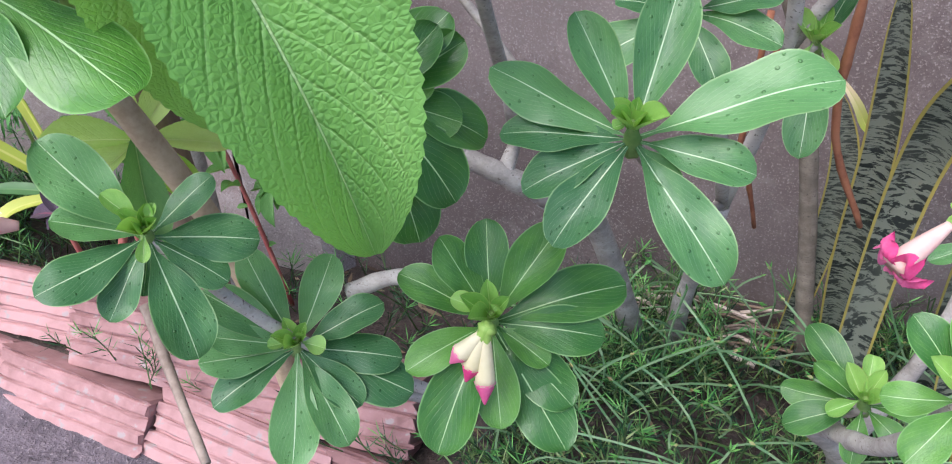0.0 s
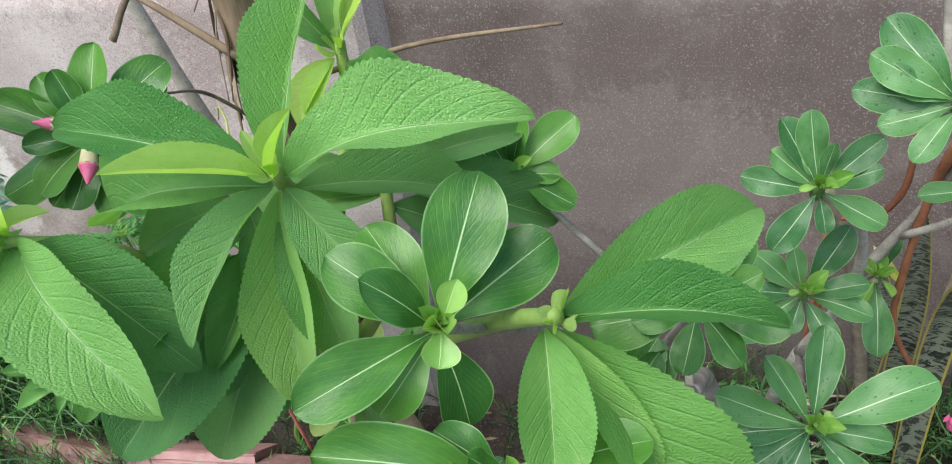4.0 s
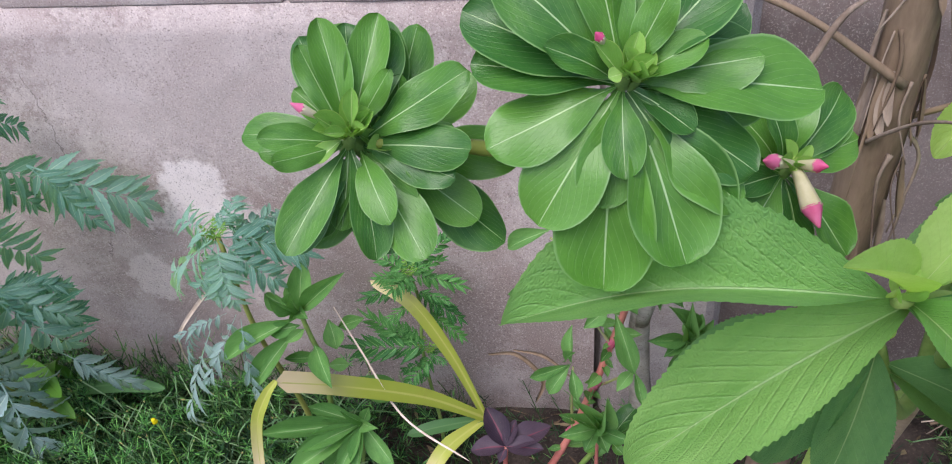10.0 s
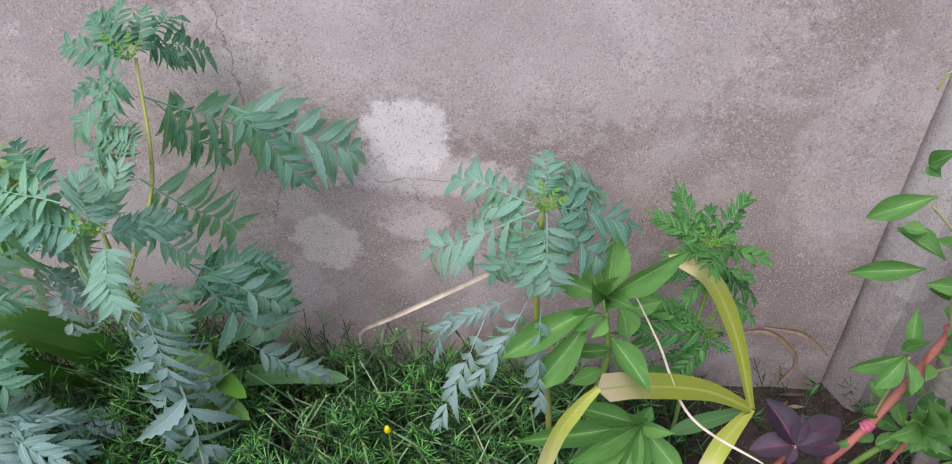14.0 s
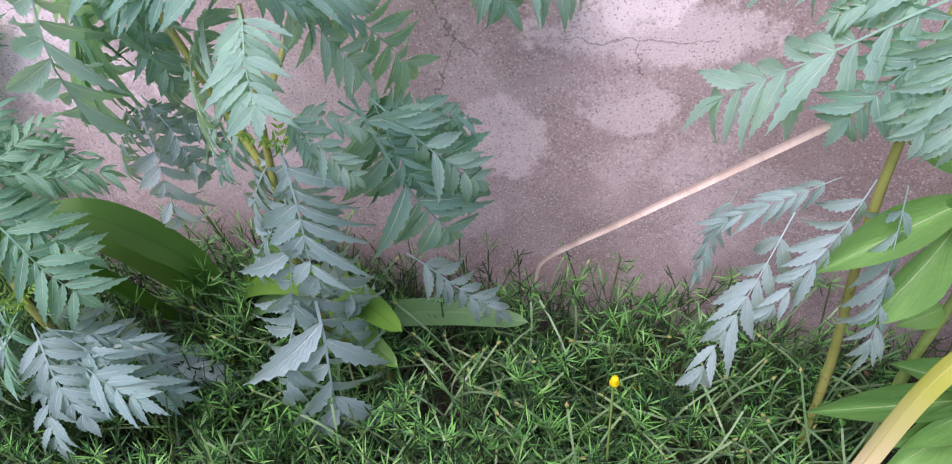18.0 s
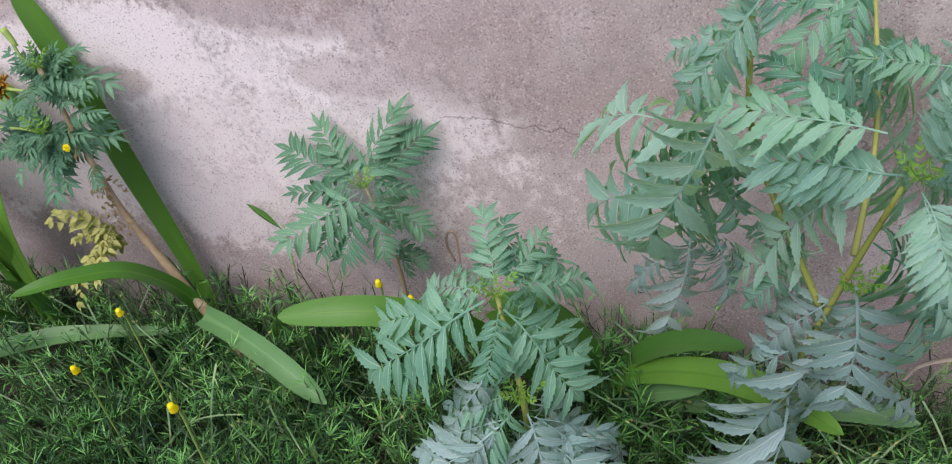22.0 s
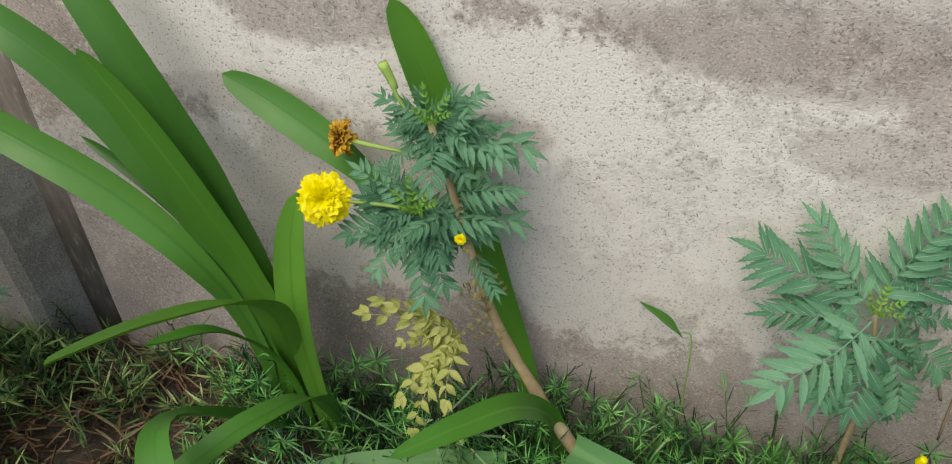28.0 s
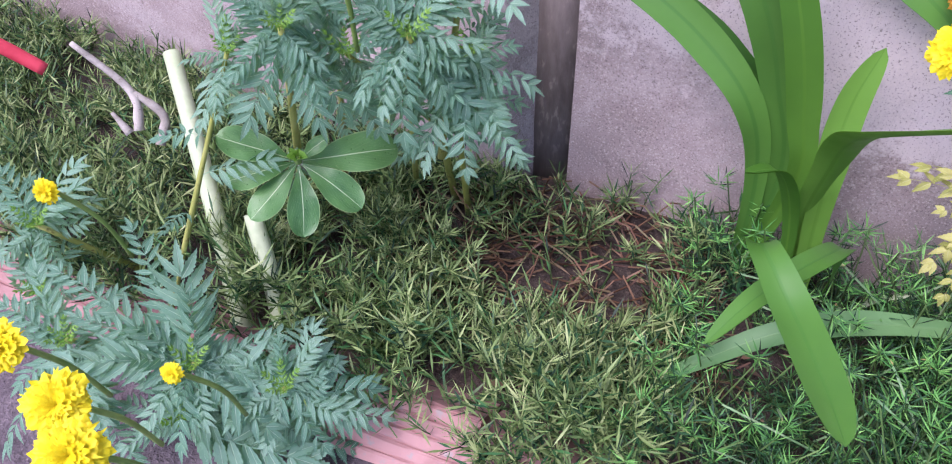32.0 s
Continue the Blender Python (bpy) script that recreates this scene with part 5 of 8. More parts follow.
# ---- brown trunk with dry fibres and sticks ----
tree = plant("old_tree", "old brown trunk with peeling dry fibres", "tree")
stem(tree, "trunk", BARK_BROWN, [(-0.03, -0.3, 0.0), (-0.02, -0.33, 0.35), (-0.005, -0.36, 0.7), (0.0, -0.37, 0.95), (-0.01, -0.36, 1.3)], 0.0245, 0.021, 0.07, 12, 91)
rs9 = random.Random(9)
for k in range(14):
    a = rs9.uniform(-2.6, 0.2)
    z = rs9.uniform(0.72, 1.05)
    p = Vector((0.0 + 0.021 * math.cos(a), -0.37 + 0.021 * math.sin(a), z))
    o = Vector((math.cos(a), math.sin(a), 0))
    stem(tree, "dry_fibre", rs9.choice((DRY_FIBRE, BARK_BROWN)), [p, p + o * 0.006 + Vector((rs9.uniform(-0.01, 0.01), 0, -0.03)), p + o * 0.012 + Vector((rs9.uniform(-0.012, 0.012), 0, -0.05 - rs9.uniform(0, 0.06)))], rs9.choice((0.0009, 0.0013, 0.0024)), 0.0006, 0.3, 5, k)
for k in range(18):
    a = rs9.uniform(-2.9, 0.4)
    z = rs9.uniform(0.66, 1.06)
    o = Vector((math.cos(a), math.sin(a), 0))
    p = Vector((-0.001, -0.37, z)) + o * 0.0225
    ln = rs9.uniform(0.03, 0.08)
    part("bark_strip", strap([p, p + Vector((0, 0, -ln * 0.5)) + o * 0.003, p + Vector((rs9.uniform(-0.006, 0.006), 0, -ln)) + o * rs9.uniform(0.004, 0.014)], rs9.uniform(0.006, 0.013), o, 0.4, 0.5, 0.1, 4), rs9.choice((DRY_FIBRE, BARK_BROWN)), tree)
for k, (p, q, r) in enumerate((((0.015, -0.37, 0.8), (0.279, -0.368, 0.861), 0.003), ((0.0, -0.39, 0.84), (-0.178, -0.398, 0.941), 0.0042), ((-0.088, -0.433, 0.876), (-0.043, -0.408, 0.922), 0.0035), ((-0.02, -0.38, 0.78), (0.015, -0.521, 0.873), 0.002))):
    mid = (Vector(p) + Vector(q)) / 2 + Vector((0, 0, 0.012))
    stem(tree, "dry_stick", BARK_BROWN if k < 2 else DRY_FIBRE, [p, mid, q], r, r * 0.45, 0.12, 7, 100 + k)

# ---- snake plants and dead vine ----
snake = plant("snake_plant", "snake plant with banded leaves and yellow edges", "plant")


def snake_leaf(pts, w, face=(0, -0.8, 0.5)):
    part("leaf", strap(pts, w, face, 0.35, 0.45, 0.03, 8, 0.7), SNAKE, snake)


snake_leaf([(0.635, -0.13, 0.12), (0.62, -0.15, 0.285), (0.615, -0.17, 0.45), (0.597, -0.198, 0.596)], 0.03, (-0.2, -0.9, 0.3))
snake_leaf([(0.64, -0.2, 0.12), (0.641, -0.2, 0.426), (0.66, -0.24, 0.542), (0.705, -0.27, 0.614), (0.746, -0.3, 0.655)], 0.04)
snake_leaf([(0.58, -0.12, 0.12), (0.597, -0.12, 0.364), (0.576, -0.12, 0.47)], 0.027)
snake_leaf([(0.72, -0.16, 0.12), (0.71, -0.18, 0.41), (0.712, -0.2, 0.533), (0.726, -0.2, 0.6)], 0.036)
snake_leaf([(0.74, -0.22, 0.12), (0.71, -0.24, 0.347), (0.707, -0.27, 0.488), (0.718, -0.3, 0.581)], 0.034)
part("leaf", strap([(0.565, -0.11, 0.12), (0.618, -0.11, 0.384), (0.6, -0.11, 0.442), (0.574, -0.11, 0.478)], 0.01, (0, -0.8, 0.5), 0.3, 0.5), LILY_YELLOW, snake, "yellowed narrow leaf")
vine = plant("dead_vine", "dry red-brown vine hanging through the branches", "vine")
for k, pts in enumerate(([(0.579, -0.33, 0.746), (0.574, -0.31, 0.691), (0.568, -0.3, 0.597), (0.574, -0.28, 0.507), (0.609, -0.26, 0.424)], [(0.556, -0.3, 0.737), (0.556, -0.29, 0.674), (0.537, -0.28, 0.632), (0.512, -0.27, 0.625)], [(0.51, -0.2, 0.562), (0.505, -0.2, 0.427), (0.498, -0.18, 0.326)], [(0.522, -0.2, 0.548), (0.513, -0.2, 0.445), (0.531, -0.18, 0.35)])):
    stem(vine, "vine_stem", RED_VINE, pts, 0.0045 if k == 0 else 0.003, 0.002, 0.25, 6, 110 + k)
tree2 = plant("slim_tree", "slim tan tree stems beside the snake plants", "tree")
stem(tree2, "trunk", BARK_TAN, [(0.607, -0.12, 0.153), (0.574, -0.13, 0.351), (0.544, -0.15, 0.494), (0.505, -0.18, 0.603)], 0.0095, 0.007, 0.06, 8, 120)
stem(tree2, "trunk", BARK_TAN, [(0.63, -0.12, 0.1), (0.67, -0.12, 0.513), (0.636, -0.12, 0.625), (0.644, -0.12, 0.592)], 0.0087, 0.0068, 0.06, 8, 121)
stem(tree2, "trunk", BARK_TAN, [(0.8, -0.15, 0.1), (0.708, -0.12, 0.53), (0.718, -0.13, 0.586), (0.713, -0.14, 0.655)], 0.0099, 0.0081, 0.1, 8, 122)


# ---- marigolds ----
def marigold(name_label, stems, heads, seed, stock=GOLD, mat=STEM_YELLOW, bushy=1.0, low=0.16):
    p = plant("marigold", name_label, "plant", "marigolds along the wall")
    rs = random.Random(seed)

    def frond(meshes, base, tip, face, name="leaf", k=1.0):
        base, tip = Vector(base), Vector(tip)
        tip.y, base.y = min(tip.y, -0.016), min(base.y, -0.012)
        put_leaf(meshes, base, tip, face, (tip - base).length * rs.uniform(0.85, 1.1) * k, p, rs, name)

    for k, (pts, r0, r1) in enumerate(stems):
        stem(p, "stem", mat, pts, r0 * 0.8, r1 * 0.75, 0.06, 8, seed + k, 0.08)
        line = catmull(pts, 8)
        turn = rs.uniform(0, 360)
        for c in line[len(line) // 3:]:
            if rs.random() > 0.6 * bushy or c.z < low:
                continue
            turn += 137
            d = (way(turn, rs.uniform(-15, 30)) + Vector((0, -0.25, 0))).normalized()
            frond(stock, c, c + d * rs.uniform(0.045, 0.085), d.cross(Vector((0, 0, 1))).cross(d) + Vector((0, -0.3, 0)))
    for k, (c, a, rows, st) in enumerate(heads):
        cv, av = Vector(c), Vector(a)
        for az, el, ln, wd in rows:
            d = way(az, el)
            face = av * 0.5 + Vector((rs.uniform(-0.5, 0.5), rs.uniform(-0.5, 0.1), rs.uniform(0.3, 0.8)))
            foot = cv - av * rs.uniform(0.0, 0.02)
            if ln > 10.5:
                frond(st or stock, foot, cv + d * (ln / 160), face)
                foot = cv + d * (ln / 100 - 0.075)
            frond(st or stock, foot, cv + d * (ln / 100), face, "leaf", wd / ln / 0.4)
            for j in range(int(bushy + rs.random() * 1.2)):
                d2 = (d + Vector((rs.uniform(-0.6, 0.6), rs.uniform(-0.4, 0.2), rs.uniform(-0.5, 0.3)))).normalized()
                frond(st or stock, cv - av * rs.uniform(0.005, 0.045), cv + d2 * (ln / 100 * rs.uniform(0.4, 0.8)), face)
        if st is not GOLD_W:
            for j in range(6):
                d = (av * 0.8 + way(j * 61 + seed * 13, 25)).normalized()
                frond(GOLD_H, cv, cv + d * rs.uniform(0.018, 0.034), av + Vector((0, 0, 0.5)), "young_leaf")
    return p


def flower_head(parent, c, axis, r, mat=PETAL_YELLOW, layers=6, seed=0, ragged=0.12):
    """A full double flower: rings of frilled petals over a green cup."""
    rs = random.Random(seed)
    c, a = Vector(c), Vector(axis).normalized()
    s = a.cross(Vector((0.3, 0.2, 0.93))).normalized()
    q = a.cross(s)
    head = new("flower_head")
    head.parent = parent
    base_me = {}
    for ly in range(layers):
        k = ly / (layers - 1)
        n = int(19 - 9 * k)
        for i in range(n):
            ang = 2 * math.pi * (i + 0.37 * ly) / n + rs.uniform(-0.1, 0.1)
            o = s * math.cos(ang) + q * math.sin(ang)
            t = o.cross(a)
            up = 0.12 + 0.8 * k + rs.uniform(-ragged, ragged)
            ln = r * (1.0 - 0.45 * k) * rs.uniform(0.86, 1.08)
            d = (o * (1 - 0.62 * k) + a * up).normalized()
            nn = t.cross(d)
            foot = c + a * (0.1 * r * k)
            ph = rs.uniform(0, 6)

            def fn(u, v):
                w = ln * (0.07 + 0.17 * v ** 0.7)
                end = v * (1 - 0.2 * abs(math.sin(u * 4.5 + ph)) * (v > 0.9))
                return foot + d * (ln * end) + t * (u * w) + nn * (0.1 * ln * math.sin(v * 3 + u * 5 + ph) * v - 0.18 * ln * v * v)

            part("petal", sheet(fn, 4, 4), mat, head)
    part("calyx", tube([c - a * r * 0.75, c - a * r * 0.4, c - a * 0.02 * r], r * 0.16, r * 0.34, 8, 3), SEPAL, head)
    return head


def fronds(p, stock, rows, seed, more=0.4):
    """Single feathered leaves from foot to tip, with their breadth over length."""
    rs = random.Random(seed)
    for base, tip, k in rows:
        base, tip = Vector(base), Vector(tip)
        face = Vector((rs.uniform(-0.25, 0.25), -0.6, 0.75 + rs.uniform(-0.2, 0.2)))
        ln = (tip - base).length
        put_leaf(stock, base, tip, face, ln * k * 1.45, p, rs)
        side = (tip - base).cross(face).normalized()
        for j in range(2):
            d = (tip - base) * rs.uniform(0.5, 0.78) + side * ln * rs.uniform(0.1, 0.3) * (1, -1)[j] + Vector((0, rs.uniform(-0.005, 0.02), rs.uniform(-0.01, 0.01)))
            foot = base.lerp(tip, rs.uniform(0.0, 0.15))
            end = foot + d
            end.y = min(end.y, -0.015)
            if rs.random() < more:
                put_leaf(stock, foot, end, face + Vector((rs.uniform(-0.3, 0.3), 0, 0)), d.length * k * 1.3, p, rs)


m1 = marigold("tall marigold plant with bluish feathery leaves", [([(-1.112, -0.16, 0.0), (-1.112, -0.179, 0.104), (-1.13, -0.23, 0.2), (-1.138, -0.267, 0.317), (-1.13, -0.295, 0.434), (-1.112, -0.325, 0.578)], 0.0085, 0.0022), ([(-1.13, -0.295, 0.434), (-1.195, -0.275, 0.56), (-1.214, -0.29, 0.645), (-1.22, -0.28, 0.78)], 0.0036, 0.0022), ([(-1.122, -0.3, 0.5), (-1.11, -0.22, 0.56), (-1.125, -0.15, 0.66)], 0.0032, 0.0022)],
              [((-1.107, -0.336, 0.592), (-0.12, -0.65, 0.75), [], None), ((-1.127, -0.155, 0.662), (0.0, -0.6, 0.8), [], None), ((-1.115, -0.303, 0.47), (-0.05, -0.6, 0.8), [], None)], 201, GOLD, STEM_YELLOW, 0.0)
fronds(m1, GOLD_T, [((-1.226, -0.320, 0.642), (-1.272, -0.263, 0.460), 0.62), ((-1.114, -0.330, 0.590), (-1.201, -0.323, 0.586), 0.75), ((-1.105, -0.340, 0.585), (-1.085, -0.385, 0.546), 1.0), ((-1.106, -0.345, 0.608), (-1.090, -0.360, 0.669), 0.95), ((-1.100, -0.310, 0.576), (-1.062, -0.270, 0.506), 0.7), ((-1.078, -0.270, 0.498), (-1.023, -0.215, 0.329), 0.75), ((-1.065, -0.260, 0.484), (-0.997, -0.224, 0.391), 0.6), ((-1.094, -0.340, 0.523), (-1.056, -0.335, 0.472), 0.6), ((-1.138, -0.280, 0.487), (-1.198, -0.250, 0.428), 0.7), ((-1.133, -0.310, 0.575), (-1.176, -0.280, 0.474), 0.75)], 217, 0.85)
fronds(m1, GOLD_T, [((-1.214, -0.290, 0.600), (-1.325, -0.187, 0.435), 0.7), ((-1.214, -0.300, 0.689), (-1.253, -0.290, 0.611), 0.7), ((-1.210, -0.290, 0.652), (-1.219, -0.290, 0.705), 0.7), ((-1.216, -0.270, 0.574), (-1.244, -0.200, 0.431), 0.7), ((-1.055, -0.120, 0.588), (-0.937, -0.046, 0.474), 0.75), ((-1.116, -0.250, 0.644), (-1.158, -0.217, 0.570), 0.7), ((-1.104, -0.330, 0.596), (-1.084, -0.310, 0.646), 0.7), ((-1.106, -0.340, 0.593), (-1.049, -0.300, 0.574), 0.6), ((-1.125, -0.250, 0.573), (-1.189, -0.220, 0.564), 0.7)], 224, 0.85)
fronds(m1, GOLD, [((-1.125, -0.160, 0.666), (-1.192, -0.150, 0.673), 0.8), ((-1.125, -0.170, 0.662), (-1.185, -0.200, 0.598), 0.7), ((-1.130, -0.130, 0.667), (-1.088, -0.060, 0.615), 0.7), ((-1.129, -0.140, 0.662), (-1.127, -0.100, 0.689), 0.9), ((-1.129, -0.150, 0.664), (-1.167, -0.120, 0.691), 0.8), ((-1.130, -0.150, 0.615), (-1.053, -0.057, 0.496), 0.65), ((-1.110, -0.240, 0.577), (-1.061, -0.160, 0.451), 0.65), ((-1.095, -0.240, 0.468), (-1.005, -0.200, 0.368), 0.75), ((-1.085, -0.260, 0.632), (-1.138, -0.240, 0.626), 0.7), ((-1.132, -0.335, 0.622), (-1.229, -0.300, 0.615), 0.7)], 231, 0.85)
fronds(m1, GOLD_P, [((-1.236, -0.262, 0.480), (-1.249, -0.235, 0.340), 0.6), ((-1.116, -0.305, 0.475), (-1.102, -0.315, 0.356), 1.0), ((-1.140, -0.260, 0.336), (-1.141, -0.233, 0.088), 0.72), ((-1.121, -0.300, 0.468), (-1.162, -0.270, 0.371), 0.7), ((-1.069, -0.200, 0.292), (-0.989, -0.168, 0.193), 0.5), ((-1.126, -0.290, 0.418), (-1.154, -0.250, 0.248), 0.6), ((-1.218, -0.280, 0.490), (-1.200, -0.260, 0.410), 0.6)], 238, 0.85)
m2 = marigold("marigold plant with drooping bluish leaves", [([(-0.68, -0.18, 0.0), (-0.69, -0.2, 0.2), (-0.713, -0.232, 0.389), (-0.715, -0.252, 0.566)], 0.006, 0.004)], [((-0.714, -0.256, 0.568), (0.15, -0.56, 0.81), [], None)], 202, GOLD, STEM_YELLOW, 0.0)
fronds(m2, GOLD_T, [((-0.713, -0.255, 0.569), (-0.618, -0.210, 0.511), 0.62), ((-0.712, -0.252, 0.569), (-0.667, -0.160, 0.542), 0.6), ((-0.715, -0.252, 0.569), (-0.712, -0.185, 0.583), 0.75), ((-0.717, -0.255, 0.570), (-0.803, -0.180, 0.541), 0.62), ((-0.717, -0.260, 0.569), (-0.836, -0.200, 0.455), 0.62), ((-0.715, -0.262, 0.567), (-0.762, -0.260, 0.479), 0.8), ((-0.711, -0.265, 0.569), (-0.702, -0.280, 0.478), 0.9), ((-0.709, -0.262, 0.568), (-0.649, -0.250, 0.494), 0.75), ((-0.721, -0.250, 0.564), (-0.774, -0.220, 0.534), 0.7), ((-0.709, -0.250, 0.563), (-0.645, -0.170, 0.519), 0.6)], 228)
fronds(m2, GOLD_P, [((-0.744, -0.240, 0.427), (-0.822, -0.253, 0.389), 0.36), ((-0.771, -0.250, 0.402), (-0.821, -0.290, 0.265), 0.36), ((-0.725, -0.250, 0.434), (-0.781, -0.280, 0.330), 0.4), ((-0.711, -0.265, 0.441), (-0.708, -0.290, 0.307), 0.36), ((-0.806, -0.220, 0.398), (-0.828, -0.240, 0.325), 0.36)], 235, 0.0)
m3 = marigold("young marigold with fine bright green leaves", [([(-0.496, -0.12, 0.0), (-0.496, -0.12, 0.094), (-0.503, -0.13, 0.206), (-0.505, -0.135, 0.284), (-0.5, -0.13, 0.353), (-0.51, -0.125, 0.412)], 0.004, 0.003)], [((-0.51, -0.125, 0.412), (-0.03, -0.55, 0.83), [], None), ((-0.492, -0.14, 0.273), (-0.03, -0.5, 0.86), [], None)], 203, GOLD_G, STEM_GREEN, 0.0)
fronds(m3, GOLD_G, [((-0.51, -0.125, 0.412), (-0.542, -0.07, 0.45), 0.45), ((-0.51, -0.125, 0.412), (-0.572, -0.1, 0.435), 0.45), ((-0.51, -0.125, 0.412), (-0.46, -0.07, 0.441), 0.42), ((-0.51, -0.125, 0.412), (-0.436, -0.12, 0.388), 0.42), ((-0.506, -0.13, 0.399), (-0.567, -0.17, 0.403), 0.45), ((-0.505, -0.13, 0.384), (-0.455, -0.14, 0.374), 0.42), ((-0.51, -0.13, 0.406), (-0.548, -0.16, 0.432), 0.5), ((-0.51, -0.125, 0.412), (-0.503, -0.08, 0.433), 0.5), ((-0.499, -0.13, 0.377), (-0.441, -0.13, 0.332), 0.45), ((-0.493, -0.13, 0.346), (-0.44, -0.14, 0.305), 0.42), ((-0.501, -0.13, 0.369), (-0.535, -0.17, 0.366), 0.45), ((-0.484, -0.14, 0.283), (-0.594, -0.18, 0.314), 0.45), ((-0.486, -0.14, 0.265), (-0.533, -0.18, 0.227), 0.5), ((-0.507, -0.14, 0.306), (-0.554, -0.14, 0.329), 0.5), ((-0.498, -0.14, 0.273), (-0.468, -0.16, 0.268), 0.45), ((-0.506, -0.14, 0.293), (-0.568, -0.13, 0.3), 0.42), ((-0.51, -0.125, 0.412), (-0.482, -0.13, 0.43), 0.5), ((-0.51, -0.125, 0.412), (-0.521, -0.19, 0.435), 0.6)], 281, 0.6)
m4 = marigold("marigold with a short stem against the wall", [([(-1.58, -0.05, 0.03), (-1.583, -0.045, 0.15), (-1.59, -0.05, 0.25), (-1.612, -0.052, 0.342)], 0.0045, 0.003)], [((-1.612, -0.056, 0.342), (0.02, -0.56, 0.83), [], None)], 204, GOLD_F, STEM_TAN, 0.0)
fronds(m4, GOLD_V, [((-1.614, -0.050, 0.342), (-1.572, -0.016, 0.430), 0.62), ((-1.609, -0.055, 0.344), (-1.538, -0.020, 0.403), 0.6), ((-1.617, -0.055, 0.343), (-1.674, -0.020, 0.404), 0.62), ((-1.618, -0.060, 0.343), (-1.718, -0.030, 0.373), 0.62), ((-1.616, -0.065, 0.340), (-1.693, -0.130, 0.302), 0.72), ((-1.608, -0.070, 0.342), (-1.625, -0.120, 0.277), 0.75), ((-1.600, -0.070, 0.344), (-1.579, -0.100, 0.273), 0.6), ((-1.600, -0.060, 0.341), (-1.539, -0.060, 0.286), 0.6), ((-1.616, -0.060, 0.342), (-1.701, -0.070, 0.333), 0.5), ((-1.588, -0.050, 0.257), (-1.548, -0.050, 0.221), 0.5), ((-1.605, -0.060, 0.344), (-1.552, -0.045, 0.336), 0.6)], 250, 0.5)
m5 = marigold("bushy marigold with large bluish leaves", [([(-1.37, -0.2, 0.0), (-1.375, -0.25, 0.15), (-1.372, -0.298, 0.292), (-1.398, -0.272, 0.395)], 0.006, 0.003)], [((-1.398, -0.275, 0.395), (-0.1, -0.5, 0.87), [], None), ((-1.371, -0.306, 0.297), (0.1, -0.5, 0.87), [], None)], 205, GOLD, STEM_YELLOW, 0.0)
fronds(m5, GOLD, [((-1.400, -0.270, 0.397), (-1.427, -0.196, 0.429), 0.62), ((-1.407, -0.280, 0.393), (-1.520, -0.300, 0.299), 0.8), ((-1.389, -0.285, 0.390), (-1.322, -0.290, 0.300), 0.95), ((-1.393, -0.260, 0.393), (-1.326, -0.200, 0.360), 0.62), ((-1.397, -0.262, 0.396), (-1.369, -0.190, 0.408), 0.6), ((-1.403, -0.280, 0.401), (-1.472, -0.240, 0.364), 0.7), ((-1.392, -0.290, 0.393), (-1.398, -0.330, 0.346), 0.8), ((-1.382, -0.300, 0.292), (-1.443, -0.300, 0.255), 0.8), ((-1.373, -0.310, 0.295), (-1.408, -0.320, 0.207), 0.7), ((-1.391, -0.280, 0.406), (-1.357, -0.260, 0.343), 0.7)], 261, 0.85)
fronds(m5, GOLD_P, [((-1.365, -0.310, 0.283), (-1.328, -0.340, 0.197), 0.9), ((-1.381, -0.310, 0.276), (-1.487, -0.330, 0.166), 0.75), ((-1.359, -0.305, 0.274), (-1.271, -0.290, 0.182), 0.6), ((-1.364, -0.300, 0.286), (-1.328, -0.250, 0.218), 0.6), ((-1.403, -0.300, 0.322), (-1.450, -0.300, 0.206), 0.6), ((-1.378, -0.290, 0.246), (-1.277, -0.330, 0.220), 0.8), ((-1.378, -0.290, 0.238), (-1.370, -0.340, 0.157), 0.8), ((-1.399, -0.290, 0.244), (-1.460, -0.320, 0.187), 0.8), ((-1.387, -0.210, 0.125), (-1.284, -0.200, 0.105), 0.55)], 268, 0.85)
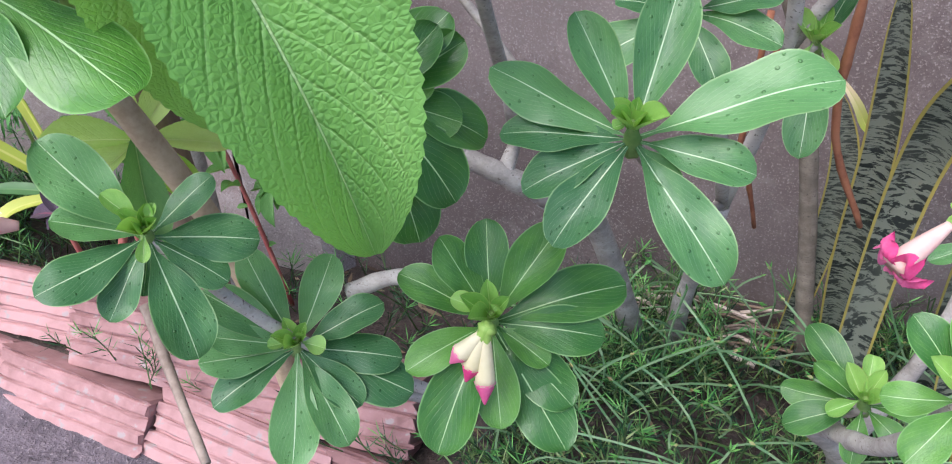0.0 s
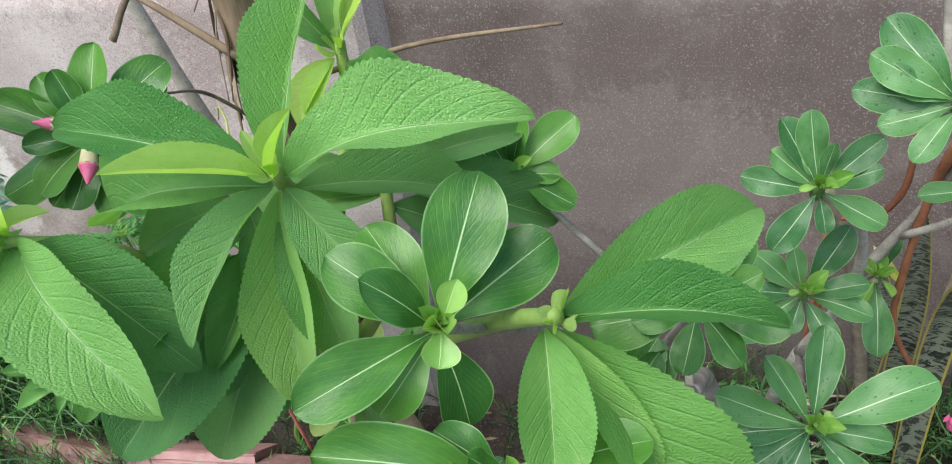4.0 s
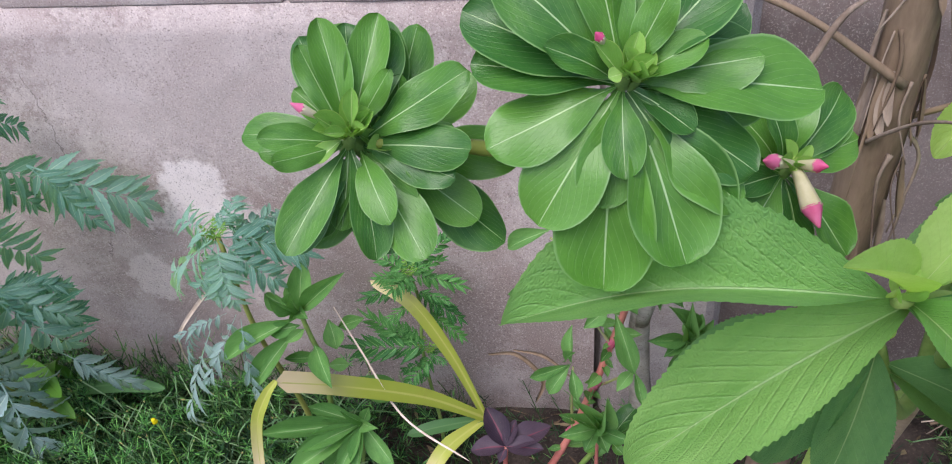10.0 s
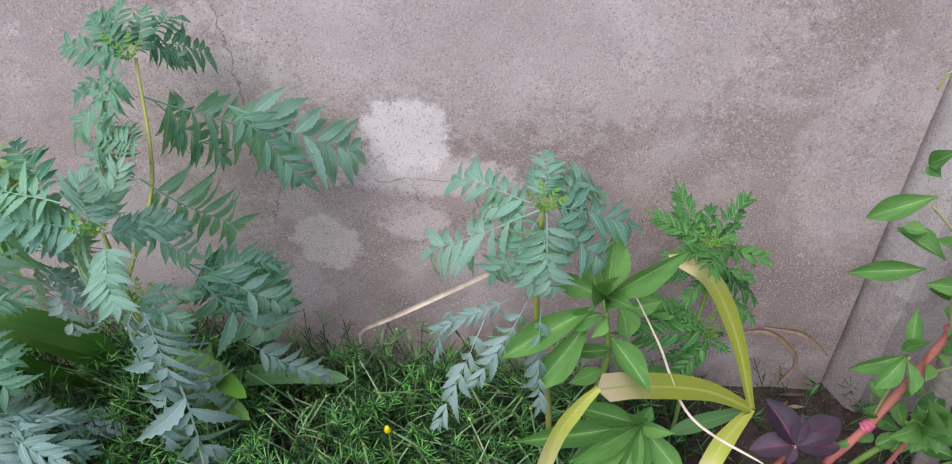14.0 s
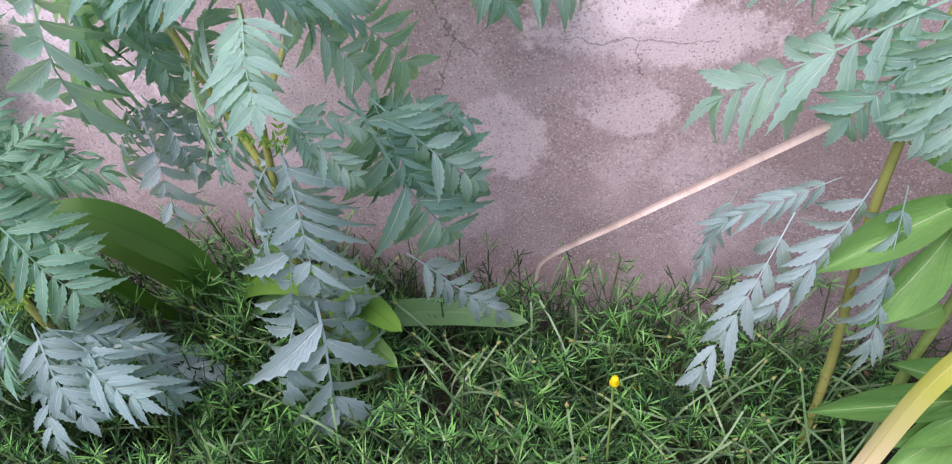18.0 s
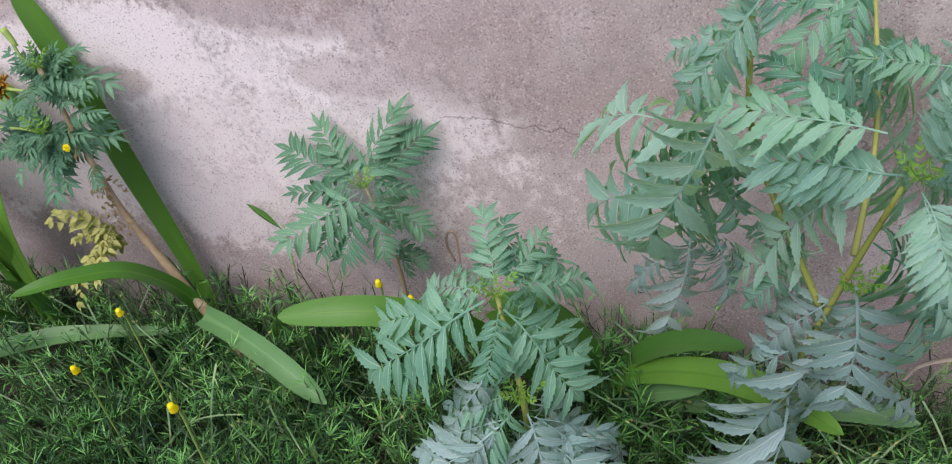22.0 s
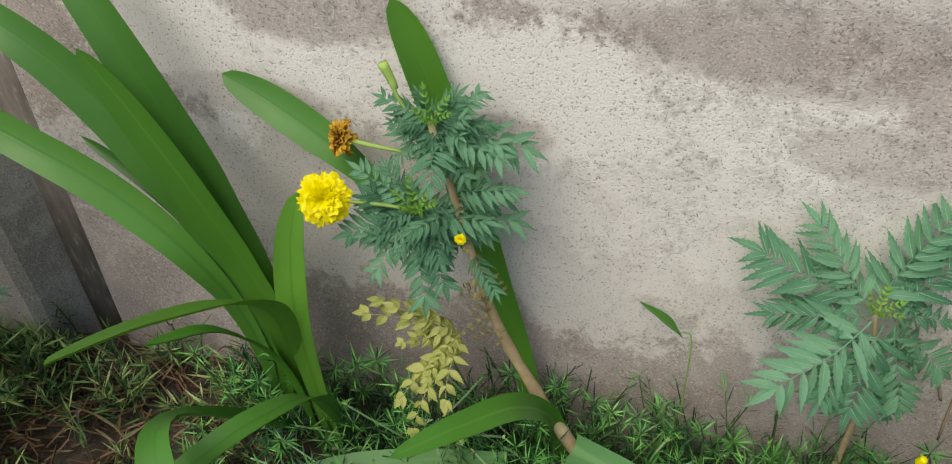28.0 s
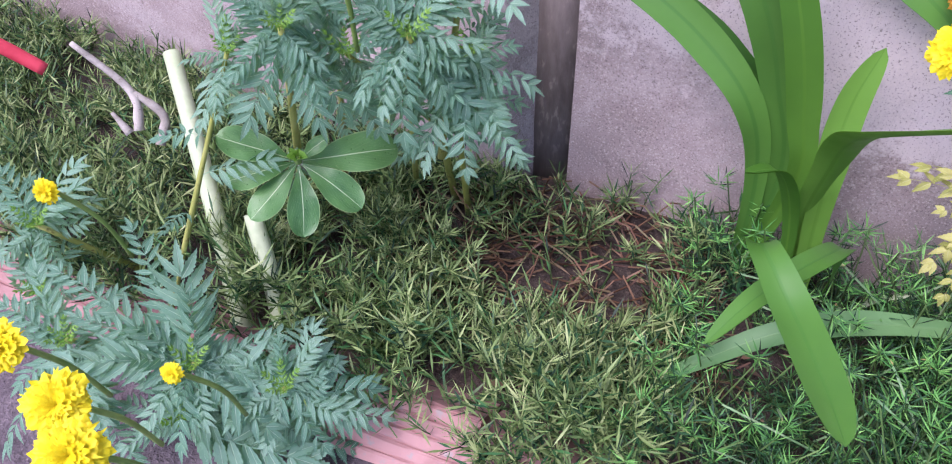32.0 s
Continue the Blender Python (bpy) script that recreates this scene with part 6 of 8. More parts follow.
m7 = marigold("leaning marigold with a yellow flower and a withered one", [([(-1.783, -0.12, 0.036), (-1.862, -0.1, 0.147), (-1.921, -0.09, 0.248), (-1.949, -0.09, 0.329), (-1.997, -0.069, 0.483)], 0.0095, 0.0038)], [((-1.997, -0.069, 0.483), (0.13, -0.61, 0.78), [(170, 18, 4.7, 2.1), (-168, -1, 3.4, 1.4), (135, 40, 2.9, 1.2), (60, 42, 2.8, 1.1), (10, -17, 8.6, 3.9), (30, 21, 4.3, 1.9), (18, -6, 5.1, 2.3), (-35, -55, 4.5, 2), (-140, -41, 4.3, 1.8), (-3, -25, 4.4, 1.9), (-56, -59, 2.7, 1.1), (-27, -45, 5.4, 2.4)], GOLD_F), ((-2.006, -0.094, 0.408), (0.13, -0.54, 0.83), [(-160, -18, 6.6, 2.9), (165, 24, 6.4, 2.7), (-178, 10, 4.9, 2.1), (147, 40, 4.7, 2), (-129, -46, 6.5, 2.8), (-62, -49, 3.1, 1.2), (-66, -58, 8.1, 3.5), (-40, -54, 7.2, 3.2), (20, -1, 4.2, 1.9), (25, 1, 7.9, 3.2), (13, -7, 8.8, 3.4), (-111, -49, 4.1, 1.8), (-154, -15, 3.7, 1.6), (-21, -35, 4.4, 1.7)], GOLD_F), ((-1.973, -0.085, 0.253), (0.08, -0.46, 0.88), [(179, 0, 10.5, 3.6), (176, 11, 9.2, 3.1), (-165, -14, 6.3, 2.3), (-124, -32, 5.1, 1.8), (-134, -40, 9.5, 3.3), (-111, -43, 11.1, 3.9), (-106, -47, 3.4, 1.2)], GOLD_W)], 207, GOLD_F, STEM_TAN, 3.0, 0.36)
rs7 = random.Random(7)
for k in range(16):
    c = Vector((-1.921, -0.09, 0.248)).lerp(Vector((-1.997, -0.069, 0.483)), rs7.uniform(0.1, 0.75))
    d = (way(rs7.uniform(150, 390), rs7.uniform(-70, 10)) + Vector((0, -0.2, 0))).normalized()
    tip = c + d * rs7.uniform(0.025, 0.05)
    tip.y = min(tip.y, -0.02)
    put_leaf(GOLD_D, c, tip, (0.1, -0.8, 0.4), 0.035, m7, rs7, "dry_leaf")
flower_head(m7, (-2.081, -0.111, 0.421), (0.15, -0.85, 0.45), 0.025, seed=1, layers=9)
stem(m7, "flower_stalk", STEM_GREEN, [(-2.006, -0.094, 0.408), (-2.03, -0.1, 0.415), (-2.081, -0.111, 0.421)], 0.0016, 0.0018, 0.03, 6, 209)
flower_head(m7, (-2.086, -0.05, 0.441), (-0.6, -0.5, 0.3), 0.019, PETAL_DEAD, 5, 2, 0.5)
stem(m7, "flower_stalk", STEM_GREEN, [(-2.0, -0.07, 0.45), (-2.05, -0.06, 0.445), (-2.086, -0.05, 0.441)], 0.0015, 0.0028, 0.03, 6, 210)
stem(m7, "flower_stalk", STEM_GREEN, [(-2.01, -0.07, 0.48), (-2.028, -0.06, 0.5), (-2.034, -0.055, 0.512)], 0.0018, 0.002, 0.03, 6, 211)
part("flower_bud", tube([(-2.03, -0.056, 0.503), (-2.034, -0.055, 0.512), (-2.04, -0.055, 0.525)], 0.003, 0.0045, 8, 3), SEPAL, m7)
flower_head(m7, (-1.962, -0.113, 0.402), (0.1, -0.8, 0.4), 0.0055, PETAL_YELLOW, 3, 5)
m8 = marigold("bushy marigold with several yellow flowers", [([(-2.6, -0.08, 0.0), (-2.58, -0.15, 0.2), (-2.535, -0.268, 0.409)], 0.007, 0.004), ([(-2.78, -0.2, 0.0), (-2.641, -0.319, 0.42)], 0.007, 0.004), ([(-2.74, -0.45, 0.0), (-2.674, -0.525, 0.126)], 0.006, 0.004), ([(-2.84, -0.48, 0.0), (-2.816, -0.561, 0.13)], 0.006, 0.004), ([(-2.88, -0.38, 0.0), (-2.93, -0.472, 0.175)], 0.006, 0.004), ([(-2.57, -0.1, 0.0), (-2.55, -0.15, 0.2), (-2.5, -0.227, 0.37)], 0.006, 0.003), ([(-2.74, -0.16, 0.0), (-2.7, -0.18, 0.2), (-2.644, -0.238, 0.434)], 0.006, 0.003), ([(-2.58, -0.15, 0.2), (-2.611, -0.267, 0.367)], 0.004, 0.003), ([(-2.82, -0.46, 0.0), (-2.724, -0.313, 0.367)], 0.005, 0.003), ([(-2.55, -0.2, 0.2), (-2.485, -0.223, 0.559)], 0.005, 0.003), ([(-2.62, -0.15, 0.1), (-2.563, -0.233, 0.446)], 0.005, 0.003), ([(-2.64, -0.48, 0.0), (-2.588, -0.494, 0.095)], 0.004, 0.003)],
              [((-2.535, -0.268, 0.409), (0.45, -0.45, 0.77), [(-166, 24, 7.7, 2.9), (-136, -3, 4, 1.4), (-94, -46, 7.6, 3), (23, -32, 5.9, 2.1), (32, -40, 11.1, 4), (15, -52, 18.2, 6.5), (32, -29, 8.3, 3), (-75, -64, 10.1, 3.9), (-2, -58, 7.9, 3.1), (160, 42, 8.2, 3), (76, 27, 7.5, 2.8), (64, 24, 12, 4.8)], None), ((-2.641, -0.319, 0.42), (0.54, -0.38, 0.75), [(-165, 35, 5.8, 2.3), (-113, -25, 6.5, 2.5), (-97, -47, 9.6, 3.8), (-27, -60, 10, 3.7), (18, -54, 7.2, 2.5), (118, 49, 5.2, 2.1), (8, -58, 10.2, 4), (82, 26, 6.6, 2.4), (152, 54, 7.2, 3)], None), ((-2.674, -0.525, 0.126), (0.39, -0.24, 0.89), [(-178, 30, 17, 6.7), (-164, 28, 12.6, 4.8), (148, 37, 16.1, 6.9), (-104, -25, 7.9, 3.4), (62, -13, 7.4, 3), (60, -14, 13.8, 5.5), (33, -25, 20, 8.6), (44, -25, 16, 6.9), (110, 26, 3.5, 1.5), (3, -39, 9.7, 4.2), (10, -43, 14.5, 5.6), (-76, -43, 9, 3.4), (-144, 16, 9.9, 4.1), (14, -34, 5.6, 2.3)], None), ((-2.816, -0.561, 0.13), (0.47, -0.2, 0.86), [(-171, 31, 7.6, 2.8), (146, 34, 8.6, 3.3), (81, 5, 7.5, 2.9), (-108, -19, 6.7, 2.8), (-36, -47, 10, 3.8), (27, -37, 7.9, 3.1), (-88, -23, 12.2, 4.6), (-63, -48, 11.9, 4.9), (-26, -56, 16.2, 7)], None), ((-2.93, -0.472, 0.175), (0.53, -0.25, 0.81), [(158, 40, 7.3, 2.9), (87, 22, 8.4, 3.2), (68, -6, 7, 2.8), (-108, -21, 5.5, 2.2), (-27, -63, 5.6, 2.2), (-151, 27, 2.5, 1.1)], None), ((-2.5, -0.227, 0.37), (0.4, -0.47, 0.79), [(-16, -52, 11.7, 4.6), (-17, -61, 8.7, 3.4), (-63, -57, 11.7, 5), (-101, -55, 11.8, 4.6), (24, -29, 8, 3.1), (-80, -52, 5.8, 2.2), (-131, -31, 7, 2.6), (74, 34, 5.4, 2.1), (42, 1, 5.2, 2.1)], None), ((-2.644, -0.238, 0.434), (0.52, -0.44, 0.73), [(-151, 14, 7.2, 3), (-117, -39, 8.3, 3.5), (-46, -62, 7.5, 2.9), (34, -51, 8.8, 3.3), (59, 10, 5, 2), (-98, -50, 11.2, 4.5), (-125, -11, 8.3, 3.2), (54, -18, 6.7, 2.5), (97, 40, 4.7, 1.8)], None), ((-2.611, -0.267, 0.367), (0.48, -0.41, 0.77), [(-11, -66, 9.1, 3.7), (23, -46, 9.5, 3.6), (-143, 16, 7.7, 3.2), (9, -47, 4.3, 1.6), (-138, -8, 5.2, 2.2), (-97, -41, 3.1, 1.3)], None), ((-2.724, -0.313, 0.367), (0.55, -0.35, 0.76), [(-97, -46, 8, 3.1), (-59, -57, 5.8, 2.3), (24, -62, 5.1, 2), (140, 57, 5.9, 2.2), (79, 28, 4.9, 1.9), (-136, -3, 4.3, 1.6)], None), ((-2.694, -0.554, 0.047), (0.38, -0.2, 0.91), [(168, 33, 11.8, 5), (154, 24, 5.6, 2.4), (93, 17, 6.7, 2.6), (57, -18, 10.5, 4.2), (41, -25, 16.6, 6.4), (28, -23, 20.7, 8.1), (19, -37, 8.9, 3.7), (-125, -5, 6.8, 2.7), (64, -7, 13.4, 5.3)], None), ((-2.915, -0.518, 0.114), (0.5, -0.21, 0.84), [(162, 41, 6.8, 2.9), (131, 42, 7.2, 2.9), (95, 11, 7, 3), (52, -20, 6.4, 2.8), (6, -56, 6.4, 2.4), (-97, -22, 6.5, 2.5), (-55, -44, 5.7, 2.4)], None), ((-2.485, -0.223, 0.559), (0.53, -0.47, 0.7), [(-176, 39, 5.5, 2.1), (-123, -47, 5.3, 2.1), (-6, -62, 4.3, 1.7), (59, 0, 5.8, 2.2), (86, 40, 5.5, 2.1), (49, -29, 7.3, 2.9), (-139, -2, 3.9, 1.6), (9, -69, 6.8, 2.9), (46, -21, 9.4, 3.7), (-87, -67, 7, 2.6)], None), ((-2.563, -0.233, 0.446), (0.52, -0.4, 0.75), [(154, 52, 4.6, 2), (-108, -45, 6.9, 2.6), (-43, -70, 7, 2.7), (36, -49, 6.8, 2.7), (55, -2, 6.7, 2.7), (86, 26, 6.3, 2.5), (-83, -63, 8.8, 3.6), (38, -32, 9.1, 3.5), (56, -8, 11.1, 4.4)], None), ((-2.588, -0.494, 0.095), (0.32, -0.26, 0.91), [(38, -19, 9.9, 4.2), (59, -6, 6.4, 2.7), (92, 19, 7.2, 3), (12, -26, 9.3, 3.9), (-20, -38, 7.9, 3.2), (-86, -38, 6.6, 2.6), (-119, -10, 6.6, 2.8), (-177, 20, 5.2, 1.9), (127, 34, 5.2, 2), (19, -21, 11.5, 4.8)], None)], 208, GOLD_L, STEM_YELLOW, 2.0)
for k, (c, a, r) in enumerate((((-2.604, -0.679, 0.323), (0.4, -0.4, 0.7), 0.027), ((-2.547, -0.711, 0.347), (0.4, -0.4, 0.7), 0.026), ((-2.786, -0.517, 0.324), (0.3, -0.7, 0.3), 0.014), ((-2.59, -0.598, 0.262), (0.3, -0.6, 0.5), 0.011), ((-2.673, -0.664, 0.335), (0.2, -0.6, 0.6), 0.022), ((-2.591, -0.325, 0.521), (0.2, -0.6, 0.6), 0.026))):
    h = flower_head(m8, c, a, r, PETAL_YELLOW, 6 if r > 0.02 else 3, 20 + k)
    p = Vector(c)
    stem(m8, "flower_stalk", STEM_GREEN, [p - Vector(a).normalized() * r * 0.5, p + Vector((0.01, 0.03, -0.06)), p + Vector((0.0, 0.05, -0.14))], 0.0025, 0.0025, 0.03, 6, 230 + k)

# pale thick cut stalks and twigs at the far end
for a, b in (((-2.71, -0.43, -0.01), (-2.95, -0.195, 0.23)), ((-2.655, -0.42, -0.01), (-2.735, -0.335, 0.15))):
    st = plant("cut_stalk", "thick pale green stalk standing in the bed", "stalk", "pale stalks")
    stem(st, "stalk", STEM_PALE, [a, (Vector(a) + Vector(b)) / 2 + Vector((0.004, 0, 0)), b], 0.0125, 0.011, 0.004, 10, 240)
twig = plant("bare_twig", "bare forked grey twig standing among the plants", "twig")
stem(twig, "twig_stem", BARK_PALE, [(-2.847, -0.357, 0.255), (-2.863, -0.337, 0.291), (-2.912, -0.349, 0.348)], 0.006, 0.003, 0.15, 7, 241)
stem(twig, "twig_stem", BARK_PALE, [(-2.827, -0.352, 0.237), (-2.833, -0.33, 0.262), (-2.863, -0.337, 0.291)], 0.006, 0.004, 0.15, 7, 242)
stem(twig, "twig_stem", BARK_PALE, [(-2.853, -0.365, 0.255), (-2.871, -0.364, 0.278)], 0.005, 0.002, 0.15, 7, 243)


# ---- strap-leaved lilies ----
def lily(label, leaves):
    p = plant("spider_lily", label, "plant", "strap-leaved lilies")
    for pts, w, mat, *more in leaves:
        part("leaf", strap(pts, w, more[0] if more else (0.0, -0.75, 0.6), more[1] if len(more) > 1 else 0.22, more[2] if len(more) > 2 else 0.5), mat, p)
    return p


LB = (-2.205, -0.055, 0.0)
lily_a = lily("large lily clump of long green strap leaves", [
    ([LB, (-2.178, -0.075, 0.232), (-2.206, -0.08, 0.37), (-2.249, -0.07, 0.463), (-2.293, -0.06, 0.549), (-2.349, -0.04, 0.623)], 0.043, LILY_LEAF),
    ([LB, (-2.187, -0.08, 0.212), (-2.215, -0.09, 0.33), (-2.246, -0.1, 0.419), (-2.294, -0.1, 0.492), (-2.357, -0.1, 0.547), (-2.439, -0.09, 0.575)], 0.041, LILY_LEAF),
    ([LB, (-2.21, -0.08, 0.196), (-2.237, -0.1, 0.306), (-2.303, -0.1, 0.375), (-2.385, -0.1, 0.424), (-2.464, -0.09, 0.45), (-2.537, -0.08, 0.467)], 0.038, LILY_LEAF),
    ([LB, (-2.17, -0.09, 0.213), (-2.182, -0.1, 0.306), (-2.207, -0.115, 0.41), (-2.238, -0.12, 0.49), (-2.266, -0.122, 0.545)], 0.034, LILY_BRIGHT),
    ([(-2.12, -0.1, 0.0), (-2.139, -0.1, 0.223), (-2.143, -0.08, 0.317), (-2.132, -0.065, 0.383)], 0.034, LILY_BRIGHT),
    ([(-2.13, -0.09, 0.0), (-2.15, -0.1, 0.16), (-2.143, -0.13, 0.28), (-2.139, -0.19, 0.359), (-2.128, -0.3, 0.453), (-2.085, -0.409, 0.554)], 0.036, LILY_BRIGHT, (-0.1, 0.1, 0.95)),
    ([(-2.14, -0.1, 0.0), (-2.16, -0.11, 0.17), (-2.185, -0.16, 0.28), (-2.215, -0.222, 0.322)], 0.022, LILY_BRIGHT, (0, 0.3, 1.0)),
    ([(-2.165, -0.08, 0.03), (-2.183, -0.255, 0.273), (-2.138, -0.341, 0.289), (-2.105, -0.417, 0.308), (-2.088, -0.475, 0.33)], 0.034, LILY_LEAF, (0, -0.5, 0.9), 0.3, 0.6),
    ([(-1.915, -0.12, 0.11), (-1.99, -0.15, 0.125), (-2.07, -0.185, 0.13), (-2.15, -0.23, 0.115), (-2.25, -0.28, 0.03)], 0.028, LILY_DULL, (0, -0.35, 0.9)),
    ([LB, (-2.21, -0.07, 0.257), (-2.269, -0.07, 0.35), (-2.364, -0.05, 0.399)], 0.018, LILY_LEAF),
    ([(-2.1, -0.08, 0.0), (-2.1, -0.15, 0.19), (-2.125, -0.22, 0.245), (-2.17, -0.29, 0.24), (-2.2, -0.35, 0.225)], 0.026, LILY_LEAF, (-0.2, -0.3, 0.95)),
])
lily_b = lily("lily with two green strap leaves leaning on the wall", [
    ([(-1.885, -0.04, 0.0), (-1.912, -0.03, 0.136), (-1.955, -0.022, 0.28), (-1.993, -0.018, 0.42), (-2.022, -0.015, 0.51), (-2.044, -0.014, 0.561)], 0.034, LILY_BRIGHT, (0.1, -0.75, 0.6), 0.3, 0.7),
    ([(-2.048, -0.04, 0.372), (-2.099, -0.035, 0.415), (-2.162, -0.025, 0.45), (-2.211, -0.02, 0.472)], 0.035, LILY_LEAF),
    ([(-1.862, -0.08, 0.0), (-1.868, -0.1, 0.15), (-1.895, -0.155, 0.25), (-1.938, -0.21, 0.282), (-1.985, -0.256, 0.286)], 0.026, LILY_BRIGHT, (0, -0.45, 0.9)),
])
part("cut_leaf", strap([(-1.848, -0.12, 0.15), (-1.785, -0.155, 0.168), (-1.71, -0.195, 0.175), (-1.62, -0.24, 0.16)], 0.03, (0, -0.5, 0.85), 0.4, 0.75, 0.1, 8, 1.0), LILY_DULL, lily_b, "dull green strap leaf cut off blunt")
lily_c = lily("lily with broad arching green leaves near the wall", [
    ([(-1.33, -0.074, 0.03), (-1.329, -0.11, 0.16), (-1.358, -0.14, 0.233), (-1.393, -0.16, 0.274), (-1.435, -0.17, 0.288)], 0.042, LILY_LEAF, (0, -0.4, 0.9)),
    ([(-1.33, -0.07, 0.03), (-1.353, -0.1, 0.128), (-1.396, -0.13, 0.207), (-1.445, -0.15, 0.248)], 0.036, LILY_BRIGHT, (0, -0.4, 0.9)),
    ([(-1.32, -0.08, 0.03), (-1.28, -0.1, 0.152), (-1.221, -0.13, 0.225), (-1.161, -0.16, 0.257)], 0.03, LILY_LEAF, (0, -0.4, 0.9)),
    ([(-1.32, -0.08, 0.03), (-1.278, -0.12, 0.146), (-1.197, -0.16, 0.209), (-1.126, -0.2, 0.232), (-1.07, -0.24, 0.235)], 0.036, LILY_BRIGHT, (0, -0.4, 0.9)),
    ([(-1.31, -0.09, 0.03), (-1.261, -0.14, 0.138), (-1.196, -0.17, 0.195)], 0.024, LILY_DULL, (0, -0.4, 0.9)),
    ([(-1.36, -0.09, 0.03), (-1.4, -0.17, 0.2), (-1.45, -0.225, 0.3), (-1.512, -0.25, 0.333), (-1.57, -0.267, 0.34), (-1.627, -0.276, 0.332)], 0.031, LILY_BRIGHT, (0, -0.6, 0.75), 0.22, 0.7),
    ([(-1.248, -0.12, 0.1), (-1.149, -0.12, 0.123), (-1.048, -0.13, 0.15), (-0.966, -0.14, 0.155)], 0.03, LILY_DULL, (0, -0.5, 0.8)),
    ([(-1.164, -0.1, 0.111), (-1.168, -0.13, 0.196), (-1.138, -0.19, 0.191), (-1.085, -0.22, 0.161)], 0.03, LILY_BRIGHT, (0, -0.4, 0.8)),
])
LE = (-0.41, -0.157, 0.146)
lily_d = lily("yellowing lily with bent and folded leaves", [
    ([LE, (-0.494, -0.2, 0.234), (-0.594, -0.27, 0.325), (-0.652, -0.33, 0.391)], 0.03, LILY_YELLOW, (0, -0.5, 0.8), 0.35, 0.97),
    ([(-0.65, -0.33, 0.394), (-0.668, -0.335, 0.369), (-0.69, -0.34, 0.317), (-0.71, -0.34, 0.204)], 0.017, LILY_YELLOW, (0, -0.8, 0.4), 0.3, 0.9),
    ([LE, (-0.456, -0.155, 0.283), (-0.508, -0.155, 0.387), (-0.562, -0.156, 0.423)], 0.022, LILY_YELLOW, (0, -0.8, 0.5), 0.5, 0.7),
    ([LE, (-0.462, -0.22, 0.147), (-0.491, -0.26, 0.116)], 0.026, LILY_YELLOW, (0, -0.4, 0.9), 0.4, 0.9),
    ([LE, (-0.48, -0.19, 0.157), (-0.529, -0.21, 0.157)], 0.022, LILY_DULL, (0, -0.4, 0.9), 0.3, 0.5),
])
for a, b, c, d, r in (((-0.966, -0.055, 0.132), (-0.952, -0.078, 0.19), (-0.872, -0.168, 0.326), (-0.705, -0.27, 0.535), 0.003), ((-0.606, -0.2, 0.41), (-0.569, -0.22, 0.341), (-0.517, -0.24, 0.232), (-0.419, -0.27, 0.179), 0.0016)):
    straw = plant("dry_straw", "bent dry pale straw lying across the plants", "straw", "dry straws")
    part("leaf", strap([a, b, c, d], r * 2, (0, -0.8, 0.5), 0.5, 0.8), DRY_STRAW, straw)


# ---- leafy weeds ----
def blades(p, rows, seed):
    """Single pointed leaves from foot to tip, with their breadth in centimetres."""
    rs = random.Random(seed)
    for base, tip, wd in rows:
        put_leaf(LANCE, Vector(base), Vector(tip), Vector((rs.uniform(-0.35, 0.35), -0.6, 0.7 + rs.uniform(-0.25, 0.25))), wd / 100, p, rs)


def weed(label, stems, heads, seed, stock=LANCE, mat=STEM_GREEN, name="leafy_weed"):
    p = plant(name, label, "plant", "weeds in the bed")
    for k, (pts, r0, r1) in enumerate(stems):
        stem(p, "stem", mat, pts, r0 * 0.8, r1 * 0.8, 0.08, 8, seed + k, 0.1)
        rs = random.Random(seed + 50 + k)
        for c in catmull(pts, 5)[3:] if stock is LANCE and r0 > 0.0025 and heads else ():
            for j in range(rs.randint(1, 2)):
                d = (way(rs.uniform(0, 360), rs.uniform(-10, 40)) + Vector((0, -0.5, 0))).normalized()
                ln = rs.uniform(0.018, 0.042)
                tip = c + d * ln
                tip.y = min(tip.y, -0.015)
                put_leaf(stock, c, tip, Vector((rs.uniform(-0.4, 0.4), -0.5, 0.7)), ln * 0.42, p, rs)
    for k, (c, a, rows) in enumerate(heads):
        rs = random.Random(seed * 5 + k)
        for az, el, ln, wd in rows:
            ln *= rs.uniform(0.72, 1.0) if stock is LANCE else 1.0
            el += rs.uniform(-12, 12)
            face = Vector(a) + Vector((rs.uniform(-0.2, 0.2), 0, 0.3))
            put_leaf(stock, Vector(c), Vector(c) + way(az, el) * (ln / 100), face, wd / 100 * (0.82 if stock is LANCE else 1.0), p, rs)
            if stock is LANCE:
                d2 = (way(az, el) + Vector((rs.uniform(-0.6, 0.6), rs.uniform(-0.4, 0.2), rs.uniform(-0.2, 0.4)))).normalized()
                put_leaf(stock, Vector(c), Vector(c) + d2 * (ln / 100 * rs.uniform(0.4, 0.7)), face, wd / 100 * 0.5, p, rs)
                d2 = (way(az, el) + Vector((rs.uniform(-1, 1), rs.uniform(-0.7, 0.2), rs.uniform(-0.6, 0.6)))).normalized()
                put_leaf(stock, Vector(c) - Vector(a) * 0.02, Vector(c) + d2 * (ln / 100 * rs.uniform(0.4, 0.8)), face, wd / 100 * 0.6, p, rs)
    return p


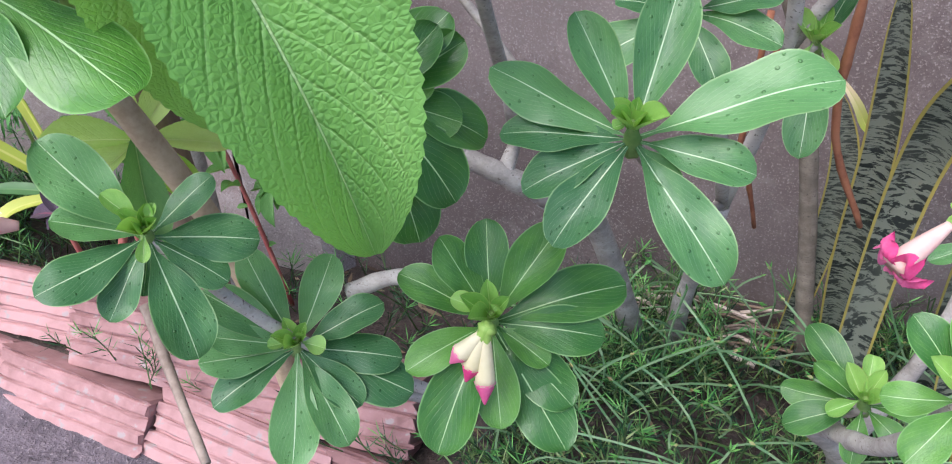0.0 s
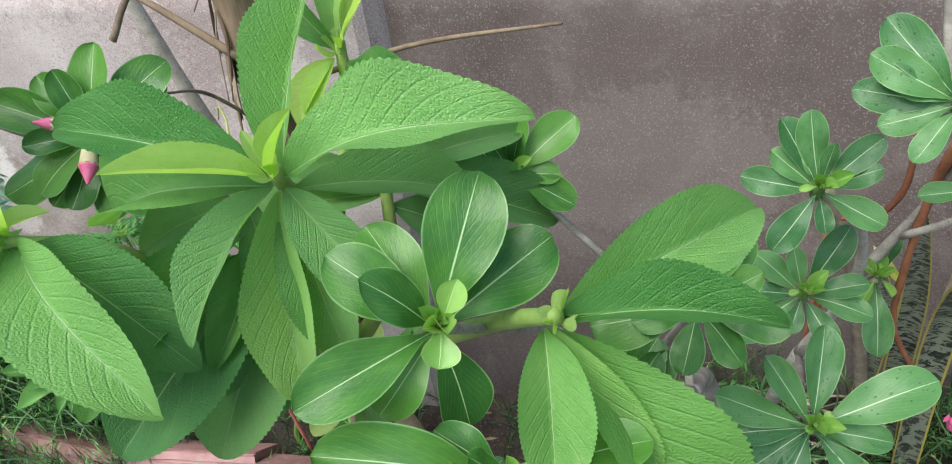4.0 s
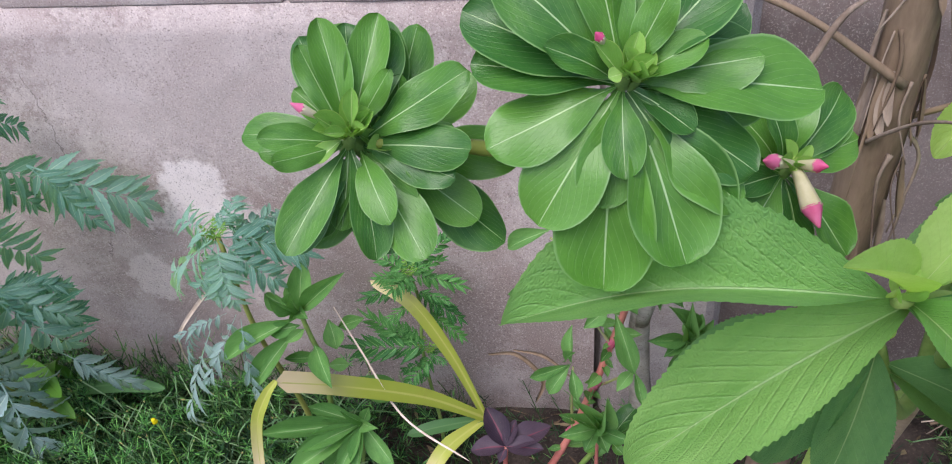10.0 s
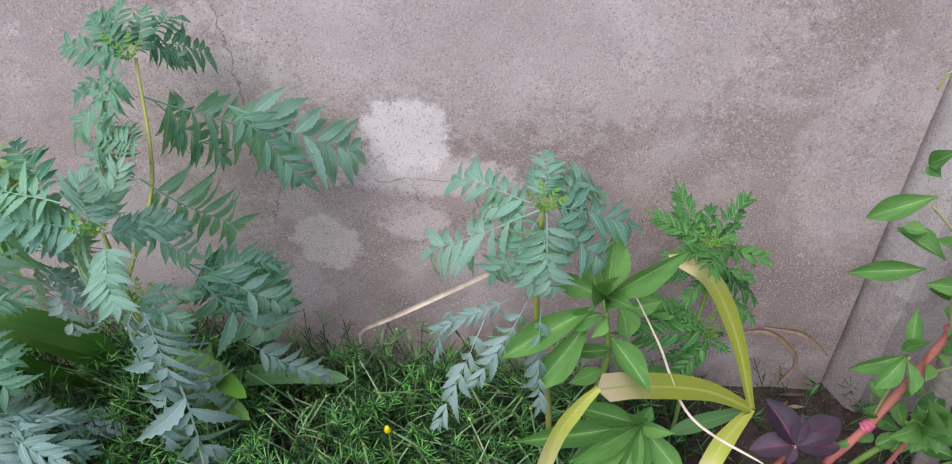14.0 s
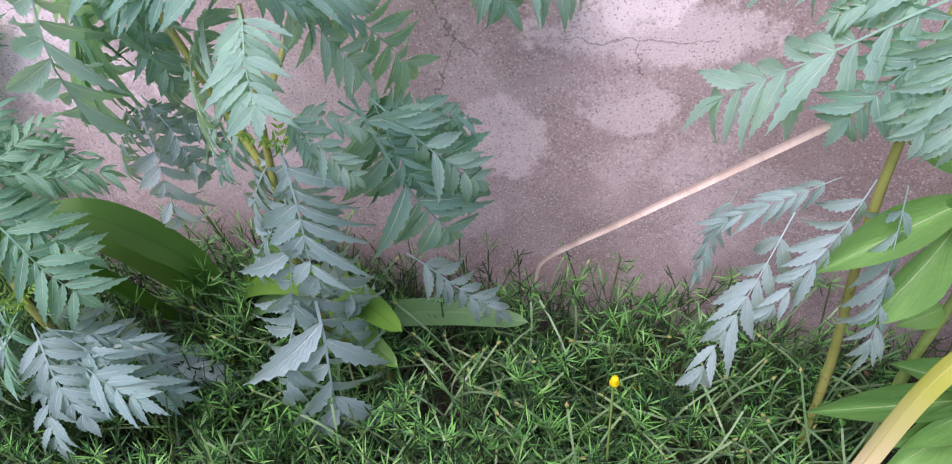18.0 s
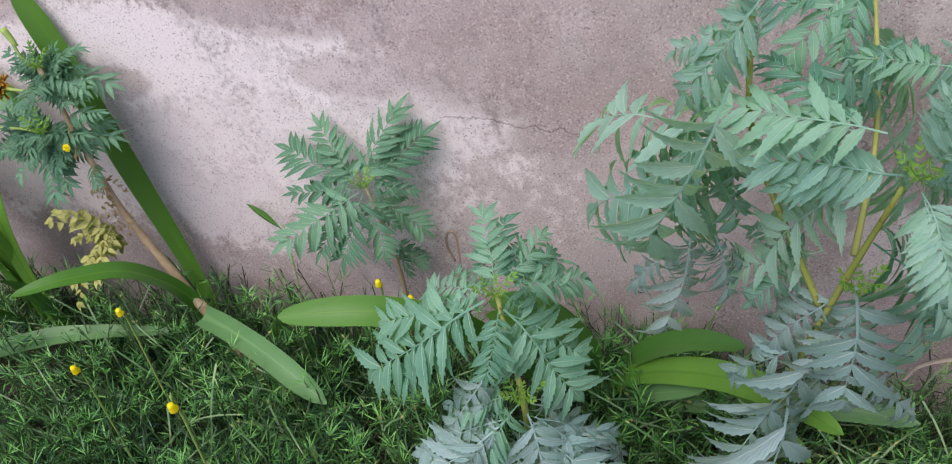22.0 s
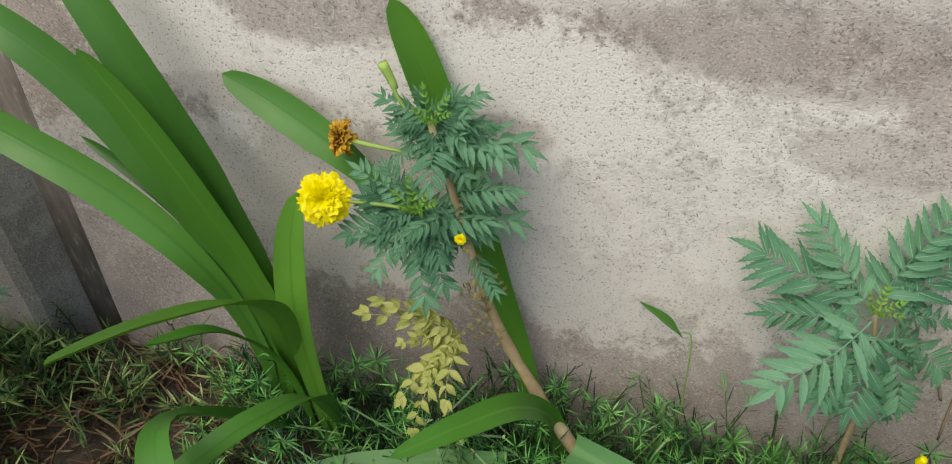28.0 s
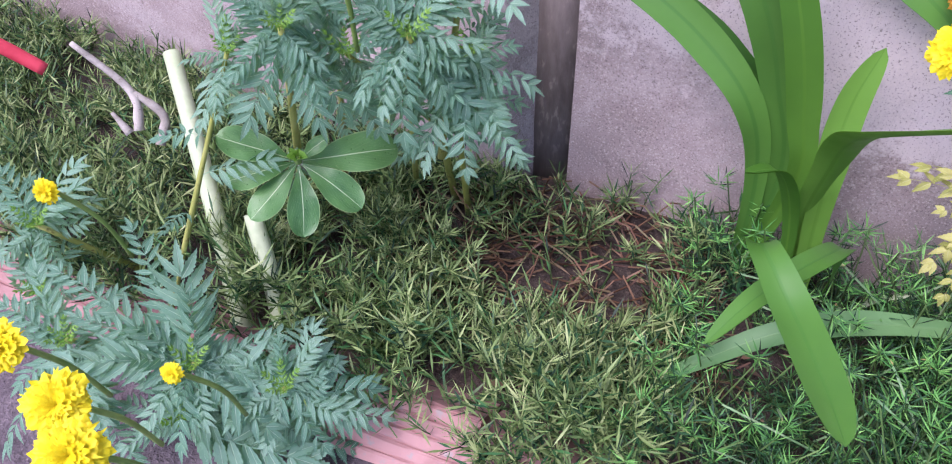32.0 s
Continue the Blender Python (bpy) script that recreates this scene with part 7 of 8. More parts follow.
whorled = weed("leafy green weed with pointed leaves in whorls", [([(-0.637, -0.22, 0.02), (-0.637, -0.22, 0.204), (-0.627, -0.225, 0.318), (-0.633, -0.232, 0.372), (-0.64, -0.235, 0.426)], 0.006, 0.004), ([(-0.6, -0.24, 0.02), (-0.6, -0.24, 0.097), (-0.587, -0.245, 0.169), (-0.579, -0.25, 0.223)], 0.004, 0.003)], [], 301)
blades(whorled, [((-0.64, -0.235, 0.43), (-0.633, -0.2, 0.497), 3.2), ((-0.64, -0.235, 0.43), (-0.563, -0.24, 0.505), 2.6), ((-0.64, -0.235, 0.43), (-0.697, -0.21, 0.439), 2.4), ((-0.643, -0.225, 0.416), (-0.662, -0.19, 0.454), 2.0), ((-0.647, -0.235, 0.418), (-0.753, -0.27, 0.364), 3.2), ((-0.653, -0.235, 0.396), (-0.715, -0.28, 0.324), 3.2), ((-0.642, -0.24, 0.41), (-0.689, -0.25, 0.406), 2.4), ((-0.629, -0.235, 0.368), (-0.59, -0.3, 0.353), 2.8), ((-0.64, -0.235, 0.43), (-0.614, -0.27, 0.449), 1.8), ((-0.64, -0.235, 0.43), (-0.661, -0.27, 0.485), 1.9), ((-0.637, -0.24, 0.403), (-0.655, -0.27, 0.403), 1.6), ((-0.629, -0.24, 0.374), (-0.609, -0.26, 0.341), 2.2), ((-0.64, -0.235, 0.43), (-0.634, -0.26, 0.485), 1.6), ((-0.64, -0.235, 0.43), (-0.643, -0.27, 0.44), 1.2), ((-0.618, -0.2, 0.386), (-0.607, -0.22, 0.347), 3.0), ((-0.61, -0.19, 0.362), (-0.568, -0.19, 0.382), 2.2), ((-0.622, -0.23, 0.34), (-0.679, -0.24, 0.344), 1.7), ((-0.622, -0.23, 0.324), (-0.593, -0.22, 0.317), 2.0), ((-0.628, -0.22, 0.295), (-0.67, -0.24, 0.288), 2.0), ((-0.579, -0.25, 0.227), (-0.637, -0.29, 0.152), 3.2), ((-0.579, -0.25, 0.227), (-0.73, -0.28, 0.224), 3.0), ((-0.579, -0.25, 0.227), (-0.683, -0.32, 0.185), 3.6), ((-0.579, -0.25, 0.227), (-0.527, -0.29, 0.181), 3.2), ((-0.579, -0.25, 0.227), (-0.568, -0.24, 0.251), 1.8), ((-0.579, -0.25, 0.227), (-0.609, -0.31, 0.183), 2.6), ((-0.579, -0.25, 0.227), (-0.663, -0.24, 0.245), 2.6), ((-0.579, -0.25, 0.227), (-0.579, -0.31, 0.188), 2.4), ((-0.579, -0.25, 0.227), (-0.545, -0.28, 0.253), 1.9), ((-0.579, -0.25, 0.227), (-0.601, -0.27, 0.275), 1.4), ((-0.579, -0.25, 0.227), (-0.669, -0.3, 0.215), 2.8), ((-0.607, -0.2, 0.257), (-0.542, -0.19, 0.217), 2.8), ((-0.59, -0.2, 0.272), (-0.526, -0.2, 0.25), 2.2)], 311)
jointed = weed("leafy weed with thick jointed red stems", [([(-0.306, -0.2, 0.09), (-0.272, -0.195, 0.171), (-0.239, -0.185, 0.268), (-0.218, -0.175, 0.338), (-0.201, -0.165, 0.395), (-0.196, -0.16, 0.437)], 0.0072, 0.0058), ([(-0.063, -0.14, 0.03), (-0.083, -0.16, 0.20759999999999998), (-0.113, -0.17, 0.346)], 0.004, 0.003), ([(-0.235, -0.2, 0.02), (-0.235, -0.23, 0.22)], 0.004, 0.003)], [((-0.037, -0.16, 0.252), (-0.33, -0.43, 0.84), [(140, 2, 5.7, 2.4), (-133, -54, 5.7, 2.5), (-62, -40, 6.5, 2.6), (37, 41, 4.2, 1.8), (101, 22, 6.7, 2.7), (171, -36, 6.7, 2.6), (79, 36, 8, 3.1)]), ((-0.16, -0.15, 0.426), (-0.3, -0.51, 0.8), [(134, 0, 5.5, 2.3), (-146, -58, 4.5, 1.8), (5, 33, 3.5, 1.4), (161, -33, 4.1, 1.7), (83, 47, 5.7, 2.6), (-32, -17, 4.7, 2)]), ((-0.102, -0.161, 0.328), (-0.32, -0.47, 0.83), [(-144, -55, 5.8, 2), (-59, -30, 5.7, 2.1), (174, -47, 5.6, 2), (7, 31, 5.8, 2), (72, 43, 6.2, 2.4), (115, 23, 4.2, 1.6)])], 302, LANCE, STEM_RED)
for k, (pts, r0, r1) in enumerate([([(-0.196, -0.16, 0.437), (-0.206, -0.155, 0.482), (-0.217, -0.15, 0.523), (-0.244, -0.145, 0.575)], 0.006, 0.0045), ([(-0.202, -0.16, 0.433), (-0.24, -0.165, 0.454), (-0.268, -0.17, 0.483), (-0.302, -0.17, 0.517)], 0.0028, 0.0018), ([(-0.237, -0.185, 0.26), (-0.211, -0.19, 0.282), (-0.186, -0.2, 0.309)], 0.0028, 0.0018), ([(-0.272, -0.195, 0.171), (-0.273, -0.2, 0.252), (-0.271, -0.205, 0.318)], 0.0028, 0.0018), ([(-0.217, -0.15, 0.523), (-0.202, -0.155, 0.536), (-0.181, -0.16, 0.557)], 0.0028, 0.0018), ([(-0.217, -0.15, 0.523), (-0.203, -0.14, 0.536), (-0.202, -0.14, 0.563)], 0.0028, 0.0018), ([(-0.244, -0.145, 0.575), (-0.262, -0.11, 0.603), (-0.275, -0.09, 0.611), (-0.288, -0.08, 0.625), (-0.295, -0.08, 0.604)], 0.0028, 0.0018), ([(-0.22, -0.175, 0.338), (-0.238, -0.185, 0.378), (-0.259, -0.19, 0.435)], 0.0028, 0.0018)]):
    stem(jointed, "stem", STEM_SAP, pts, r0 * 0.75, r1 * 0.75, 0.1, 7, 350 + k, 0.08)
blades(jointed, [((-0.301, -0.17, 0.53), (-0.36, -0.16, 0.49), 2.6), ((-0.284, -0.18, 0.436), (-0.362, -0.17, 0.418), 2.3), ((-0.261, -0.17, 0.44), (-0.305, -0.13, 0.452), 2.6), ((-0.249, -0.19, 0.408), (-0.285, -0.2, 0.424), 2.0), ((-0.225, -0.19, 0.418), (-0.292, -0.2, 0.433), 2.4), ((-0.225, -0.19, 0.418), (-0.257, -0.22, 0.406), 2.2), ((-0.225, -0.19, 0.418), (-0.222, -0.2, 0.459), 1.8), ((-0.215, -0.19, 0.408), (-0.187, -0.22, 0.325), 3.0), ((-0.225, -0.19, 0.418), (-0.243, -0.21, 0.46), 1.4), ((-0.242, -0.16, 0.466), (-0.23, -0.17, 0.496), 1.6), ((-0.258, -0.17, 0.457), (-0.289, -0.18, 0.479), 1.6), ((-0.281, -0.15, 0.464), (-0.305, -0.14, 0.462), 1.8), ((-0.275, -0.12, 0.517), (-0.283, -0.1, 0.517), 1.7), ((-0.269, -0.12, 0.554), (-0.282, -0.1, 0.52), 2.0), ((-0.233, -0.14, 0.518), (-0.243, -0.14, 0.56), 1.7), ((-0.261, -0.19, 0.442), (-0.265, -0.2, 0.468), 1.4), ((-0.274, -0.205, 0.323), (-0.333, -0.2, 0.287), 1.8), ((-0.273, -0.205, 0.326), (-0.273, -0.18, 0.374), 1.8), ((-0.273, -0.205, 0.313), (-0.265, -0.23, 0.277), 2.0), ((-0.275, -0.205, 0.321), (-0.305, -0.22, 0.277), 2.4), ((-0.281, -0.2, 0.323), (-0.267, -0.22, 0.36), 1.4), ((-0.187, -0.2, 0.311), (-0.21, -0.23, 0.299), 2.0), ((-0.185, -0.2, 0.309), (-0.174, -0.23, 0.273), 1.6), ((-0.195, -0.14, 0.567), (-0.184, -0.15, 0.567), 1.8), ((-0.113, -0.17, 0.346), (-0.146, -0.2, 0.431), 3.0), ((-0.113, -0.17, 0.346), (-0.141, -0.2, 0.299), 2.7), ((-0.113, -0.17, 0.346), (-0.075, -0.2, 0.283), 2.7), ((-0.113, -0.17, 0.346), (-0.171, -0.2, 0.369), 2.2), ((-0.113, -0.17, 0.346), (-0.087, -0.2, 0.412), 2.6), ((-0.113, -0.17, 0.346), (-0.117, -0.2, 0.44), 2.2), ((-0.113, -0.17, 0.346), (-0.147, -0.2, 0.34), 2.0), ((-0.113, -0.17, 0.346), (-0.089, -0.2, 0.348), 2.2), ((-0.113, -0.17, 0.346), (-0.079, -0.2, 0.388), 1.6), ((-0.235, -0.23, 0.22), (-0.268, -0.26, 0.31), 1.9), ((-0.235, -0.23, 0.22), (-0.223, -0.26, 0.319), 2.2), ((-0.235, -0.23, 0.22), (-0.244, -0.26, 0.283), 1.2), ((-0.235, -0.23, 0.22), (-0.289, -0.26, 0.234), 2.4), ((-0.235, -0.23, 0.22), (-0.219, -0.26, 0.245), 2.2), ((-0.235, -0.23, 0.22), (-0.184, -0.26, 0.23), 2.2), ((-0.235, -0.23, 0.22), (-0.28, -0.26, 0.281), 1.8), ((-0.235, -0.23, 0.22), (-0.252, -0.26, 0.205), 2.2), ((-0.235, -0.23, 0.22), (-0.22, -0.26, 0.205), 2.2)], 322)
for k, c in enumerate([(-0.272, -0.195, 0.171), (-0.239, -0.185, 0.267), (-0.218, -0.175, 0.338), (-0.196, -0.16, 0.437), (-0.217, -0.15, 0.523)]):
    stem(jointed, "stem_joint", NODE_PINK, [Vector(c) - Vector((0.004, 0, 0.006)), Vector(c), Vector(c) + Vector((0.004, 0, 0.007))], 0.0088 - 0.0008 * k, 0.0075 - 0.0008 * k, 0.1, 8, 340 + k)
weed("dark purple-leaved seedling with a red heart", [([(-0.385, -0.19, 0.0), (-0.371, -0.225, 0.162)], 0.005, 0.004)], [((-0.371, -0.225, 0.162), (-0.11, -0.41, 0.91), [(126, 21, 6.7, 3.8), (30, 16, 7.6, 3.9), (70, 28, 4.3, 2.3), (180, -19, 5.7, 3.3), (-1, -4, 5.7, 3.2), (-121, -38, 2.6, 1.5)])], 303, PURPLE, STEM_RED, "purple_seedling")
slip = weed("thin weed with one narrow leaf against the wall", [([(-1.74, -0.05, 0.0), (-1.749, -0.03, 0.222), (-1.759, -0.02, 0.24)], 0.0012, 0.0008)], [], 304)
put_leaf(LANCE, (-1.759, -0.02, 0.231), (-1.807, -0.015, 0.267), (0, -0.5, 0.9), 0.009, slip, random.Random(1))
for k, (x, y) in enumerate(((-1.75, -0.05), (-1.72, -0.07), (-1.78, -0.06))):
    put_leaf(LANCE, (x, y, 0.04), (x + 0.02 * (k - 1), y - 0.01, 0.12 + 0.01 * k), (0, -0.8, 0.3), 0.013, slip, random.Random(k))


# ---- ground cover: needle-leaved moss rose, litter ----
def thicket():
    rs = random.Random(77)
    shoots, dry, buds, tips, stems, pale, brown = ([], []), ([], []), ([], []), ([], []), ([], []), ([], []), ([], [])

    def needle(store, p, d, n, ln, w):
        vs, fs = store
        s = d.cross(n)
        if s.length < 1e-4:
            return
        s.normalize()
        k = len(vs)
        m = p + d * ln * 0.45
        vs.extend((tuple(p), tuple(m + s * w), tuple(p + d * ln), tuple(m - s * w)))
        fs.append((k, k + 1, k + 2, k + 3))

    def stalk(p, q, r, store=None):
        vs, fs = store or stems
        d = (q - p).normalized()
        s = d.cross(Vector((0.4, 0.5, 0.77))).normalized()
        t = d.cross(s)
        k = len(vs)
        for c in (p, q):
            for a in range(3):
                vs.append(tuple(c + (s * math.cos(a * 2.1) + t * math.sin(a * 2.1)) * r))
        for a in range(3):
            fs.append((k + a, k + (a + 1) % 3, k + 3 + (a + 1) % 3, k + 3 + a))

    n = 0
    while n < 7600:
        x, y = rs.uniform(-3.6, 1.25), rs.uniform(-0.45, -0.005)
        dens = 1.0
        if -0.47 < x < 0.3:
            dens = 0.08
        elif -2.52 < x < -2.28 and y > -0.2:
            dens = 0.08
        elif -2.6 < x < -2.1 and y > -0.2:
            dens = 0.45
        elif x < -2.0:
            dens = 0.6
        elif -0.75 < x <= -0.47:
            dens = 0.55
        elif x > 0.3:
            dens = 0.5
        if y < -0.36:
            dens *= 1.0 if x < -2.0 else 0.75 if x < -0.6 else 0.03
        if rs.random() > dens * (0.75 + 1.5 * noise.noise((x * 8, y * 8, 3))):
            continue
        n += 1
        lush = 1.5 if -2.0 < x < -0.75 else 0.85
        tall = rs.uniform(0.05, 0.115) * lush
        p = Vector((x, y, ground_z(x, y) + (0.05 if y < -0.33 else 0.0)))
        lean = Vector((rs.uniform(-0.8, 0.8), rs.uniform(-0.8, 0.5), 1)).normalized()
        bend = Vector((rs.uniform(-0.4, 0.4), rs.uniform(-0.4, 0.2), 0.3))
        q = p + lean * tall * 0.55
        e = q + (lean + bend).normalized() * tall * 0.5
        q.y, e.y = min(q.y, -0.012), min(e.y, -0.014)
        stalk(p, q, 0.001)
        stalk(q, e, 0.0009)
        leaves = rs.randint(11, 17)
        for i in range(leaves):
            f = 0.2 + 0.8 * i / leaves
            a = i * 2.4 + rs.uniform(-0.4, 0.4)
            d = (Vector((math.cos(a), math.sin(a), 0)) + lean * rs.uniform(0.3, 1.7)).normalized()
            ln = rs.uniform(0.014, 0.031)
            b = p.lerp(q, f * 2) if f < 0.5 else q.lerp(e, f * 2 - 1)
            if b.y + d.y * ln > -0.006:
                d.y = -abs(d.y)
            if x < -2.2:
                ln *= 1.3
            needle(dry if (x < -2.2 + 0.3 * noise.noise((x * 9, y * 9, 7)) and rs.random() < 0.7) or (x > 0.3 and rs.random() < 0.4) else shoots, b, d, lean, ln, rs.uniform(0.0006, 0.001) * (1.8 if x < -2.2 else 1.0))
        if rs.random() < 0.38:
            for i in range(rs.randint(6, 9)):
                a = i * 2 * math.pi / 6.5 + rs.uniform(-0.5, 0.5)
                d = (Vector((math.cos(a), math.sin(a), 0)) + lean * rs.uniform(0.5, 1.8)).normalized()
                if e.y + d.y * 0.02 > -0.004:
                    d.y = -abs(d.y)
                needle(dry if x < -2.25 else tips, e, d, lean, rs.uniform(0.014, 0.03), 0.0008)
    for k in range(720):
        x, y = (rs.uniform(-2.1, -1.25) if k < 180 else rs.uniform(-1.25, -0.6) if k < 580 else rs.uniform(0.3, 0.9)), rs.uniform(-0.34, -0.05)
        p = Vector((x, y, ground_z(x, y) + 0.03))
        d = Vector((rs.uniform(-0.8, 0.8), rs.uniform(-0.6, 0.1), 1)).normalized()
        bend = Vector((rs.uniform(-0.22, 0.22), rs.uniform(-0.16, 0.1), rs.uniform(-0.12, 0.06)))
        step = rs.uniform(0.012, 0.025)
        for j in range(7):
            d = (d + bend).normalized()
            q = p + d * step
            q.y = min(q.y, -0.012)
            stalk(p, q, 0.0013, pale)
            p = q
            if rs.random() < 0.3:
                a = rs.uniform(0, 6.3)
                needle(tips, q, (Vector((math.cos(a), -abs(math.sin(a)), 0)) + d).normalized(), d, rs.uniform(0.008, 0.016), 0.0008)
        for i in range(5):
            a = rs.uniform(0, 6.3)
            w = (Vector((math.cos(a), math.sin(a), 0)) * 0.6 + d).normalized()
            if q.y + w.y * 0.016 > -0.006:
                w.y = -abs(w.y)
            needle(tips, q, w, d, rs.uniform(0.006, 0.013), 0.001)
        if rs.random() < 0.45:
            for n3 in (Vector((1, 0, 0)), Vector((0, 1, 0))):
                needle(buds, q, d, n3, rs.uniform(0.006, 0.009), 0.002)
    for k in range(520):
        x, y = (rs.uniform(-2.25, -1.25), -0.015 - 0.33 * rs.random() ** 1.2) if k < 340 else (rs.uniform(-1.25, -0.6), rs.uniform(-0.36, -0.02))
        p = Vector((x, y, ground_z(x, y) + 0.02))
        e = p + Vector((rs.uniform(-0.03, 0.03), rs.uniform(-0.03, 0.0), rs.uniform(0.05, 0.14)))
        e.y = min(e.y, -0.016)
        stalk(p, e, 0.0011)
        up = Vector((rs.uniform(-0.5, 0.5), rs.uniform(-0.8, 0.0), 1)).normalized()
        for i in range(rs.randint(14, 22)):
            a = i * 2.4
            d = (Vector((math.cos(a), math.sin(a), 0)) + up * rs.uniform(-0.1, 1.1)).normalized()
            ln = rs.uniform(0.014, 0.028)
            if e.y + d.y * ln > -0.006:
                d.y = -abs(d.y) * 0.5
            needle(tips if i % 3 else shoots, e - up * rs.uniform(0, 0.03), d, up, ln, rs.uniform(0.0007, 0.0011))
    for k in range(700):
        x, y = (rs.uniform(-3.1, 1.25), rs.uniform(-0.34, -0.02)) if k < 460 else (rs.uniform(-2.58, -2.2), rs.uniform(-0.26, -0.02))
        if -0.45 < x < 0.25:
            continue
        p = Vector((x, y, ground_z(x, y) + 0.006))
        a = rs.uniform(0, 6.3)
        for j in range(4):
            a += rs.uniform(-0.6, 0.6)
            q = p + Vector((math.cos(a) * 0.022, math.sin(a) * 0.016, rs.uniform(-0.006, 0.018)))
            q.y = min(q.y, -0.01)
            q.z = max(q.z, ground_z(q.x, q.y) + 0.004)
            stalk(p, q, 0.0014, stems if k < 460 else brown)
            p = q
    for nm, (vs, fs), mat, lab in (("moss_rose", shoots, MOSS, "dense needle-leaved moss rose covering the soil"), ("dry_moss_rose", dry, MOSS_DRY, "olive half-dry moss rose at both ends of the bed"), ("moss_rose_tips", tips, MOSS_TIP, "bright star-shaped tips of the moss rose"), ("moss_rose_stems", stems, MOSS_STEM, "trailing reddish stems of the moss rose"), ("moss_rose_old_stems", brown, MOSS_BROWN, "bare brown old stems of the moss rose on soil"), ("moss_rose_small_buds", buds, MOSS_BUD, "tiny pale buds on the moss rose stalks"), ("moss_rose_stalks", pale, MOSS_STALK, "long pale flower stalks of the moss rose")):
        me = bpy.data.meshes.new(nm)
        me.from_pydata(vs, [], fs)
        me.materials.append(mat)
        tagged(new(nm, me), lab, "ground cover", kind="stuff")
    vs, fs = [], []
    for k in range(620):
        x, y = rs.uniform(-3.1, 1.25), rs.uniform(-0.36, -0.01)
        if -2.1 < x < -0.6:
            continue
        p = Vector((x, y, ground_z(x, y) + rs.uniform(0.003, 0.012)))
        a = rs.uniform(0, 6.3)
        d = Vector((math.cos(a), math.sin(a) * 0.7, rs.uniform(-0.15, 0.25)))
        ln, w = rs.uniform(0.01, 0.05), rs.uniform(0.0008, 0.005)
        q = p + d * ln
        q.y = min(q.y, -0.008)
        s = Vector((-d.y, d.x, rs.uniform(-0.3, 0.3))).normalized() * w
        i = len(vs)
        vs.extend((tuple(p), tuple((p + q) / 2 + s), tuple(q), tuple((p + q) / 2 - s)))
        fs.append((i, i + 1, i + 2, i + 3))
    me = bpy.data.meshes.new("litter")
    me.from_pydata(vs, [], fs)
    me.materials.append(LITTER)
    tagged(new("litter", me), "dry leaf litter and straw bits on the soil", "litter", kind="stuff")


thicket()
for c in ((-0.849, -0.118, 0.043), (-1.29, -0.172, 0.091), (-1.639, -0.434, 0.375), (-1.837, -0.258, 0.287), (-1.819, -0.356, 0.302), (-1.569, -0.152, 0.278), (-1.519, -0.183, 0.289), (-0.884, -0.289, 0.251)):
    fl = plant("moss_rose_bud", "small yellow moss rose bud on a thin stalk", "flower", "moss rose buds")
    c = Vector(c)
    stem(fl, "stalk", STEM_GREEN, [Vector((c.x + 0.005, c.y + 0.015, ground_z(c.x, c.y))), c - Vector((0, -0.006, 0.02)), c], 0.0011, 0.0013, 0.02, 5, 5)
    part("bud", tube([c - Vector((0, 0, 0.002)), c + Vector((0, -0.001, 0.001)), c + Vector((0, -0.002, 0.006))], 0.0042, 0.0026, 8, 3, 0.1), PETAL_YELLOW, fl)

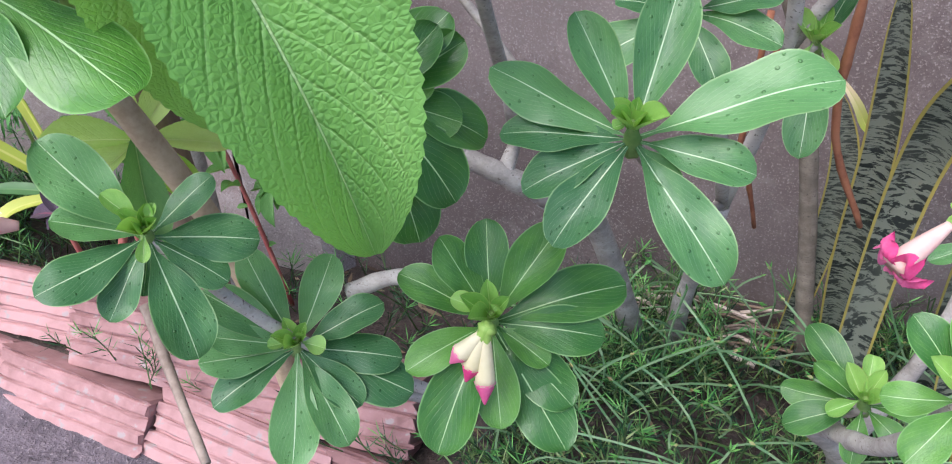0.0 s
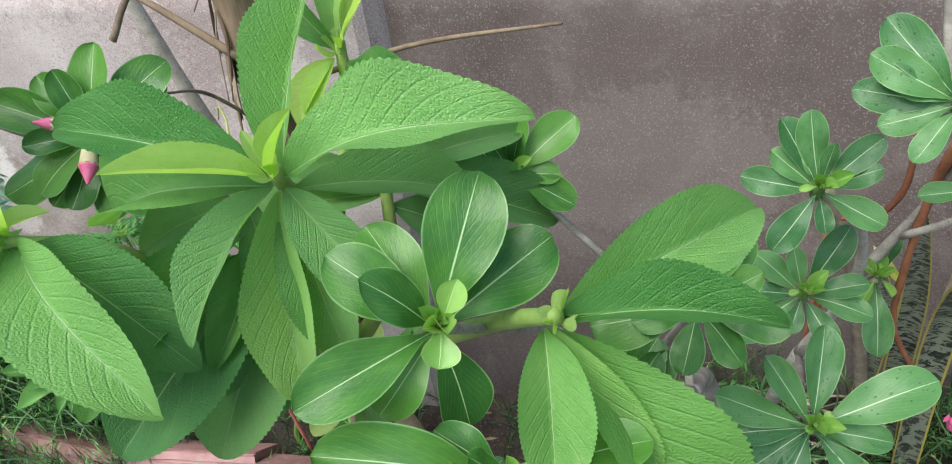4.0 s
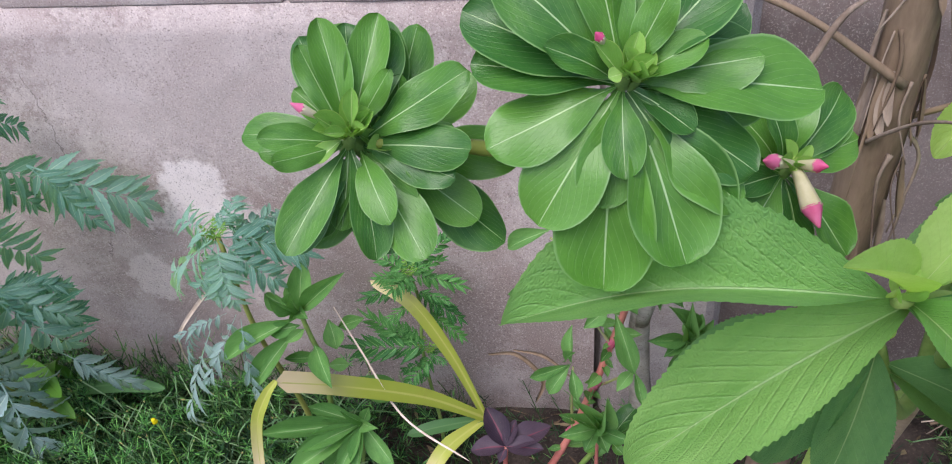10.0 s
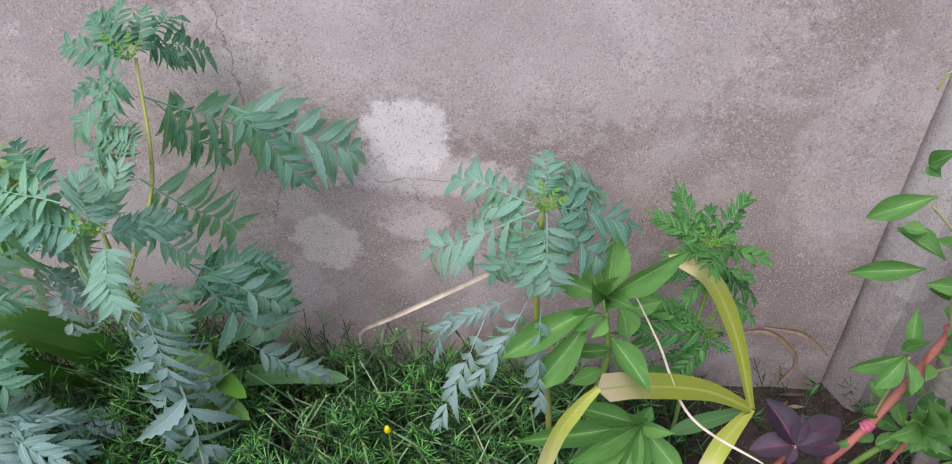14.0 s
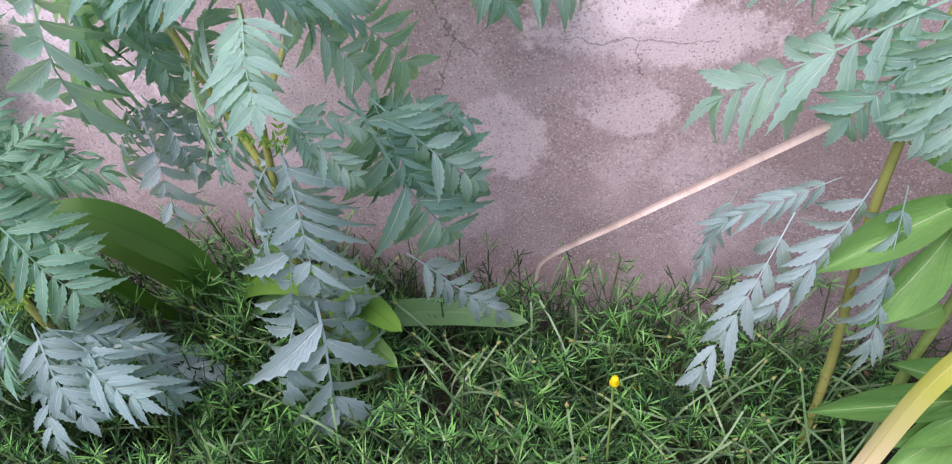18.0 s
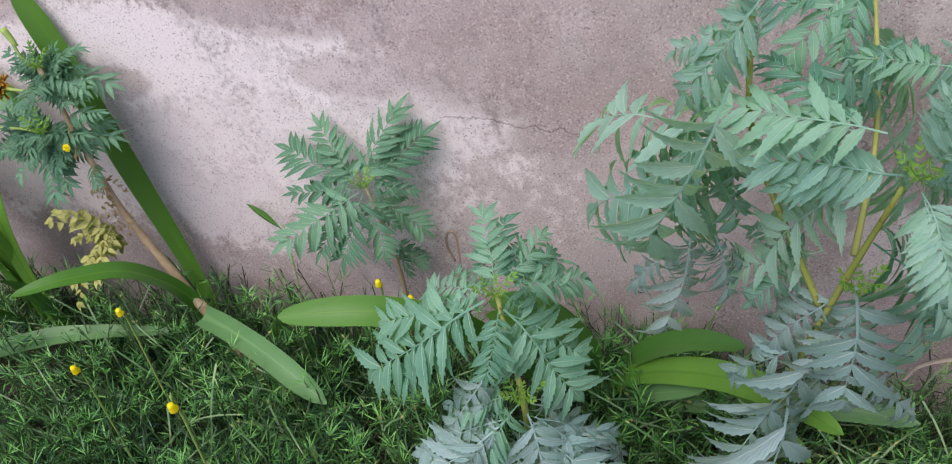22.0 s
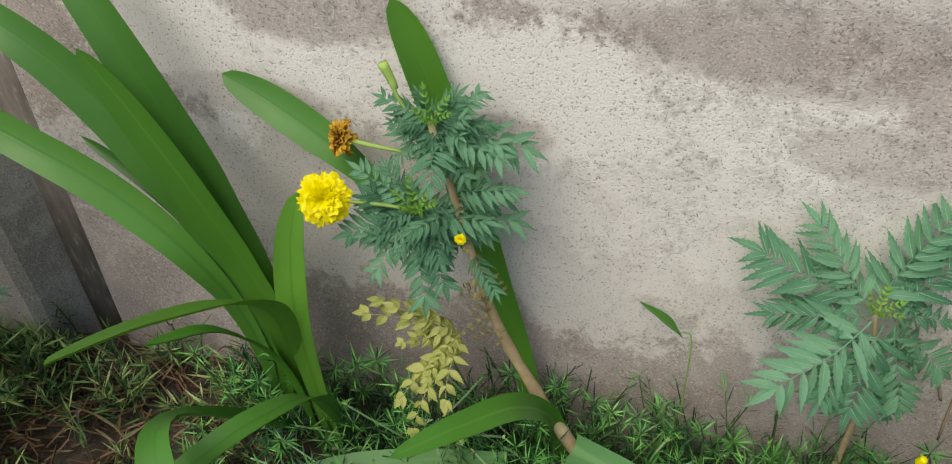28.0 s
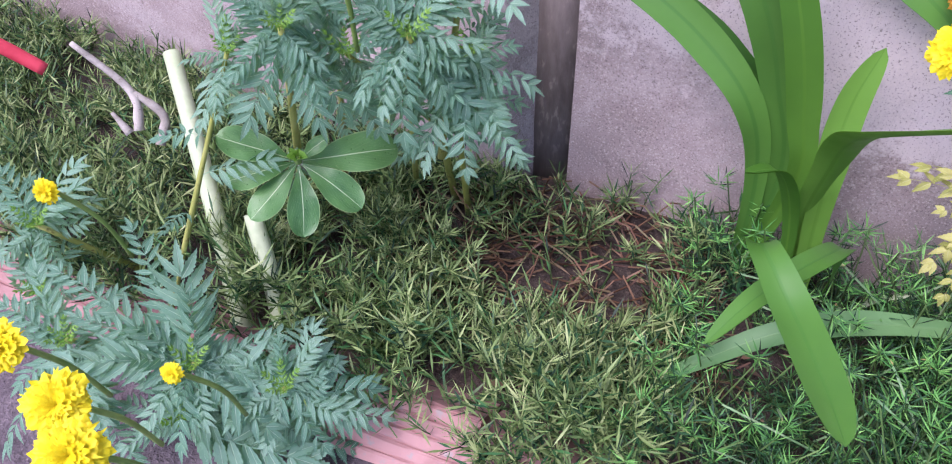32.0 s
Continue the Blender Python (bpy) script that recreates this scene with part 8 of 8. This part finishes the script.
debris = plant("dry_twigs", "dry brown twigs and straw heaped against the wall", "twigs")
rst = random.Random(12)
for k in range(34):
    x, y = rst.uniform(0.3, 0.62), rst.uniform(-0.14, -0.03)
    z = ground_z(x, y) + rst.uniform(0.01, 0.05)
    dx = rst.uniform(-0.1, 0.1)
    stem(debris, "twig", rst.choice((DRY_FIBRE, DRY_STRAW, BARK_BROWN)), [(x - dx, y, z), (x, y + 0.01, z + rst.uniform(0, 0.012)), (x + dx, min(-0.02, y + rst.uniform(-0.03, 0.03)), z - 0.004)], rst.uniform(0.0012, 0.004), 0.001, 0.2, 5, k)
hook = plant("dry_tendril", "dark curled dry tendril standing before the wall", "twig")
stem(hook, "tendril", BARK_BROWN, [(-1.503, -0.04, 0.172), (-1.51, -0.03, 0.255), (-1.52, -0.03, 0.266), (-1.524, -0.03, 0.244), (-1.515, -0.03, 0.219)], 0.0013, 0.0016, 0.1, 5, 3)
hook2 = plant("withered_leaf", "withered dark leaf hanging at the foot of the wall", "leaf")
part("leaf", strap([(-0.419, -0.04, 0.173), (-0.368, -0.05, 0.184), (-0.326, -0.06, 0.139), (-0.339, -0.06, 0.08)], 0.008, (0, -0.8, 0.4), 0.9, 0.4), BARK_BROWN, hook2)
part("leaf", strap([(-0.376, -0.04, 0.185), (-0.323, -0.05, 0.183), (-0.278, -0.06, 0.146)], 0.006, (0, -0.8, 0.4), 0.9, 0.4), BARK_BROWN, hook2)
redstick = plant("red_stick", "red painted stick among the plants", "stick")
stem(redstick, "stick", plain_material("red_paint", (0.5, 0.03, 0.05), (0.68, 0.07, 0.1), 20, 0.5, 0.2), [(-3.02, -0.399, 0.371), (-2.991, -0.378, 0.34), (-2.959, -0.361, 0.307)], 0.009, 0.008, 0.02, 8, 2)
stick = plant("dark_stick", "thin dark stick leaning on the clay edging", "stick")
stem(stick, "stick", DRY_FIBRE, [(0.131, -0.526, 0.4), (0.17, -0.554, 0.373), (0.233, -0.599, 0.352)], 0.0042, 0.0034, 0.12, 7, 6)
slips = plant("dry_white_leaf", "thin dry whitish leaf lying on the plants", "leaf")
part("leaf", strap([(-2.066, -0.08, 0.019), (-2.043, -0.08, 0.065), (-2.008, -0.08, 0.093)], 0.008, (0, -0.5, 0.8), 0.4, 0.4), STEM_PALE, slips)
